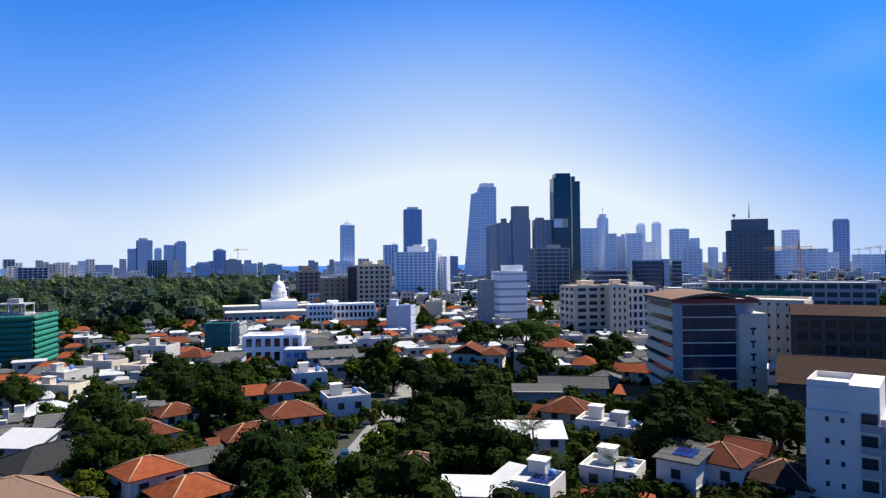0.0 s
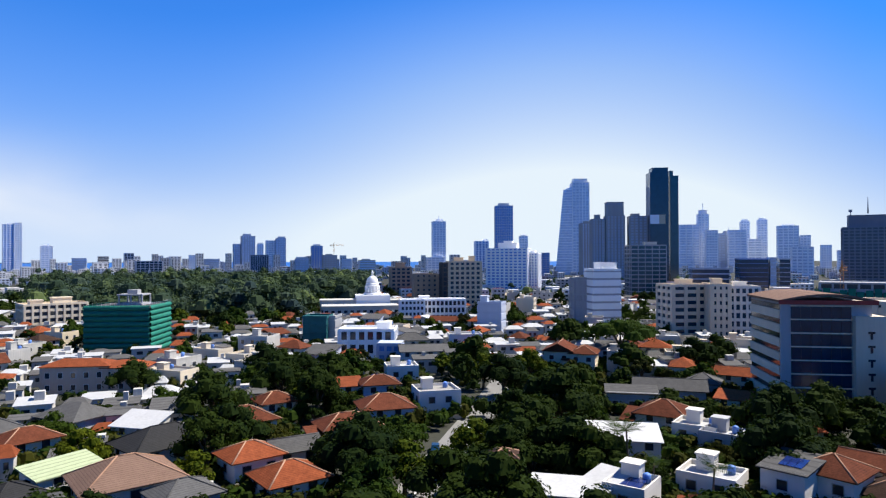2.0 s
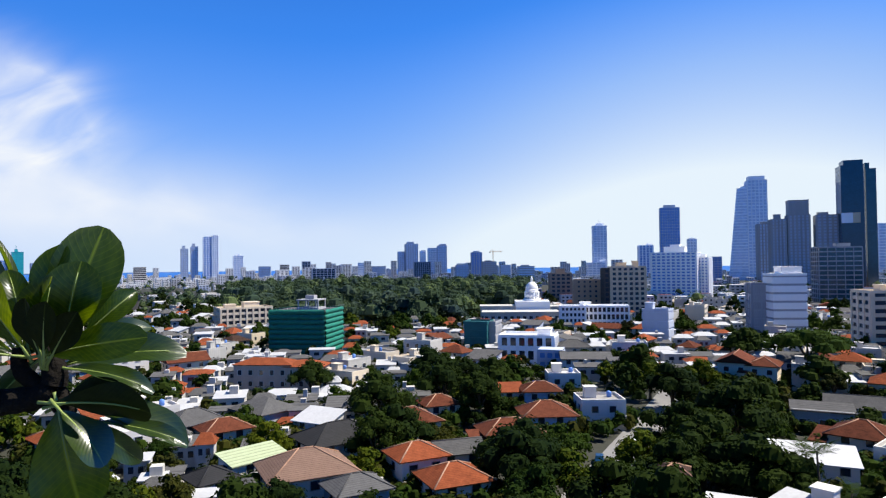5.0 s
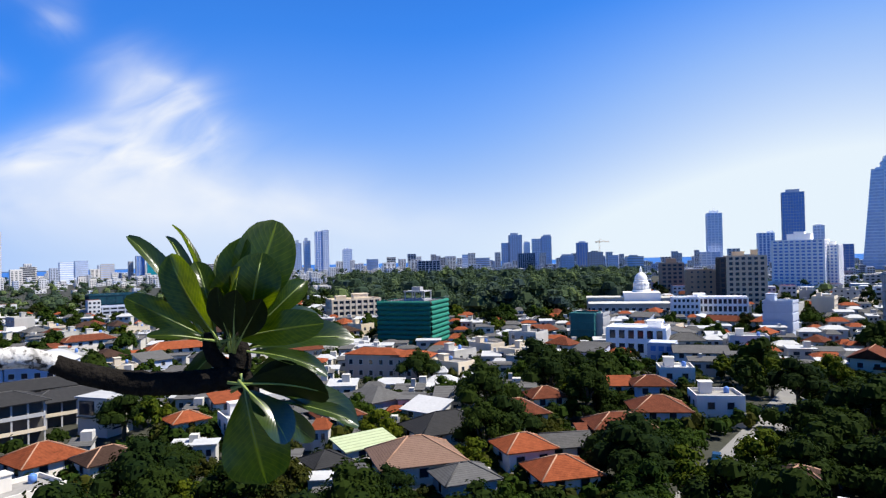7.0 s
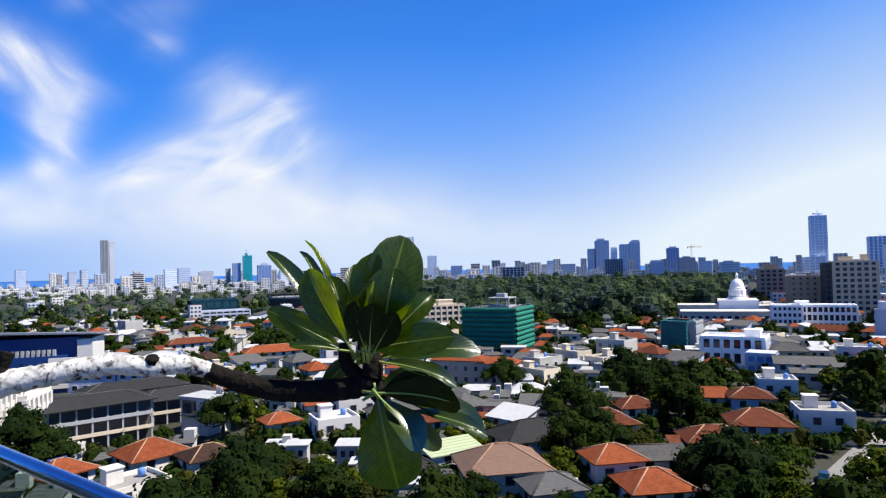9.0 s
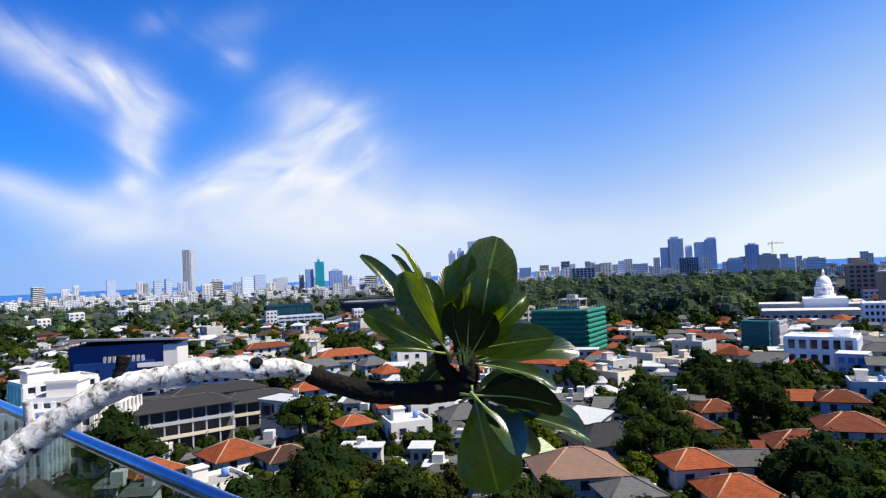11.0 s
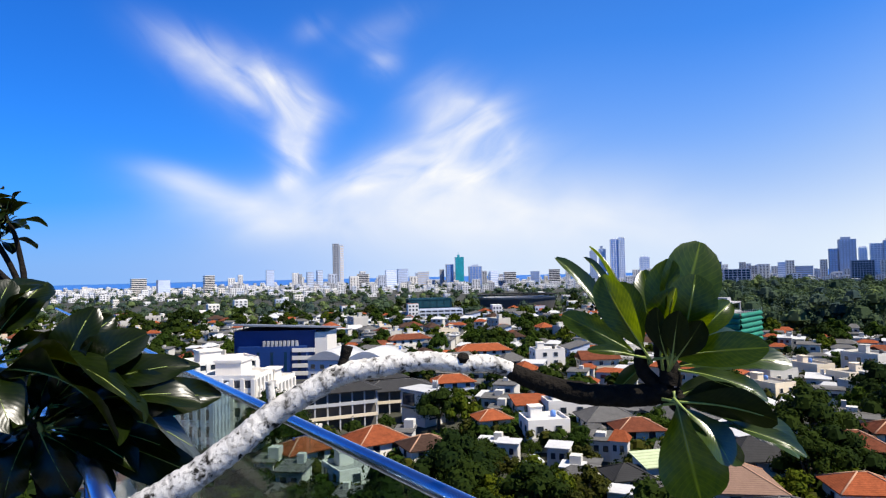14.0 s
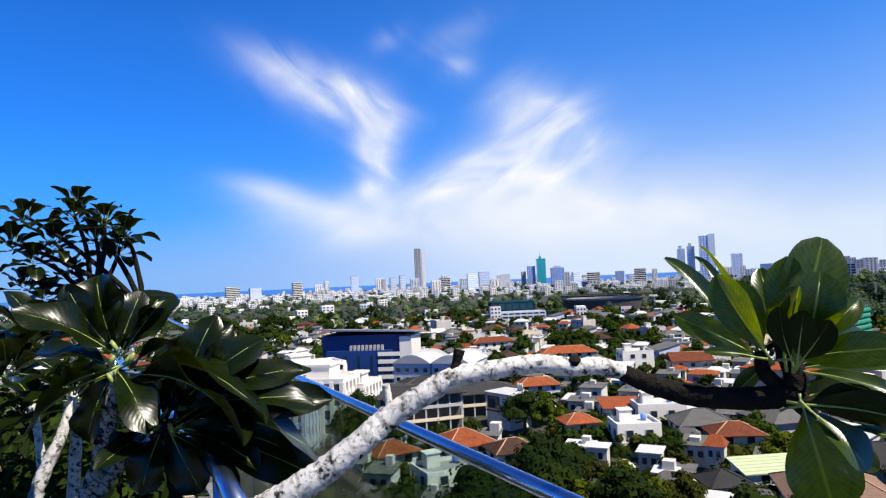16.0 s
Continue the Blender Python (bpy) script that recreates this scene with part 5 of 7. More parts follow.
site("narrow stair tower with a small brown cap roof", -2.6, 97, 0, 3.0, 3.0, 9.2, "hip", greywall, clay_brown, 3, rise=1.0)
site("house with a large orange hip roof", -62.0, 133, 24, 10, 9, 5.4, "hip", white, clay_bright)
site("house with orange roof carrying solar panels", -68.2, 128, 26, 8, 7, 5.6, "hip", white, clay_bright, panel=True)
site("house with a brown roof behind a white parapet", -57.8, 125, 22, 8, 6.5, 5.8, "hip", white, clay_brown)
site("long house with an orange hip roof", -52.7, 281, 12, 22, 9, 4.8, "hip", white, clay_bright, wing=True)
site("long white house with red-brown roof", -59.1, 322, 18, 20, 8, 6.0, "hip", white, clay, wing=True)
site("small house with an orange roof", -52.1, 151, 20, 7, 6, 5.0, "hip", cream, clay_bright)
site("grey-roofed house with white roof terrace", -63.6, 116, 24, 10, 8, 5.0, "flat", white, flatroof)
site("white flat-roofed house with tanks", -47.6, 144, 16, 9, 8, 6.0, "flat", white, whiteroof)
site("white house with a curved front", -45.6, 162, 16, 11, 7, 6.4, "flat", white, whiteroof)
site("house with orange mono roof and white walls", -48.6, 165, 14, 9, 7, 5.6, "mono", white, clay_bright, rise=1.3)
site("house with a grey hipped roof", -42.4, 151, 18, 11, 9, 5.4, "hip", white, greyroof)
site("orange-roofed pavilion on a grey house", -40.0, 143, 18, 9, 7, 5.2, "hip", cream, clay)
site("house with long orange roof in the gardens", -55.4, 200, 14, 12, 7, 5.2, "hip", lavender, clay_bright)
site("white house with terracotta mono roof", -43.0, 243, 16, 13, 9, 6.2, "gable", cream, clay)
site("white apartment house with stair heads", -47.2, 246, 16, 11, 9, 8.6, "flat", white, whiteroof, 3)
site("white house with flat roofs near the lane", -6.0, 262, 6, 13, 9, 7.0, "flat", white, whiteroof)
site("pale grey hall with a shallow metal roof", -9.6, 232, 6, 16, 11, 5.6, "gable", white, greyroof, rise=1.8)
site("house with grey sheet roof near the institute", -10.6, 258, 8, 12, 9, 6.0, "hip", cream, greyroof)

# ---- the rest of the houses, from a few patterns ----
rh = random.Random(21)
patterns = []
for (w, d, h, roof, wl, tl, st, lab) in (
        (11, 9, 5.6, "hip", worn, clay, 2, "white house with a terracotta hip roof"),
        (9, 8, 5.4, "hip", cream, clay_bright, 2, "cream house with an orange hip roof"),
        (13, 8, 6.0, "gable", worn, clay, 2, "white house with a terracotta gable roof"),
        (10, 9, 7.0, "flat", worn, whiteroof, 2, "white flat-roofed house with a roof tank"),
        (12, 10, 9.4, "flat", worn, flatroof, 3, "white three-storey flat-roofed house"),
        (9, 11, 6.6, "flat", cream, flatroof, 2, "cream flat-roofed house with a stair head"),
        (12, 9, 5.6, "hip", greywall, greyroof, 2, "house with a grey hipped sheet roof"),
        (14, 8, 5.0, "gable", worn, slateroof, 2, "house with a dark pitched sheet roof"),
        (9, 7, 5.2, "mono", worn, whiteroof, 2, "white house with a sloped metal roof"),
        (11, 8, 6.2, "mono", lavender, greyroof, 2, "pale house with a sloped grey roof"),
        (10, 8, 5.5, "hip", worn, clay_brown, 2, "white house with a brown tiled roof"),
        (13, 11, 12.4, "flat", cream, flatroof, 4, "cream four-storey block with a flat roof")):
    p = house(lab, w, d, h, roof, wl, tl, st, pose(0, 0, 0), None, True, False, False, False, group="garden houses", sides="f")
    patterns.append((p, max(w, d) * 0.56, h))
used = set()
count = 0
for tries in range(14000):
    az, u = rh.uniform(-100, 37), rh.random()
    d = (88 if az > -62 else 48) + 500 * u ** 1.2
    x, y = polar(az, d)
    park = -37 < az < -14.5 and d > 380
    if park or noise.noise(Vector((x, y, 3)) * 0.018) < (0.34 if d < 215 and az > -30 else 0.12 if d < 215 else -0.2 if az > -38 else 0.08):
        continue
    i = rh.choice((0, 1, 2, 3, 6, 6, 7, 8, 10, 10) if d < 200 else (0, 1, 2, 3, 3, 4, 4, 5, 5, 8, 9, 9, 11) if az > -38 else (0, 1, 3, 4, 5, 6, 8, 9, 10))
    p, r, h = patterns[i]
    if h > 10 and d < 260 or in_view(az, d, r, h + 2) or not is_free(x, y, r * 0.92):
        continue
    m = pose(x, y, 0, 0, 0, -12 + rh.choice((0, 90)) + rh.uniform(-7, 7)) @ Matrix.Diagonal((rh.uniform(0.85, 1.1), rh.uniform(0.85, 1.1), rh.uniform(0.9, 1.08), 1))
    if i in used:
        copy_thing(p, m)
    else:
        p.matrix_basis = m
        used.add(i)
    TAKEN.append((x, y, r * 0.9))
    HOMES.append((az, d, r * 0.85, h))
    count += 1
    if count >= 235:
        break

for _d in (154, 162, 170, 178, 186, 194, 202, 210):
    take(-78.6, _d, 4.0)
for _d in (208, 218, 228, 238):
    take(-95.7, _d, 5.0)

# the crowded quarter beyond the gardens: small roofs nobody could count
rq = random.Random(63)
quarter = {"white": ([], []), "clay": ([], []), "grey": ([], []), "wall": ([], []), "dark": ([], [])}


def solid(kind, pts, polys):
    V, F = quarter[kind]
    o = len(V)
    V.extend(pts), F.extend(tuple(o + i for i in p) for p in polys)


BOX = [(4, 5, 6, 7), (0, 1, 5, 4), (1, 2, 6, 5), (2, 3, 7, 6), (3, 0, 4, 7)]
n_quarter = n_yard = 0
for k in range(20000):
    yard = k < 6000         # sheds and lean-tos in the nearer yards
    az, d = (rq.uniform(-72, -24), rq.uniform(96, 215)) if yard else (rq.uniform(-100, 30), rq.uniform(150, 560))
    if yard and n_yard >= 80:
        continue
    if (-37 < az < -14.5 and d > 390) or (az < -45 and rq.random() < 0.62) or (az > -24 and d < 215):
        continue
    x, y = polar(az, d)
    w, e, h = (rq.uniform(2.6, 5.5), rq.uniform(2.4, 4.6), rq.uniform(2.4, 5.0)) if yard else (rq.uniform(4.5, 9.5), rq.uniform(4.5, 8.5), rq.uniform(2.8, 6.2))
    if in_view(az, d, w * 0.5, h + 1) or not is_free(x, y, w * 0.42):
        continue
    TAKEN.append((x, y, w * 0.5))
    n_quarter, n_yard = n_quarter + (not yard), n_yard + yard
    c, s = math.cos(radians(12 - az * 0.5)), math.sin(radians(12 - az * 0.5))
    P = lambda a, b2, z: (x + a * c - b2 * s, y + a * s + b2 * c, z)
    R = lambda x0, x1, y0, y1, z: [P(x0, y0, z), P(x1, y0, z), P(x1, y1, z), P(x0, y1, z)]
    solid("wall", R(-w / 2, w / 2, -e / 2, e / 2, 0) + R(-w / 2, w / 2, -e / 2, e / 2, h), BOX)
    for i in range(2):
        u = -w / 2 + w * (0.18 + 0.4 * i)
        solid("dark", [P(u, -e / 2 - 0.05, h - 2.0), P(u + w * 0.22, -e / 2 - 0.05, h - 2.0), P(u + w * 0.22, -e / 2 - 0.05, h - 0.8), P(u, -e / 2 - 0.05, h - 0.8)], [(0, 1, 2, 3)])
    kind = rq.choice(("white", "white", "grey", "grey", "grey", "clay"))
    a, b2 = w / 2 + 0.4, e / 2 + 0.4
    if kind == "clay" or rq.random() < 0.35:
        top = h + rq.uniform(1.0, 1.8)
        solid(kind, R(-a, a, -b2, b2, h) + [P(-a * 0.45, 0, top), P(a * 0.45, 0, top)], [(0, 1, 5, 4), (2, 3, 4, 5), (1, 2, 5), (3, 0, 4)])
    else:
        z1 = rq.uniform(0, 0.9)
        solid(kind, [P(-a, -b2, h + 0.05), P(a, -b2, h + 0.05), P(a, b2, h + 0.05 + z1), P(-a, b2, h + 0.05 + z1), P(-a, -b2, h + 0.25), P(a, -b2, h + 0.25), P(a, b2, h + 0.25 + z1), P(-a, b2, h + 0.25 + z1)], BOX)
        if rq.random() < 0.6:
            u, v = rq.uniform(-w / 3, w / 5), rq.uniform(-e / 4, e / 4)
            q = rq.uniform(0.9, 2.2)
            solid("wall", R(u, u + q, v, v + q, h) + R(u, u + q, v, v + q, h + rq.uniform(1.3, 2.6)), BOX)
    if n_quarter >= 900:
        break
for kind, mt in (("white", whiteroof), ("clay", clay_bright), ("grey", greyroof), ("wall", worn), ("dark", pane_mat)):
    me = bpy.data.meshes.new("quarter_" + kind)
    me.from_pydata(quarter[kind][0], [], quarter[kind][1])
    me.materials.append(mt)
    tagged(new("crowded_quarter", me), "crowded small houses with sheet and tile roofs", "houses", kind="stuff")

# far streets: low pale blocks nobody could count
rf = random.Random(4)
V, F = [], []
for k in range(3130):
    az, d = rf.uniform(-104, 38), rf.uniform(520, 2150)
    if k > 2100:
        az, d = rf.uniform(-104, -28), rf.uniform(1250, 2200)
    if -38 < az < -15 and d < 1050:
        continue
    if az < -42 and d < 1150 and rf.random() < 0.84:
        continue
    x, y = polar(az, d)
    w, e, h = rf.uniform(7, 14), rf.uniform(7, 13), rf.choice((5, 6, 6, 7, 9, 10, 12, 15)) * (0.85 if d < 1100 else 1.08)
    if k >= 3000:                   # taller blocks near the shore
        az, d = rf.uniform(-74, -2), rf.uniform(1300, 2150)
        x, y = polar(az, d)
        w, h = rf.uniform(9, 26), 16 + 30 * rf.random() ** 1.6
    c, s = math.cos(radians(-az + 10)), math.sin(radians(-az + 10))
    o = len(V)
    for z in (0, h):
        for a, b in ((-w / 2, -e / 2), (w / 2, -e / 2), (w / 2, e / 2), (-w / 2, e / 2)):
            V.append((x + a * c - b * s, y + a * s + b * c, z))
    F += [(o + 4, o + 5, o + 6, o + 7), (o, o + 1, o + 5, o + 4), (o + 1, o + 2, o + 6, o + 5), (o + 2, o + 3, o + 7, o + 6), (o + 3, o, o + 4, o + 7)]
    for fl in range(int(h / 3)):
        q = len(V)
        z0 = fl * 3 + 1.0
        for k3 in range(3):
            q = len(V)
            a0 = -w / 2 + w * (k3 + 0.22) / 3
            for z in (z0, z0 + 1.4):
                for a, b in ((a0, -e / 2 - 0.12), (a0 + w * 0.18, -e / 2 - 0.12)):
                    V.append((x + a * c - b * s, y + a * s + b * c, z))
            F.append((q, q + 1, q + 3, q + 2))
me = bpy.data.meshes.new("far_streets")
me.from_pydata(V, [], F)
far_mat = material("far_render", (0.66, 0.65, 0.63), 0.8, 0, 0.2, 0.02, 0.2, 0.0)
for mt in (far_mat, pane_mat, white, clay, greywall, lavender):
    me.materials.append(mt)
mi = []
for f in F:
    n = len(mi)
    mi.append(0)
k = 0
roof_kind = wall_kind = 0
for j, f in enumerate(F):
    span = f[2] - f[0]
    if f[3] - f[0] == 1 + f[1] - f[0] and f[1] - f[0] == 1 and f[2] - f[1] == 2:
        mi[j] = 1
    elif f[1] == f[0] + 1 and f[2] == f[0] + 2 and f[3] == f[0] + 3:
        roof_kind = rf.choice((0, 0, 0, 2, 3))
        mi[j] = roof_kind
        wall_kind = rf.choice((0, 0, 0, 0, 2, 4, 5))
    else:
        mi[j] = wall_kind
me.polygons.foreach_set("material_index", mi)
tagged(new("far_streets", me), "countless pale low blocks of the far town", "far town", kind="stuff")


# ---- trees ----
def leaf_cards(blobs, n, size, rg, wild=0.42):
    """Small bent leaf clumps over the lobes of a crown."""
    V, F = [], []
    tot = sum(b[3] ** 2 for b in blobs)
    for (cx, cy, cz, r, sq) in blobs:
        for k in range(int(n * r * r / tot)):
            u = Vector((rg.gauss(0, 1), rg.gauss(0, 1), rg.gauss(0.25, 1))).normalized()
            rr = r * rg.uniform(0.82, 1.12)
            p = Vector((cx + u.x * rr, cy + u.y * rr, cz + u.z * rr * sq))
            nrm = (u + Vector((rg.uniform(-wild, wild), rg.uniform(-wild, wild), rg.uniform(-wild / 3, wild * 1.33)))).normalized()
            a = nrm.cross(Vector((rg.uniform(-1, 1), rg.uniform(-1, 1), 0.3))).normalized()
            b = nrm.cross(a)
            s = size * rg.uniform(0.6, 1.3)
            o = len(V)
            V += [tuple(p - a * s * 0.6), tuple(p - b * s * 0.45 + nrm * s * 0.15), tuple(p + a * s * 0.75 - nrm * s * 0.1), tuple(p + b * s * 0.5 + nrm * s * 0.12)]
            F.append((o, o + 1, o + 2, o + 3))
    return V, F


LOBES = {}


def core(V, F, x, y, z, r, sq):
    """The shaded inside of a lobe."""
    o = len(V)
    q = r * 0.82
    for a in range(6):
        c, s = math.cos(a * math.pi / 3), math.sin(a * math.pi / 3)
        V += [(x + q * c, y + q * s, z - 0.15 * r), (x + q * 0.62 * c, y + q * 0.62 * s, z + q * sq * 0.75)]
    V += [(x, y, z + q * sq), (x, y, z - q * sq * 0.8)]
    for a in range(6):
        b = (a + 1) % 6
        F += [(o + 2 * a, o + 2 * b, o + 2 * b + 1, o + 2 * a + 1), (o + 2 * a + 1, o + 2 * b + 1, o + 12), (o + 2 * b, o + 2 * a, o + 13)]


def tree(label, height, spread, leaf, kind, seed, n=1350, size=0.48):
    """A broad-leaved tree: tapered trunk, limbs, a crown of lobes covered with leaf clumps round a darker core."""
    rg = random.Random(seed)
    t = thing("tree", label, "tree", pose(0, 0, 0), "garden trees")
    lobes = []
    base = height * (0.3 if kind != "umbrella" else 0.5)
    k = {"round": 17, "tall": 15, "umbrella": 20, "loose": 16}[kind]
    for i in range(k):
        a = i * 2.4 + rg.uniform(-0.4, 0.4)
        rad = spread * 0.5 * math.sqrt((i + 0.3) / k) * rg.uniform(0.75, 1.0)
        r = spread * rg.uniform(0.13, 0.23) * (0.8 if kind == "loose" else 1)
        fall = 1 - (2 * rad / spread) ** 2
        z = base + (height - base) * (0.08 + 0.74 * fall * rg.uniform(0.55, 1.1)) if kind != "umbrella" else base + (height - base) * (0.3 + 0.4 * fall)
        lobes.append((rad * math.cos(a), rad * math.sin(a), z, r, 0.8 if kind != "umbrella" else 0.5))
    bm = bmesh.new()
    tr = 0.03 * height + 0.1
    tube(bm, [(0, 0, -0.3), (0.1, 0.05, base * 0.5), (0.0, 0.2, base), (0.1, 0.1, base + (height - base) * 0.45)], [tr * 1.3, tr, tr * 0.75, tr * 0.3], 8)
    for (x, y, z, r, sq) in lobes[2:9]:
        tube(bm, [(0, 0.1, base * 0.8), (x * 0.45, y * 0.45, base * 0.8 + (z - base * 0.8) * 0.6), (x, y, z)], [tr * 0.5, tr * 0.32, tr * 0.12], 5)
    part("trunk", bm, bark, t)
    V, F = leaf_cards(lobes, n, size, rg)
    for lobe in lobes:
        core(V, F, *lobe)
    LOBES[label] = lobes
    me = bpy.data.meshes.new("crown")
    me.from_pydata(V, [], F)
    me.materials.append(leaf)
    part("crown", me, None, t)
    return t, spread * 0.5


def palm(label, height, seed):
    rg = random.Random(seed)
    t = thing("palm", label, "palm tree", pose(0, 0, 0), "garden palms")
    bm = bmesh.new()
    tube(bm, [(0, 0, -0.3), (0.3, 0, height * 0.5), (0.2, 0.3, height)], [0.22, 0.16, 0.13], 7)
    part("trunk", bm, bark, t)
    fr = None
    for k in range(15):
        bm = bmesh.new()
        L = rg.uniform(2.6, 3.4)
        droop = rg.uniform(0.5, 1.5)
        for side in (-1, 1):
            for i in range(11):
                u = (i + 0.5) / 11
                x, z = L * u, 0.9 * u * (1 - u * droop)
                s = 0.75 * math.sin(math.pi * (0.12 + 0.85 * u))
                faces(bm, [(x, 0, z), (x + 0.12, 0, z), (x + 0.45, side * s, z - 0.35 * s), (x + 0.3, side * s * 0.8, z - 0.3 * s)], [(0, 1, 2, 3)])
        part("frond", bm, leaf_mid, t, at=Matrix.Translation((0.2, 0.3, height)) @ Matrix.Rotation(k * 2.4, 4, "Z") @ Matrix.Rotation(-rg.uniform(-0.2, 0.8), 4, "Y"))
    return t, 2.0


rt = random.Random(77)
TREES = [tree("broad dark green shade tree", 12, 12, leaf_dark, "round", 1), tree("mid-green garden tree with a dense crown", 10, 9.5, leaf_mid, "round", 2),
         tree("tall dark garden tree", 14, 9.5, leaf_dark, "tall", 3), tree("light green leafy tree catching the sun", 10, 10, leaf_light, "loose", 4),
         tree("wide flat-topped rain tree", 13, 20, leaf_mid, "umbrella", 5, 2400, 0.5), tree("olive green garden tree", 8, 7.5, leaf_olive, "loose", 6, 1000, 0.44),
         tree("small dark garden tree", 6.5, 6, leaf_dark, "round", 7, 800, 0.4), palm("slender coconut palm among the gardens", 11, 8)]
LEAF = (leaf_dark, leaf_mid, leaf_dark, leaf_light, leaf_mid, leaf_olive, leaf_dark)
HEIGHTS = (11, 9.5, 13, 9.5, 12.5, 7.6, 6.2, 12)
tree_used = set()


FAR_TREES = []


def plant(i, x, y, s, zs=1.0, far=False):
    t, r = TREES[i]
    m = pose(x, y, 0, 0, 0, rt.uniform(0, 360)) @ Matrix.Diagonal((s, s, s * zs, 1))
    if far:
        FAR_TREES.append((i, m))
    elif i in tree_used:
        copy_thing(t, m)
    else:
        t.matrix_basis = m
        tree_used.add(i)
    TAKEN.append((x, y, r * s * 0.5))


# trees that stand out
for i, az, d, s in ((4, 7.2, 236, 1.2), (0, -0.4, 118, 1.15), (2, -1.8, 127, 1.1), (0, 1.8, 140, 1.2), (0, 2.6, 112, 1.0), (3, -5.4, 116, 1.0), (3, -11.2, 104, 1.05), (0, -15.2, 112, 1.0), (1, -14.6, 98, 0.9), (0, -7.2, 96, 0.9), (1, -13, 92, 0.8),
                    (0, 5.2, 108, 0.9), (7, 7.6, 108, 1.05), (7, 6.9, 112, 0.95), (7, 14.2, 96, 0.9), (7, 9.6, 101, 0.8), (0, 18.8, 140, 1.0), (0, 22.0, 148, 1.0), (2, 24.6, 150, 0.95), (0, 26.8, 140, 1.0), (1, 17.4, 128, 0.9), (0, 20, 128, 0.8), (0, 13.2, 222, 1.0), (0, 14.8, 236, 0.9),
                    (3, -0.4, 200, 1.0), (3, -4.4, 190, 1.0), (0, -2.6, 176, 1.0), (5, 8.8, 206, 1.0), (0, -25.6, 126, 0.9), (2, -27.5, 118, 0.9), (0, -27.2, 150, 1.1), (0, -21.6, 172, 1.1), (2, -19.6, 180, 1.05), (1, -24.2, 182, 1.0), (0, -17.6, 190, 1.0), (0, -22.8, 200, 1.0), (2, -18.6, 156, 1.0),
                    (3, -49.0, 108, 0.8), (3, -46.6, 102, 0.75), (3, -52.4, 100, 0.75), (5, -50.5, 116, 0.8), (0, -55.5, 108, 0.9), (2, -35.6, 96, 0.7), (0, -70.6, 146, 1.0), (0, -69.6, 142, 0.9), (5, -44.0, 104, 1.0), (0, -56.6, 160, 0.85), (1, -55.2, 168, 0.9), (0, -33.0, 196, 0.9), (1, -30.5, 166, 1.0)):
    plant(i, *polar(az, d), s, rt.uniform(0.9, 1.1))
count = 0
for tries in range(60000):
    az, u = rt.uniform(-102, 38), rt.random()
    d = (72 if az > -60 else 42) + 600 * u ** 1.2
    if -37 < az < -14.5 and d > 400 and rt.random() < 0.6:
        continue
    x, y = polar(az, d)
    i = rt.choice((0, 0, 1, 1, 2, 3, 5, 6, 6) if d < 260 else (0, 1, 1, 2, 3, 5, 6))
    s = rt.uniform(0.65, 1.1) if d < 260 else rt.uniform(0.6, 1.15)
    if in_view(az, d, TREES[i][1] * s, HEIGHTS[i] * s):
        i, s = rt.choice((5, 6, 6)), rt.uniform(0.55, 0.95)
        if in_view(az, d, TREES[i][1] * s, HEIGHTS[i] * s):
            continue
    if not is_free(x, y, TREES[i][1] * s * (0.27 if d < 230 else 0.38)):
        continue
    plant(i, x, y, s, rt.uniform(0.85, 1.15), d > 152)
    count += 1
    if count > 1330:
        break

byleaf = {}
for i, m in FAR_TREES:
    byleaf.setdefault(i, []).append(m)
for i, ms in byleaf.items():
    V, F = [], []
    if TREES[i][0]["label"] not in LOBES:
        continue
    lobes = LOBES[TREES[i][0]["label"]]
    co, polys = leaf_cards(lobes, 250, 1.0, random.Random(90 + i))
    for lobe in lobes:
        core(co, polys, *lobe)
    for m in ms:
        o = len(V)
        V += [tuple(m @ Vector(c)) for c in co]
        F += [tuple(o + q for q in p) for p in polys]
    me = bpy.data.meshes.new("garden_crowns")
    me.from_pydata(V, [], F)
    me.materials.append(LEAF[i])
    tagged(new("garden_crowns", me), "crowded green crowns of the gardens further off", "trees", kind="stuff")

# garden shrubs and hedges about the houses
rg2 = random.Random(31)
low = []
for az, dd, r, h in HOMES:
    x, y = polar(az, dd)
    for k in range(22 if dd < 220 else 8):
        a = radians(-90 - az) + rg2.uniform(-1.9, 1.9)
        q = r * rg2.uniform(1.05, 1.5) + 0.8
        rr = rg2.uniform(1.1, 2.3)
        low.append((x + q * math.cos(a), y + q * math.sin(a), min(h * 0.85, rg2.uniform(2.4, 5.2)) - rr * 0.7, rr, 0.9))
for k in range(5200):
    az, dd = rg2.uniform(-102, 38), 60 + 560 * rg2.random() ** 1.2
    x, y = polar(az, dd)
    rr = rg2.uniform(1.2, 2.8)
    if not is_free(x, y, rr * 0.5) or in_view(az, dd, rr, 2.5):
        continue
    low.append((x, y, rg2.uniform(1.0, 2.6), rr, 0.85))
for wi, leafmat in enumerate((leaf_dark, leaf_mid, leaf_olive)):
    lobes = low[wi::3]
    V, F = leaf_cards(lobes, 21 * len(lobes), 0.75, rg2)
    for lobe in lobes:
        core(V, F, *lobe)
    me = bpy.data.meshes.new("garden_shrubs")
    me.from_pydata(V, [], F)
    me.materials.append(leafmat)
    tagged(new("garden_shrubs", me), "hedges and shrubs crowding the house gardens", "shrubs", kind="stuff")

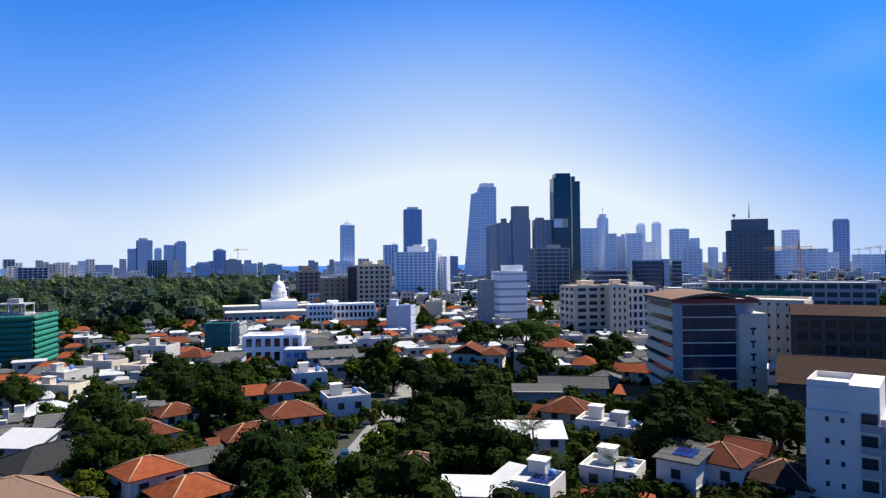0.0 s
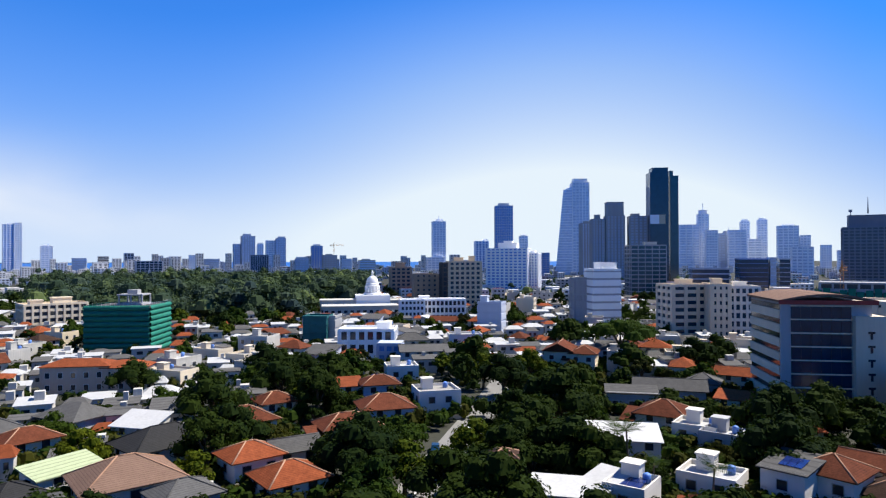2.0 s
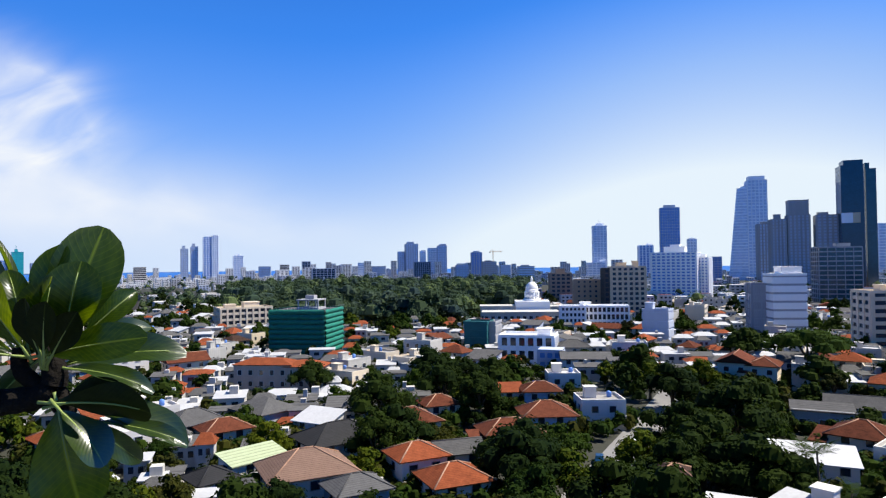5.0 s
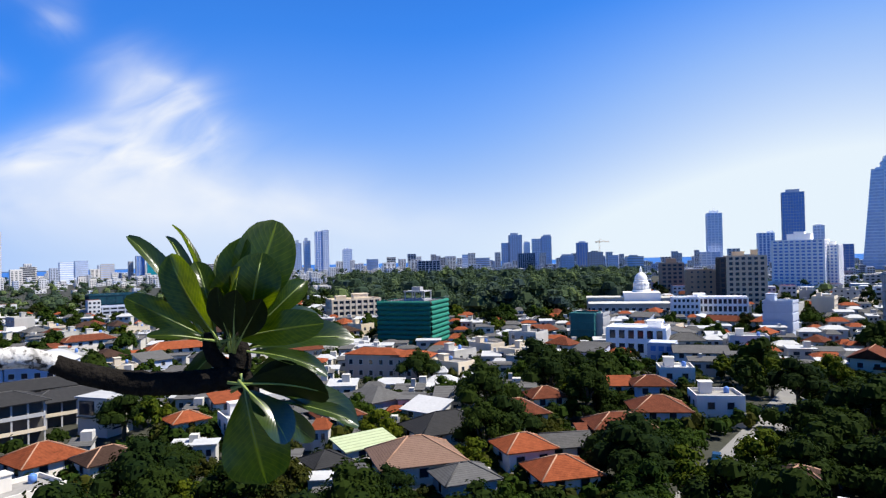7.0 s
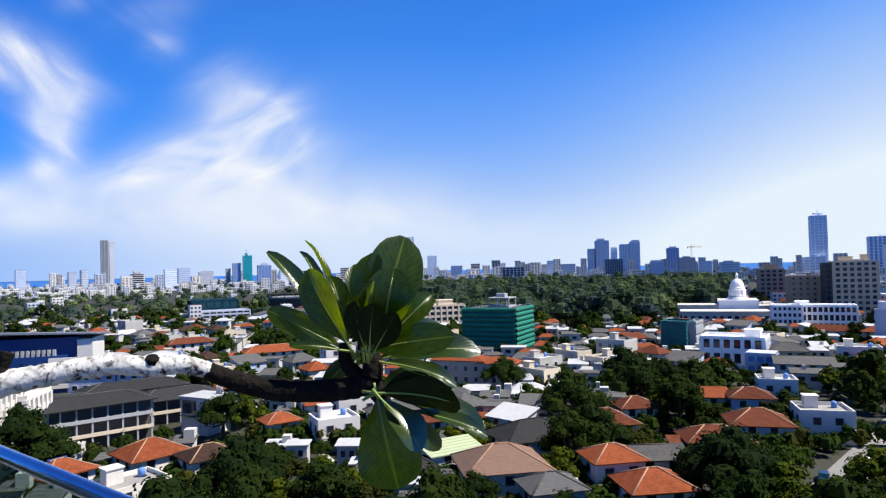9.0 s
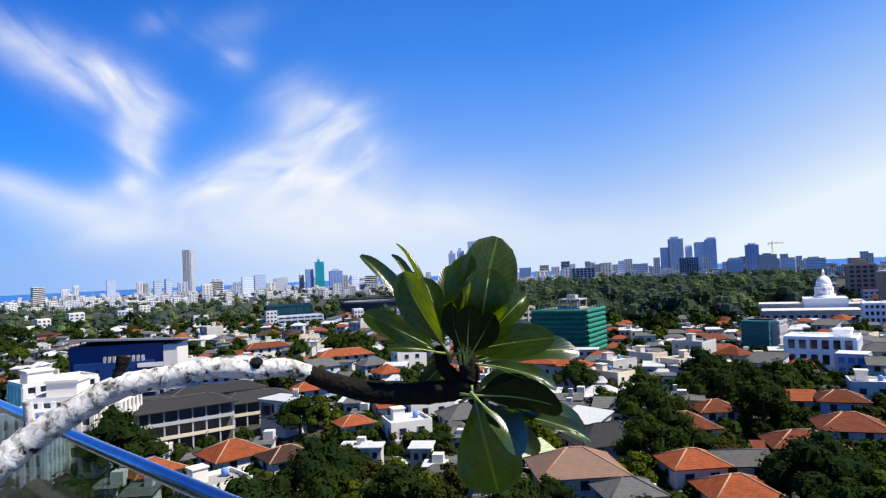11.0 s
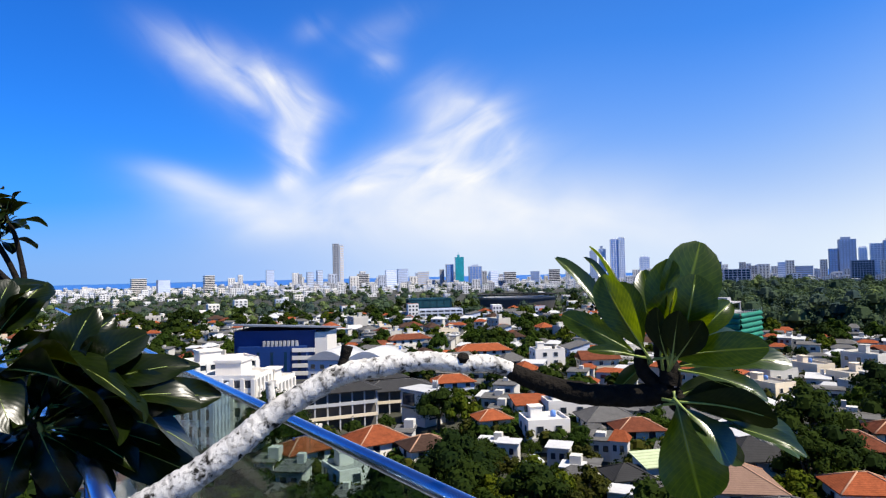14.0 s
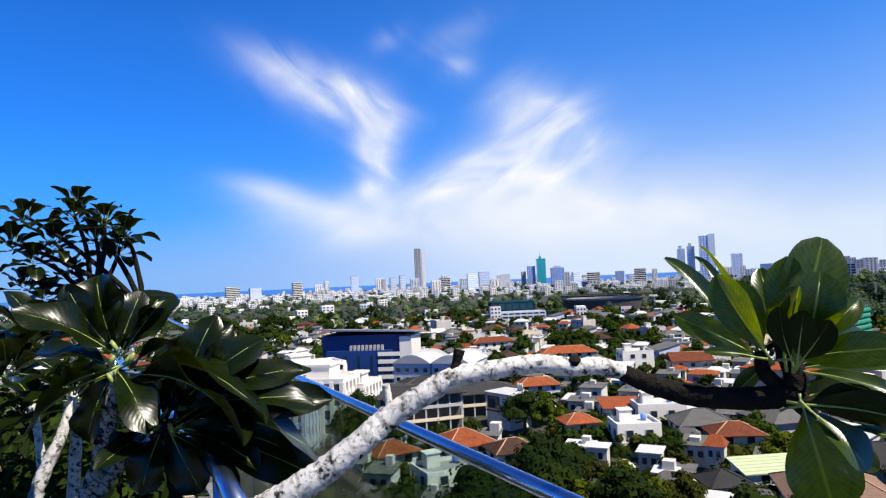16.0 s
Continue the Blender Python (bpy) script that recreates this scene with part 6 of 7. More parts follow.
# far woods: crowns without number
rw = random.Random(12)
# two more woodland greens with the haze coloured in
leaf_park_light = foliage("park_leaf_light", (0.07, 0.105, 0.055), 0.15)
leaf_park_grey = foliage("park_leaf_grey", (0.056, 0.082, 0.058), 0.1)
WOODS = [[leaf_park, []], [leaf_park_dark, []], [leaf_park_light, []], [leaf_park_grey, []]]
for k in range(4000):
    park = k < 1000
    if park:                    # the city park
        az, d = rw.uniform(-40, -14), rw.uniform(395, 1080)
        if az > -19 and d < 520:
            continue
    else:
        az, d = rw.uniform(-104, 38), 560 + 1500 * rw.random() ** 1.3
        if az > -14 and rw.random() < 0.6:
            continue
    x, y = polar(az, d)
    if not is_free(x, y, 2):
        continue
    r = rw.uniform(5.0, 10.5) if park else rw.uniform(3.2, 6.8)
    h = rw.uniform(10, 21) + (rw.random() < 0.15) * 5 if park else rw.uniform(6, 14)
    lobes = rw.choice((WOODS[0], WOODS[0], WOODS[1], WOODS[1], WOODS[2], WOODS[3], WOODS[3]))[1]
    lobes.append((x, y, h - r * 0.75, r, 0.75))
    for j in range(3 if park else 2):
        a, q = rw.uniform(0, 6.28), r * rw.uniform(0.5, 0.95)
        lobes.append((x + q * math.cos(a), y + q * math.sin(a), h - r * rw.uniform(0.8, 1.3), r * rw.uniform(0.4, 0.62), 0.8))
whole = sum(len(w[1]) for w in WOODS)
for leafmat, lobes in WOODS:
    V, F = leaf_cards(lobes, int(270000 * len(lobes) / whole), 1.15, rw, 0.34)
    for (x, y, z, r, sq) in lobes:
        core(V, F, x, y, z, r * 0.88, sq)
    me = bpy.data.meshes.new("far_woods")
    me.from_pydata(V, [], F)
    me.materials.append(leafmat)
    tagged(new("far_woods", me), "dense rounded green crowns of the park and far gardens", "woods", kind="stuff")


# ---- cars on the lane ----
def car(label, x, y, turn, paint):
    t = thing("car", label, "car", pose(x, y, 0.07, 0, 0, turn), "cars on the lane")
    bm = bmesh.new()
    prof = [(-2.1, 0.35), (-2.15, 0.8), (-1.5, 0.95), (-0.9, 1.42), (0.75, 1.45), (1.35, 1.0), (2.1, 0.85), (2.2, 0.35)]
    n = len(prof)
    faces(bm, [(s * (0.85 if z < 1.2 else 0.68), a, z) for s in (-1, 1) for a, z in prof], [tuple(range(n)), tuple(range(2 * n - 1, n - 1, -1))] + [(i, n + i, n + (i + 1) % n, (i + 1) % n) for i in range(n)])
    part("body", bm, paint, t)
    bm = bmesh.new()
    faces(bm, [(s * 0.7, a, z) for s in (-1, 1) for a, z in ((0.82, 1.4), (1.3, 1.05))], [(0, 1, 3, 2)])
    part("windscreen", bm, pane_mat, t, at=(0, 0.03, 0.02))
    w = None
    for s in (-1, 1):
        for a in (-1.3, 1.35):
            if w is None:
                bm = bmesh.new()
                tube(bm, [(-0.1, 0, 0.3), (0.1, 0, 0.3)], 0.31, 14)
            w = part("wheel", w.data if w else bm, darkwall, t, at=(s * 0.8, a, 0))


car("dark car parked on the lane", -19.2, 128, 7, navyglass)
car("white car parked on the lane", -13.6, 141, 6, white)

# ---- the roof terrace ----
DECK = EYE - 1.7
bm = bmesh.new()
box(bm, -16, 14, -16, 0.62, DECK - 0.35, DECK)
tagged(part("deck", bm, deckstone), "grey stone roof terrace deck", "terrace", kind="structure")
bm = bmesh.new()
box(bm, -15.5, 13.5, -15.5, 0.45, 0, DECK - 0.35)
tagged(part("host_building", bm, white), "plain white building under the roof terrace", "building", kind="structure")


def handrail(label, pts, r, glass_to=None, cap=True):
    t = thing("balustrade", label, "railing", pose(0, 0, 0))
    bm = bmesh.new()
    tube(bm, pts, r, 14)
    part("rail", bm, steelblue, t, "blue-lacquered round steel handrail")
    if glass_to is not None:
        (x0, y0, z0), (x1, y1, z1) = pts[0], pts[-1]
        n = max(1, int(abs(x1 - x0) / 1.25))
        for i in range(n):
            a, b = x0 + (x1 - x0) * i / n, x0 + (x1 - x0) * (i + 1) / n
            bm = bmesh.new()
            box(bm, min(a, b) + 0.012, max(a, b) - 0.012, y0 - 0.006, y0 + 0.006, glass_to, z0 - r * 0.6)
            g = part("glass_panel", bm, clear, t)
            g.visible_shadow = False
        for i in range(n + 1):
            a = x0 + (x1 - x0) * i / n
            bm = bmesh.new()
            box(bm, a - 0.03, a + 0.03, 0.6, y0 + 0.045, glass_to + 0.02, glass_to + 0.1)
            part("clamp", bm, steel, t)
    return t


clear = bpy.data.materials.new("clear_balustrade_glass")
clear.use_nodes = True
_n = clear.node_tree
_n.nodes.clear()
_o, _t, _g, _m, _f = (_n.nodes.new(k) for k in ("ShaderNodeOutputMaterial", "ShaderNodeBsdfTransparent", "ShaderNodeBsdfGlossy", "ShaderNodeMixShader", "ShaderNodeLayerWeight"))
_p, _q = _n.nodes.new("ShaderNodeMath"), _n.nodes.new("ShaderNodeMath")
_p.operation, _q.operation = "POWER", "MULTIPLY_ADD"
_p.inputs[1].default_value, _q.inputs[1].default_value, _q.inputs[2].default_value = 4.0, 0.8, 0.11
_t.inputs[0].default_value = (0.76, 0.88, 0.86, 1)
_g.inputs["Roughness"].default_value = 0.03
_f.inputs[0].default_value = 0.5
_n.links.new(_f.outputs[1], _p.inputs[0]), _n.links.new(_p.outputs[0], _q.inputs[0]), _n.links.new(_q.outputs[0], _m.inputs[0]), _n.links.new(_t.outputs[0], _m.inputs[1]), _n.links.new(_g.outputs[0], _m.inputs[2]), _n.links.new(_m.outputs[0], _o.inputs[0])
RAIL = EYE - 0.45
handrail("glass balustrade with a blue round steel handrail", [(7.0, 0.975, RAIL), (-12.5, 0.975, RAIL)], 0.0185, DECK - 0.25)
handrail("short blue handrail beside the planting bed", [(-1.72, 0.396, RAIL - 0.03), (-2.05, 0.396, RAIL), (-2.546, 0.367, RAIL), (-4.265, 0.228, RAIL), (-6.5, 0.188, RAIL)], 0.024)
for x, y in ((-2.05, 0.396), (-4.265, 0.228), (-6.2, 0.188)):
    bm = bmesh.new()
    tube(bm, [(x, y, DECK), (x, y, RAIL)], 0.018, 10), tube(bm, [(x, y, DECK), (x, y, DECK + 0.015)], 0.06, 12)
    tagged(part("rail_post", bm, steelblue), "blue steel post under the short handrail", "railing post")


# ---- frangipani ----
def plumeria_leaf_mat(name, tone, thin, rough=0.3, gloss=0.55):
    """tone: how deep the green is, lowered where shade is put into the colour; thin: how much light passes."""
    mt = bpy.data.materials.new(name)
    mt.use_nodes = True
    nt = mt.node_tree
    N, Lk = nt.nodes.new, nt.links.new
    b, out = nt.nodes["Principled BSDF"], nt.nodes["Material Output"]
    uv = N("ShaderNodeUVMap")
    sep = N("ShaderNodeSeparateXYZ")
    Lk(uv.outputs[0], sep.inputs[0])

    def m(op, a, b2=0.0, clamp=False):
        n = N("ShaderNodeMath")
        n.operation, n.use_clamp = op, clamp
        for s, v in ((0, a), (1, b2)):
            if isinstance(v, (int, float)):
                n.inputs[s].default_value = v
            else:
                Lk(v, n.inputs[s])
        return n.outputs[0]
    side = m("ABSOLUTE", m("SUBTRACT", sep.outputs[0], 0.5))
    rib = m("SUBTRACT", 1.0, m("MULTIPLY", side, 26.0), True)
    vein = m("SINE", m("MULTIPLY", m("SUBTRACT", sep.outputs[1], m("MULTIPLY", side, 0.45)), 105.0))
    veins = m("MULTIPLY", m("SUBTRACT", vein, 0.8), 4.0, True)
    both = m("MAXIMUM", rib, m("MULTIPLY", veins, 0.2))
    nz = N("ShaderNodeTexNoise")
    nz.inputs["Scale"].default_value, nz.inputs["Detail"].default_value = 9.0, 4
    Lk(uv.outputs[0], nz.inputs[0])
    ramp = N("ShaderNodeValToRGB")
    e = ramp.color_ramp.elements
    e[0].position, e[1].position = 0.3, 0.75
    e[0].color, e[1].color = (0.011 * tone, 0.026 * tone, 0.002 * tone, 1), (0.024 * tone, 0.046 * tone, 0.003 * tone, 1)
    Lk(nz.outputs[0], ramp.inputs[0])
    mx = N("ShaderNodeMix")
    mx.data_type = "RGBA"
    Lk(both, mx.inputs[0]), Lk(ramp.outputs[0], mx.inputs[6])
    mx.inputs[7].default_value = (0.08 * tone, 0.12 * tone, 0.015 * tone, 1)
    Lk(mx.outputs[2], b.inputs["Base Color"])
    b.inputs["Roughness"].default_value = rough
    b.inputs["Specular IOR Level"].default_value = gloss
    bp = N("ShaderNodeBump")
    bp.inputs["Strength"].default_value, bp.inputs["Distance"].default_value = 0.05, 0.002
    Lk(vein, bp.inputs["Height"]), Lk(bp.outputs[0], b.inputs["Normal"])
    tr = N("ShaderNodeBsdfTranslucent")
    br = N("ShaderNodeMix")
    br.data_type, br.blend_type = "RGBA", "MULTIPLY"
    br.inputs[0].default_value = 1.0
    Lk(mx.outputs[2], br.inputs[6])
    br.inputs[7].default_value = (8.0, 5.6, 0.2, 1)
    Lk(br.outputs[2], tr.inputs[0])
    ms = N("ShaderNodeMixShader")
    ms.inputs[0].default_value = thin
    Lk(b.outputs[0], ms.inputs[1]), Lk(tr.outputs[0], ms.inputs[2]), Lk(ms.outputs[0], out.inputs[0])
    return mt


pleaf = plumeria_leaf_mat("young_frangipani_leaf", 1.1, 0.52)
stalk = material("leaf_stalk", (0.22, 0.28, 0.07), 0.5, 0, 40, 8, 0.2, 0.1)


def leaf(parent, base, tip, width, face, sag=0.1, cup=0.22, curl=0.0, wave=0.05, seed=0):
    """An obovate leaf from base to tip. face: the way its upper side looks; sag bends the tip down, curl rolls it, cup folds it along the midrib."""
    rg = random.Random(seed)
    base, tip = Vector(base), Vector(tip)
    axis = tip - base
    L = axis.length
    ax = axis.normalized()
    sd = ax.cross(Vector(face)).normalized()
    nm = sd.cross(ax).normalized()
    bm = bmesh.new()
    uvl = bm.loops.layers.uv.new("UVMap")
    nu, nv = 14, 8
    ph = rg.uniform(0, 6)
    grid = []
    for i in range(nu + 1):
        u = i / nu
        if u < 0.66:
            half = width / 2 * math.sin(math.pi / 2 * u / 0.66) ** 1.05 + 0.002
        else:
            half = width / 2 * math.sqrt(max(0.0, 1 - ((u - 0.66) / 0.345) ** 2)) + 0.001
        c = base + ax * (L * (u if not curl else u - 0.06 * curl * u * u)) - nm * (sag * L * u * u) + nm * (0.06 * L * math.sin(math.pi * u)) - nm * curl * 0.25 * L * max(0, u - 0.7) ** 2 * 8
        row = []
        for j in range(nv + 1):
            s = 2 * j / nv - 1
            p = c + sd * (half * s * math.cos(cup * 1.2)) + nm * (half * cup * abs(s) ** 1.4 * 1.3) + nm * (wave * width * math.sin(ph + u * 11) * s * s)
            row.append((bm.verts.new(p), (j / nv, u)))
        grid.append(row)
    for i in range(nu):
        for j in range(nv):
            q = (grid[i][j], grid[i][j + 1], grid[i + 1][j + 1], grid[i + 1][j])
            f = bm.faces.new([k[0] for k in q])
            f.smooth = True
            for lp, k in zip(f.loops, q):
                lp[uvl].uv = k[1]
    me = bpy.data.meshes.new("leaf")
    bm.to_mesh(me)
    bm.free()
    me.materials.append(pleaf)
    lf = part("leaf", me, None, parent)
    bm = bmesh.new()
    n0 = -nm * 0.001
    pts = [base - ax * 0.03 + n0] + [base + ax * (L * i / nu) - nm * (sag * L * (i / nu) ** 2) + nm * (0.06 * L * math.sin(math.pi * i / nu)) + n0 for i in range(0, nu - 1, 2)]
    tube(bm, pts, [0.0032] + [0.0026 * (1 - 0.8 * i / len(pts)) for i in range(1, len(pts))], 6)
    part("midrib", bm, stalk, lf)
    return lf


def bark_limb(name, parent, pts, radii, mt, seed, rough=0.05, per=6):
    P = spline(pts, per)
    n = len(P)
    R = []
    for i in range(n):
        f = i / (n - 1) * (len(radii) - 1)
        k = min(int(f), len(radii) - 2)
        R.append((radii[k] + (radii[k + 1] - radii[k]) * (f - k)) * (1 + 0.04 * math.sin(i * 2.7 + seed)))
    bm = bmesh.new()
    tube(bm, P, R, 12, True, rough, random.Random(seed))
    return part(name, bm, mt, parent)


# the rosette's heart, and the camera's axes, by which its leaves are placed
CEN = Vector((-1.064, 1.280, EYE - 0.159))
FW, RT, UP = Vector((-0.5433, 0.8395, 0.0)), Vector((0.8395, 0.5433, -0.02)), Vector((-0.02, 0.0, 1))
SC = 1.25 / 1164


def off(u, v, w=0.0):
    """A place u pixels to the right of and v above the rosette's heart in the camera's view, and w metres towards the
    camera.
    """
    q = RT * (u * SC) + UP * (v * SC)
    sight = (CEN + q - Vector((-0.112, 0.405, EYE))).normalized()
    return CEN + q - sight * w


plum = thing("frangipani_branch", "pale-barked frangipani branch ending in a rosette of glossy leaves", "plant", pose(0, 0, 0))
bark_limb("branch", plum, [(-1.918, 0.147, DECK + 0.40), (-1.758, 0.247, EYE - 0.685), (-1.618, 0.367, EYE - 0.465), (-1.598, 0.430, EYE - 0.424), (-1.552, 0.511, EYE - 0.371), (-1.511, 0.594, EYE - 0.306), (-1.491, 0.649, EYE - 0.260), (-1.453, 0.721, EYE - 0.212), (-1.428, 0.768, EYE - 0.187), (-1.389, 0.831, EYE - 0.175), (-1.341, 0.908, EYE - 0.165), (-1.302, 0.968, EYE - 0.174), (-1.279, 1.013, EYE - 0.174), (-1.253, 1.054, EYE - 0.189)],
          [0.036, 0.034, 0.032, 0.030, 0.028, 0.026, 0.025, 0.023, 0.022, 0.020, 0.019, 0.018, 0.018, 0.015], palebark, 3, 0.05, 12)
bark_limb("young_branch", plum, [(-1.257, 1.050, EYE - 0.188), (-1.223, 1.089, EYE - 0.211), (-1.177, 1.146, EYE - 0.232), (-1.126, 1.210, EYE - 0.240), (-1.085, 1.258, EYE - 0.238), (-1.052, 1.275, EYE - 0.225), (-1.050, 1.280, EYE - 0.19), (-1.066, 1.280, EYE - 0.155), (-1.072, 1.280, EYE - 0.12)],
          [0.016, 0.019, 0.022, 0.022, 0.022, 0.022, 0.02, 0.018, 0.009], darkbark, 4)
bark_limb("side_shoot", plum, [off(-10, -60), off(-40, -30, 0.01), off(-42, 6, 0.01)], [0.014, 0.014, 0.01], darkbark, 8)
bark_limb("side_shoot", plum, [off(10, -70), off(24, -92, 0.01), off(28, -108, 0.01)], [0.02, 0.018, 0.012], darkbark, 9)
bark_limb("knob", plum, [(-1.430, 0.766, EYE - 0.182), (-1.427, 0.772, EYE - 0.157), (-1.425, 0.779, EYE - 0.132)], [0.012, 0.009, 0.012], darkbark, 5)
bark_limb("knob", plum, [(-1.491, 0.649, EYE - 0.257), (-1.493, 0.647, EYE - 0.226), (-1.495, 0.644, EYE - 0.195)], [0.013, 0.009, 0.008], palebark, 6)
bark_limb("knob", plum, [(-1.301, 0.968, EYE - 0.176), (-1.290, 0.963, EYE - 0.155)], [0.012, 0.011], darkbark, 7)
leaf(plum, off(7, 6, -0.01), off(81, 202, -0.05), 0.112, -FW + RT * 0.3, 0.02, 0.12, 0, 0.03, 1)
leaf(plum, off(-1, 8, 0.0), off(17, 174, -0.01), 0.071, -FW - RT * 0.3, 0.03, 0.2, 0.1, 0.06, 2)
leaf(plum, off(27, 18, 0.04), off(53, 144, 0.06), 0.090, -FW + RT * 0.1, 0.06, 0.2, 0.3, 0.04, 3)
leaf(plum, off(3, -6, 0.05), off(159, 18, 0.09), 0.062, -FW * 0.8 + UP * 0.35, -0.02, 0.12, 0, 0.03, 4)
leaf(plum, off(-37, 6, 0.02), off(-113, 142, 0.03), 0.071, -FW - RT * 0.2, 0.04, 0.2, 0.2, 0.04, 5)
leaf(plum, off(-33, 10, -0.02), off(-61, 138, -0.03), 0.049, -FW + RT * 0.5, 0.1, 0.35, 0.5, 0.05, 6)
leaf(plum, off(-53, 0, 0.01), off(-187, 68, 0.03), 0.049, -FW * 0.9 + UP * 0.3, 0.08, 0.2, 0, 0.04, 8)
leaf(plum, off(-53, -6, 0.03), off(-147, 4, 0.08), 0.021, UP * 0.7 - FW, 0.1, 0.3, 0, 0.04, 9)
leaf(plum, off(-49, 46, -0.1), off(-99, 200, -0.15), 0.021, RT + UP * 0.6, 0, 0.6, 0.2, 0.05, 11)
leaf(plum, off(51, 26, -0.03), off(129, 100, -0.05), 0.049, -FW * 0.8 + RT * 0.3 + UP * 0.3, 0.08, 0.35, 0.6, 0.05, 12)
leaf(plum, off(11, 6, -0.05), off(-15, 156, -0.1), 0.052, -FW, 0.03, 0.3, 0.2, 0.04, 26)
leaf(plum, off(2, -4, 0.05), off(14, 120, 0.08), 0.075, -FW - RT * 0.9, 0.0, 0.5, 0.0, 0.05, 31)
leaf(plum, off(-10, -2, 0.04), off(-22, 96, 0.06), 0.06, -FW * 0.3 + RT, 0.0, 0.5, 0.0, 0.05, 32)
leaf(plum, off(16, 10, 0.02), off(66, 116, 0.03), 0.078, -FW + UP * 0.3, 0.02, 0.25, 0.4, 0.06, 33)
leaf(plum, off(15, -94, 0.03), off(47, -258, 0.03), 0.120, -FW + RT * 0.1, 0.02, 0.14, 0, 0.06, 22)
# leaves in the shade of the bud, with that shade put into their colour
pleaf = plumeria_leaf_mat("shade_tinted_frangipani_leaf", 0.35, 0.02, 0.5, 0.12)
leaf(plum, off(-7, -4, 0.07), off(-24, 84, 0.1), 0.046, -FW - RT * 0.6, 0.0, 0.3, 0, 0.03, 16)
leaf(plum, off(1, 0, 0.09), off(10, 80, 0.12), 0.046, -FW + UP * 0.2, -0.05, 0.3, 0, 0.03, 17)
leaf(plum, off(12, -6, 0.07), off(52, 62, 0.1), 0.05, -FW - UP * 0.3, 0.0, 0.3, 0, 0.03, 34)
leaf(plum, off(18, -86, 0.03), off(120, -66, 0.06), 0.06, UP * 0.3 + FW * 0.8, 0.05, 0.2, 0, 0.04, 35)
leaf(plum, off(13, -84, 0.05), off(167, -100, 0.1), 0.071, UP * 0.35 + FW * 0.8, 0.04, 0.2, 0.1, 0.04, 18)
# thicker, older leaves below and beside
pleaf = plumeria_leaf_mat("thick_frangipani_leaf", 0.95, 0.1, 0.3, 0.8)
leaf(plum, off(-65, 21, -0.04), off(-183, 174, -0.08), 0.043, UP * 0.6 - FW * 0.6 + RT * 0.5, -0.06, 0.45, 0.2, 0.05, 7)
leaf(plum, off(-55, 46, -0.09), off(-113, 182, -0.14), 0.026, UP * 0.6 - FW * 0.6 + RT * 0.5, 0, 0.6, 0.3, 0.05, 10)
leaf(plum, off(45, 16, -0.07), off(147, 46, -0.1), 0.037, UP * 0.6 - FW * 0.6 + RT * 0.5, 0.1, 0.3, 0.4, 0.05, 13)
leaf(plum, off(23, -22, -0.02), off(209, 0, 0.0), 0.065, UP * 0.6 - FW * 0.6 + RT * 0.5, 0.02, 0.28, 0.3, 0.05, 14)
leaf(plum, off(27, -28, 0.02), off(163, -62, 0.05), 0.037, UP * 0.6 - FW * 0.6 + RT * 0.5, 0.05, 0.3, 0.3, 0.06, 15)
leaf(plum, off(45, -90, 0.0), off(217, -142, 0.03), 0.069, UP * 0.6 - FW * 0.6 + RT * 0.5, 0.1, 0.3, 0.5, 0.06, 19)
leaf(plum, off(75, -116, 0.03), off(215, -156, 0.06), 0.032, UP * 0.6 - FW * 0.6 + RT * 0.5, 0.0, 0.35, 0.3, 0.06, 20)
leaf(plum, off(23, -98, 0.06), off(93, -182, 0.1), 0.067, UP * 0.6 - FW * 0.6 + RT * 0.5, 0.08, 0.2, 0.2, 0.04, 21)
leaf(plum, off(45, -110, -0.04), off(133, -184, -0.05), 0.043, -FW + UP * 0.4, 0.1, 0.2, 0.1, 0.04, 23)
leaf(plum, off(15, -84, -0.05), off(111, -34, -0.08), 0.043, FW * 0.7 + UP * 0.5, 0.1, 0.2, 0.1, 0.04, 24)
leaf(plum, off(-15, -12, -0.03), off(-81, -70, -0.05), 0.037, UP * 0.4 + FW * 0.6, 0.1, 0.2, 0.1, 0.04, 25)


def rosette(parent, c, axis, n, length, width, seed, open_from=0.35, open_to=1.5, drop=0.12):
    rg = random.Random(seed)
    c, axis = Vector(c), Vector(axis).normalized()
    a = axis.cross(Vector((0.3, 0.2, 1)) if abs(axis.z) < 0.9 else Vector((1, 0, 0))).normalized()
    b = axis.cross(a)
    for k in range(n):
        f = (k + 0.5) / n
        ang = open_from + (open_to - open_from) * f
        rot = k * 2.4 + rg.uniform(-0.3, 0.3)
        out = a * math.cos(rot) + b * math.sin(rot)
        d = axis * math.cos(ang) + out * math.sin(ang)
        L = length * rg.uniform(0.75, 1.1) * (0.7 + 0.4 * f)
        st = c - axis * (0.05 * f) + out * 0.008
        leaf(parent, st + d * 0.03, st + d * L, width * rg.uniform(0.8, 1.15), axis * math.sin(ang) - out * math.cos(ang) * 0.8 + Vector((0, 0, 0.3)), drop * rg.uniform(0.5, 1.8), rg.uniform(0.12, 0.4), rg.uniform(0, 0.5), 0.06, seed * 40 + k)


# bush leaves: their shade is put into a darker leaf colour that passes less light
pleaf = plumeria_leaf_mat("shade_tinted_bush_leaf", 0.24, 0.1, 0.3, 0.28)
BED_VIEW = pose(-0.247, 0.160, EYE + 0.012, 92.16, 2.31, 62.44)
TO, SIDE = (BED_VIEW.to_3x3() @ Vector((0, 0, 1))), (BED_VIEW.to_3x3() @ Vector((1, 0, 0)))


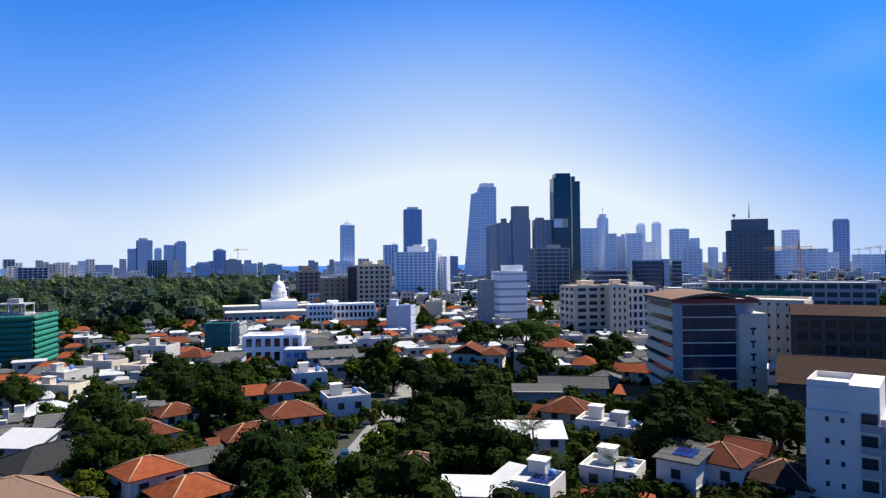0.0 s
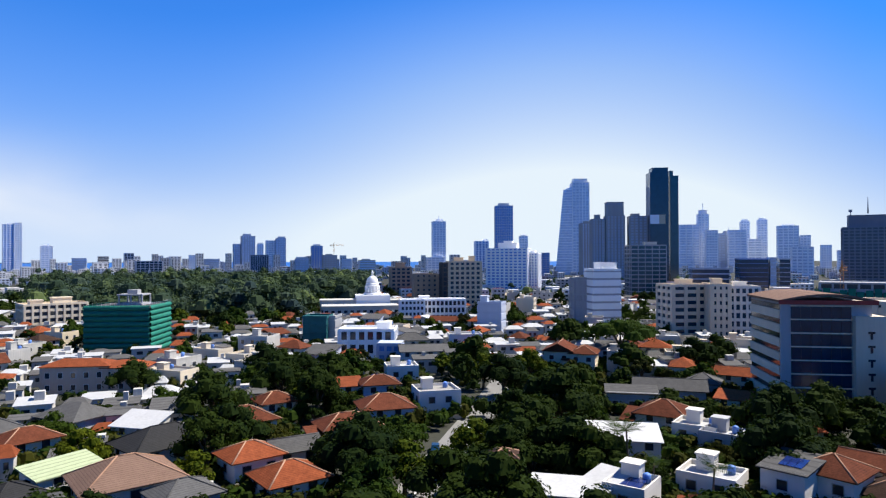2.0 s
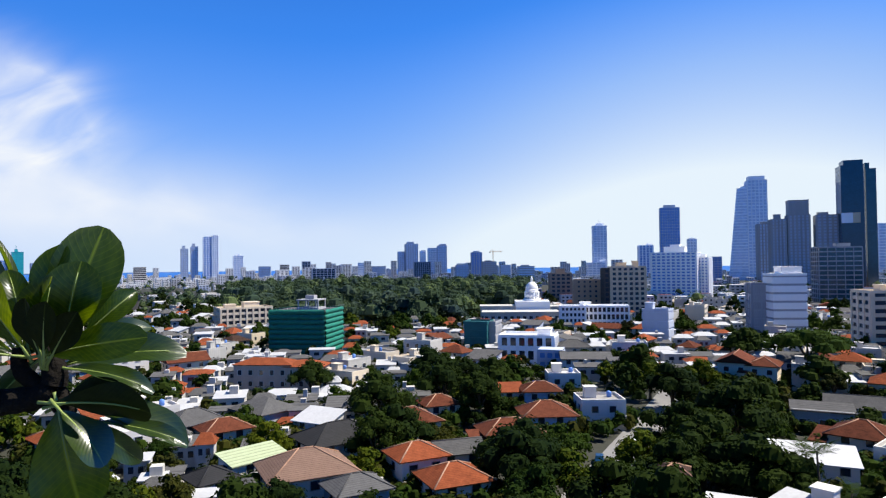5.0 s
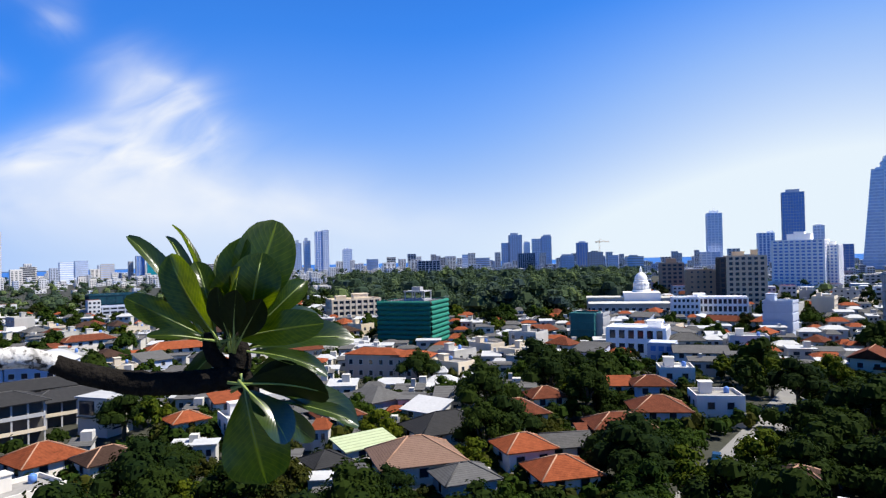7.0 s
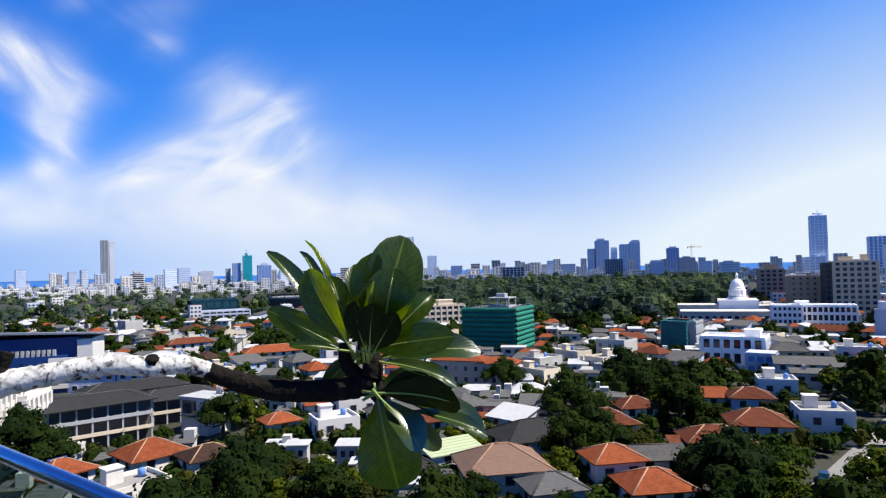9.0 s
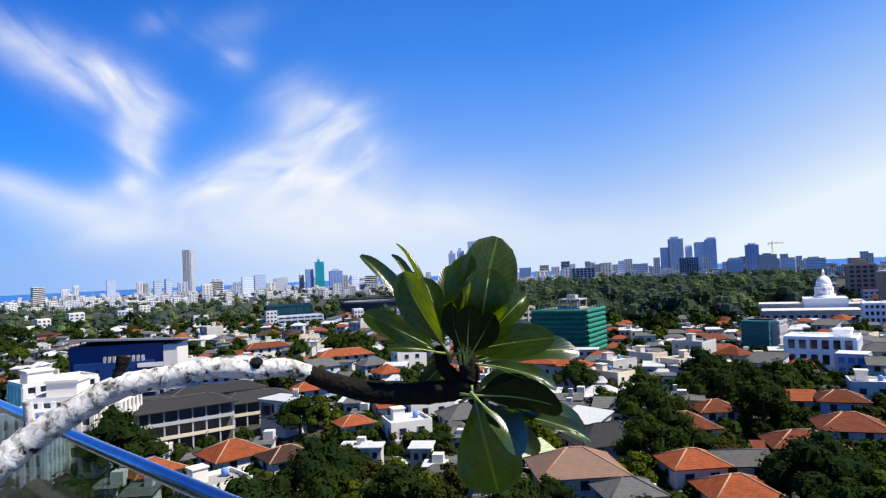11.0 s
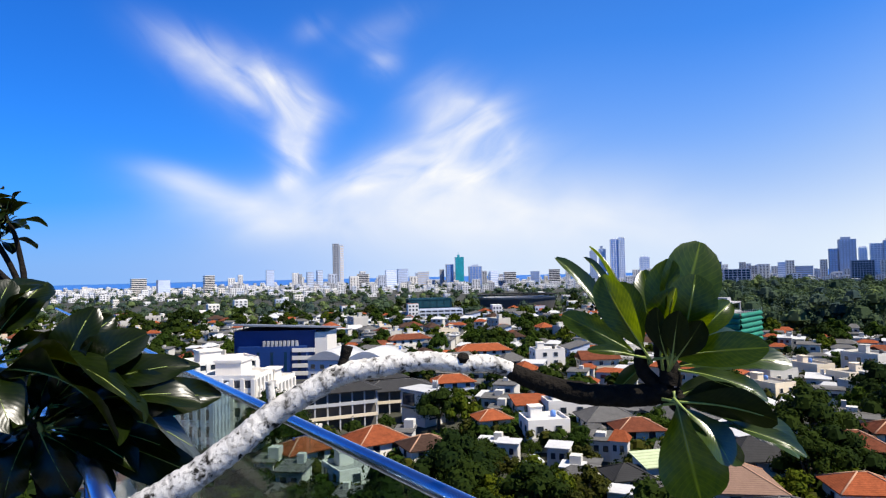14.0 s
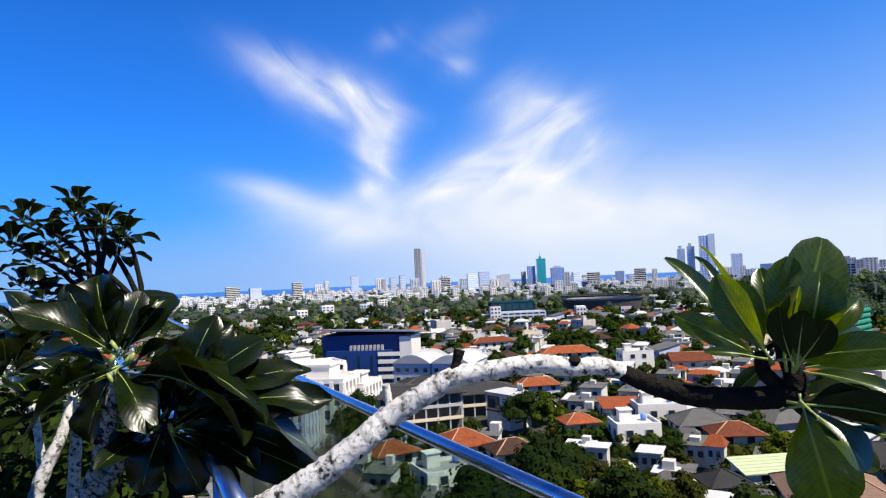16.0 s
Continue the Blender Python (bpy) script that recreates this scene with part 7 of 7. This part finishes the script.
def bed(u, v, d):
    """A place over the planting bed, fitted to the camera's view: d metres from the camera, u to the right of and v
    above its line of sight for each metre.
    """
    return BED_VIEW @ Vector((u * d, v * d, -d))


def stub(parent, at, way, size):
    """The short pale stalk that a shed leaf leaves behind."""
    bm = bmesh.new()
    tube(bm, [at, at + way * size * 0.6, at + way * size], [0.006, 0.007, 0.004], 7)
    part("leaf_stub", bm, stalk, parent)


bush = thing("frangipani", "dark glossy frangipani with spotted grey stems in a planting bed", "plant", pose(0, 0, 0))
bark_limb("stem", bush, [bed(-0.622, -0.583, 1.80), bed(-0.583, -0.420, 1.82), bed(-0.545, -0.334, 1.84), bed(-0.531, -0.274, 1.85), bed(-0.522, -0.223, 1.85), bed(-0.517, -0.180, 1.85)], [0.04, 0.034, 0.028, 0.025, 0.022, 0.016], stembark, 11, 0.07)
bark_limb("stem", bush, [bed(-0.583, -0.420, 1.82), bed(-0.502, -0.308, 1.86), bed(-0.459, -0.283, 1.86), bed(-0.440, -0.259, 1.85)], [0.026, 0.02, 0.017, 0.014], stembark, 12, 0.07)
bark_limb("stem", bush, [bed(-0.665, -0.480, 2.10), bed(-0.643, -0.377, 2.10), bed(-0.620, -0.317, 2.12), bed(-0.601, -0.278, 2.14), bed(-0.581, -0.218, 2.18)], [0.03, 0.024, 0.021, 0.018, 0.013], palebark, 13, 0.07)
bark_limb("stem", bush, [bed(-0.588, -0.480, 2.20), bed(-0.581, -0.351, 2.20), bed(-0.577, -0.257, 2.20), bed(-0.582, -0.210, 2.22)], [0.024, 0.02, 0.017, 0.012], palebark, 14, 0.07)
bark_limb("stem", bush, [bed(-0.622, -0.394, 2.30), bed(-0.635, -0.283, 2.30), bed(-0.649, -0.223, 2.30), bed(-0.682, -0.180, 2.30)], [0.018, 0.014, 0.013, 0.012], palebark, 15, 0.07)
bark_limb("stem", bush, [bed(-0.416, -0.480, 1.85), bed(-0.424, -0.377, 1.85), bed(-0.436, -0.308, 1.85), bed(-0.443, -0.259, 1.85)], [0.02, 0.018, 0.016, 0.012], darkbark, 16, 0.07)
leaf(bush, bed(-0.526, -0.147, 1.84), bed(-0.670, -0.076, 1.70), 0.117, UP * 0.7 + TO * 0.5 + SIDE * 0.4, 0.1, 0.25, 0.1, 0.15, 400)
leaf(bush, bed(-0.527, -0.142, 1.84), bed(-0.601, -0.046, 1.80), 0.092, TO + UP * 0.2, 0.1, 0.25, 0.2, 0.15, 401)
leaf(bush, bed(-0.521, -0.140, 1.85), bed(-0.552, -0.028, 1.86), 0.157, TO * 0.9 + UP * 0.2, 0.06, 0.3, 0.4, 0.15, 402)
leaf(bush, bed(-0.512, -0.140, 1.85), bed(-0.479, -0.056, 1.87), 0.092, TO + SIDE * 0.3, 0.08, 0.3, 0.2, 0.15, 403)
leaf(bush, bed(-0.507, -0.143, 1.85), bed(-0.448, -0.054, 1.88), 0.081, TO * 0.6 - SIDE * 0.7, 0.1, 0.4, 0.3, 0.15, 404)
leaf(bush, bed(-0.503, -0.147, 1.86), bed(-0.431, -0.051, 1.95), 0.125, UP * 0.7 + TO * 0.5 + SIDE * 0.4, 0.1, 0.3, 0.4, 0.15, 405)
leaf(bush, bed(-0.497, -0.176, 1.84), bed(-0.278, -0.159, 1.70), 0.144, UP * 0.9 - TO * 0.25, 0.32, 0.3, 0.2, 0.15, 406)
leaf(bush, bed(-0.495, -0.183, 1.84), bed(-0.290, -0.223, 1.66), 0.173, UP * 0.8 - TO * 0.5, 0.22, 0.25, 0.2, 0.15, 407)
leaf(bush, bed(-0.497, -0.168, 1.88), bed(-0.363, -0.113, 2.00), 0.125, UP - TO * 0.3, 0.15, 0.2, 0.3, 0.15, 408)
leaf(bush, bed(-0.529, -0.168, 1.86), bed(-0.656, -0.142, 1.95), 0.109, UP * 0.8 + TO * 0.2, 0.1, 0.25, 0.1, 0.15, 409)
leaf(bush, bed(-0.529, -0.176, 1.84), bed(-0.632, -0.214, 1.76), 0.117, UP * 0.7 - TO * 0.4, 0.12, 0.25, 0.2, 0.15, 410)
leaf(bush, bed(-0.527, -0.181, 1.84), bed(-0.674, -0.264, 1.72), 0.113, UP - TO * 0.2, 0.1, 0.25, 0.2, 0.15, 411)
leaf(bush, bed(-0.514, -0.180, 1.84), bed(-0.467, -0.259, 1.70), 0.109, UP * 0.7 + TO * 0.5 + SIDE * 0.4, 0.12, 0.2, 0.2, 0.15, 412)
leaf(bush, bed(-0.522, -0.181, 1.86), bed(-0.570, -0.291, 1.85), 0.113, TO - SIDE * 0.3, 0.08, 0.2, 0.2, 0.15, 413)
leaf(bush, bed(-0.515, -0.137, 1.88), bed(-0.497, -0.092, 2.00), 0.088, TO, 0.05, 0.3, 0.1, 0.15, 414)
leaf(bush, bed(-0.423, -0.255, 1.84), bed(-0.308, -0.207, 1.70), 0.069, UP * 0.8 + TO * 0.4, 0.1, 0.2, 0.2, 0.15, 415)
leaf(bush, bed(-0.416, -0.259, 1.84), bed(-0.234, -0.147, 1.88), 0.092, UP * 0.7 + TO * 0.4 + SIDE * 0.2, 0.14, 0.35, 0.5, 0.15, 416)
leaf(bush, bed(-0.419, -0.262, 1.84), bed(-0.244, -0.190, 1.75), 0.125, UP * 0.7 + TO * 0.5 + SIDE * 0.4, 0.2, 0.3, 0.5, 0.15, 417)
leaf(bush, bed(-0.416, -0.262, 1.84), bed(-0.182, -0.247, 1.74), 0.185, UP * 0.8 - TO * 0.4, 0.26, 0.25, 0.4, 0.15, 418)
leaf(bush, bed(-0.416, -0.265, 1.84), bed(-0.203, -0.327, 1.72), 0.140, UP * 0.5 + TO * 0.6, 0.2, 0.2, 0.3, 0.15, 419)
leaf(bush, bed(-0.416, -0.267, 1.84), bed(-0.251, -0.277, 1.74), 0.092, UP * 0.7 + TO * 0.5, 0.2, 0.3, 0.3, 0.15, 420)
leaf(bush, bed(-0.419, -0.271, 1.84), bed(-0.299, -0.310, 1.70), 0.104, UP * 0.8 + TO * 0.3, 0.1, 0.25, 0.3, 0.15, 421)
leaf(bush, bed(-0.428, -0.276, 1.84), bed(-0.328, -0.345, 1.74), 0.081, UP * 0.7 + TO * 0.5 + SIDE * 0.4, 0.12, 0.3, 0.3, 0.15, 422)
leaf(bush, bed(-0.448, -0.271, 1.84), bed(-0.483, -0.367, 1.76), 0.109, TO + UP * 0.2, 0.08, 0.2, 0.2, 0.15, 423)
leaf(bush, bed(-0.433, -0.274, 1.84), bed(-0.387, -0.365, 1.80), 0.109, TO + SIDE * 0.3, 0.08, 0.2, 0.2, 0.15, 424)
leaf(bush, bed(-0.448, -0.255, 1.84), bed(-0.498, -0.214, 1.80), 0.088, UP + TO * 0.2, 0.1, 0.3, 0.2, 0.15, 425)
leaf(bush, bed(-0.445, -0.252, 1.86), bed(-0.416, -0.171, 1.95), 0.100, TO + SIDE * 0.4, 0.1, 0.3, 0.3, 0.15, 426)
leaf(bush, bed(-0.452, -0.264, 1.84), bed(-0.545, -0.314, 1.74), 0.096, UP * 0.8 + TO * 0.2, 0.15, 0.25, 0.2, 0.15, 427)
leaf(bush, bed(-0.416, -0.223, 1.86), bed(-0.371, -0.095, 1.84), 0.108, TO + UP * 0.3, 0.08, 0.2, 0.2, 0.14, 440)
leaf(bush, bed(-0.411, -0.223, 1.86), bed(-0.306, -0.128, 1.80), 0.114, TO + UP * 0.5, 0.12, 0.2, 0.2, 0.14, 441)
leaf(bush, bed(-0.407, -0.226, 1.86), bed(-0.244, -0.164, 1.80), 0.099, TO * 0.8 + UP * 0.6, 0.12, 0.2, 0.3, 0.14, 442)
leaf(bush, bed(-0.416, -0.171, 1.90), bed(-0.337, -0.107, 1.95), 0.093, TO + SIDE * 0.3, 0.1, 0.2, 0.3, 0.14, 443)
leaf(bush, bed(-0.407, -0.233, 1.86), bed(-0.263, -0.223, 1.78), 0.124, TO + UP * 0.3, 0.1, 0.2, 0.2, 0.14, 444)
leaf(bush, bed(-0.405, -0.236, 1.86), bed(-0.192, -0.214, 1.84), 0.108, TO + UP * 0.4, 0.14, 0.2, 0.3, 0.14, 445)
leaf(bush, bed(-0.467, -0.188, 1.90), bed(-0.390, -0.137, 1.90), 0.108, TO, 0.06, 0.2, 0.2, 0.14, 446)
stub(bush, bed(-0.515, -0.147, 1.83), UP * 0.8 + SIDE * -0.5, 0.035)
stub(bush, bed(-0.527, -0.169, 1.83), UP * 0.8 + SIDE * 0.4, 0.035)
stub(bush, bed(-0.505, -0.169, 1.83), UP * 0.8 + SIDE * 0.6, 0.035)
stub(bush, bed(-0.512, -0.193, 1.83), UP * 0.8 + SIDE * -0.3, 0.035)
stub(bush, bed(-0.521, -0.197, 1.83), UP * 0.8 + SIDE * -0.5, 0.035)
stub(bush, bed(-0.497, -0.166, 1.83), UP * 0.8 + SIDE * 0.4, 0.035)
stub(bush, bed(-0.448, -0.252, 1.83), UP * 0.8 + SIDE * 0.6, 0.035)
stub(bush, bed(-0.430, -0.272, 1.83), UP * 0.8 + SIDE * -0.3, 0.035)
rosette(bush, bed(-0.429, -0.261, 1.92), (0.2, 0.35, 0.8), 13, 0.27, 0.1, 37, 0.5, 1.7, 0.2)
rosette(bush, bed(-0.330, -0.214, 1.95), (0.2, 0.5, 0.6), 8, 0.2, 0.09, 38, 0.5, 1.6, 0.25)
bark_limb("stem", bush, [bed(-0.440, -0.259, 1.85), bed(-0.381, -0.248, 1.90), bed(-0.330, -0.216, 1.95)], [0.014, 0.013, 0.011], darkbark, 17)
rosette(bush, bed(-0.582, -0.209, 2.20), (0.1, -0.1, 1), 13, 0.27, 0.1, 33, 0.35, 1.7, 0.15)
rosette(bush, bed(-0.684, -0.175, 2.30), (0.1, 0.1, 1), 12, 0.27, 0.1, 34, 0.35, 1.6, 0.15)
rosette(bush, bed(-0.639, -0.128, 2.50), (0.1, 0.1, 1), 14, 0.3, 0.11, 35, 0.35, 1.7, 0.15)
back = thing("frangipani_tree", "tall frangipani with small dark leaf tufts against the sky", "plant", pose(0, 0, 0))
bark_limb("trunk", back, [bed(-0.579, -0.394, 3.80), bed(-0.583, -0.274, 3.80), bed(-0.575, -0.171, 3.80), bed(-0.562, -0.102, 3.80)], [0.06, 0.05, 0.04, 0.03], stembark, 21, 0.07)
for k, (u, v) in enumerate(((-0.653, 0.059), (-0.610, 0.020), (-0.577, 0.059), (-0.572, 0.078), (-0.531, 0.054), (-0.545, 0.028), (-0.502, 0.037), (-0.507, 0.011), (-0.639, -0.004), (-0.656, -0.042), (-0.584, -0.025), (-0.622, -0.059), (-0.672, 0.018))):
    fork, tip = bed(-0.553, -0.085, 3.80) if k % 3 else bed(-0.480, -0.085, 3.80), bed(u, v, 3.8 + 0.05 * (k % 4))
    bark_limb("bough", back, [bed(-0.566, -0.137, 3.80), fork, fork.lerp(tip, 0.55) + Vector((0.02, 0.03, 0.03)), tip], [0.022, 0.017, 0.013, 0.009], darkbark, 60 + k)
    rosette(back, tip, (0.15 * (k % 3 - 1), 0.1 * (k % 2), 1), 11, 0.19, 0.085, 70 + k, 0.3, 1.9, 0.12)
rs = random.Random(3)
for k in range(26):
    x, y = rs.uniform(-7.0, -1.75), rs.uniform(-0.9, 0.25)
    sh = thing("shrub", "low dark green shrub filling the planting bed", "shrub", pose(x, y, DECK + 0.44), "shrubs in the bed")
    lobes = [(rs.uniform(-0.16, 0.16), rs.uniform(-0.16, 0.16), rs.uniform(0.15, 0.55), rs.uniform(0.13, 0.2), 1.0) for j in range(5)]
    V, F = leaf_cards(lobes, 260, 0.06, rs)
    me = bpy.data.meshes.new("foliage")
    me.from_pydata(V, [], F)
    me.materials.append(leaf_dark if k % 3 else leaf_mid)
    part("foliage", me, None, sh)
    bm = bmesh.new()
    for j in range(4):
        a = j * 1.6
        tube(bm, [(0, 0, 0), (0.06 * math.cos(a), 0.06 * math.sin(a), 0.2), (0.14 * math.cos(a), 0.14 * math.sin(a), 0.45)], [0.012, 0.01, 0.004], 5)
    part("stems", bm, bark, sh)
bm = bmesh.new()
box(bm, -7.5, -1.5, -1.2, 0.42, DECK, DECK + 0.42)
tagged(part("planter", bm, darkwall), "dark low planting bed on the terrace", "planter")
bm = bmesh.new()
box(bm, -7.4, -1.6, -1.1, 0.32, DECK + 0.42, DECK + 0.46)
tagged(part("planter_soil", bm, earth), "dark soil in the planting bed", "soil", kind="structure")
for label, az0, az1, d0, d1 in (("turquoise swimming pool below the terrace", -80.0, -77.3, 152, 214), ("second turquoise pool further off below", -97.0, -94.4, 206, 246)):
    bm = bmesh.new()
    P = [polar(az0, d0), polar(az1, d0), polar(az1, d1), polar(az0, d1)]
    faces(bm, [(x, y, z) for z in (0, 0.4) for x, y in P], BOX)
    tagged(part("swimming_pool", bm, poolwater), label, "pool", kind="structure")
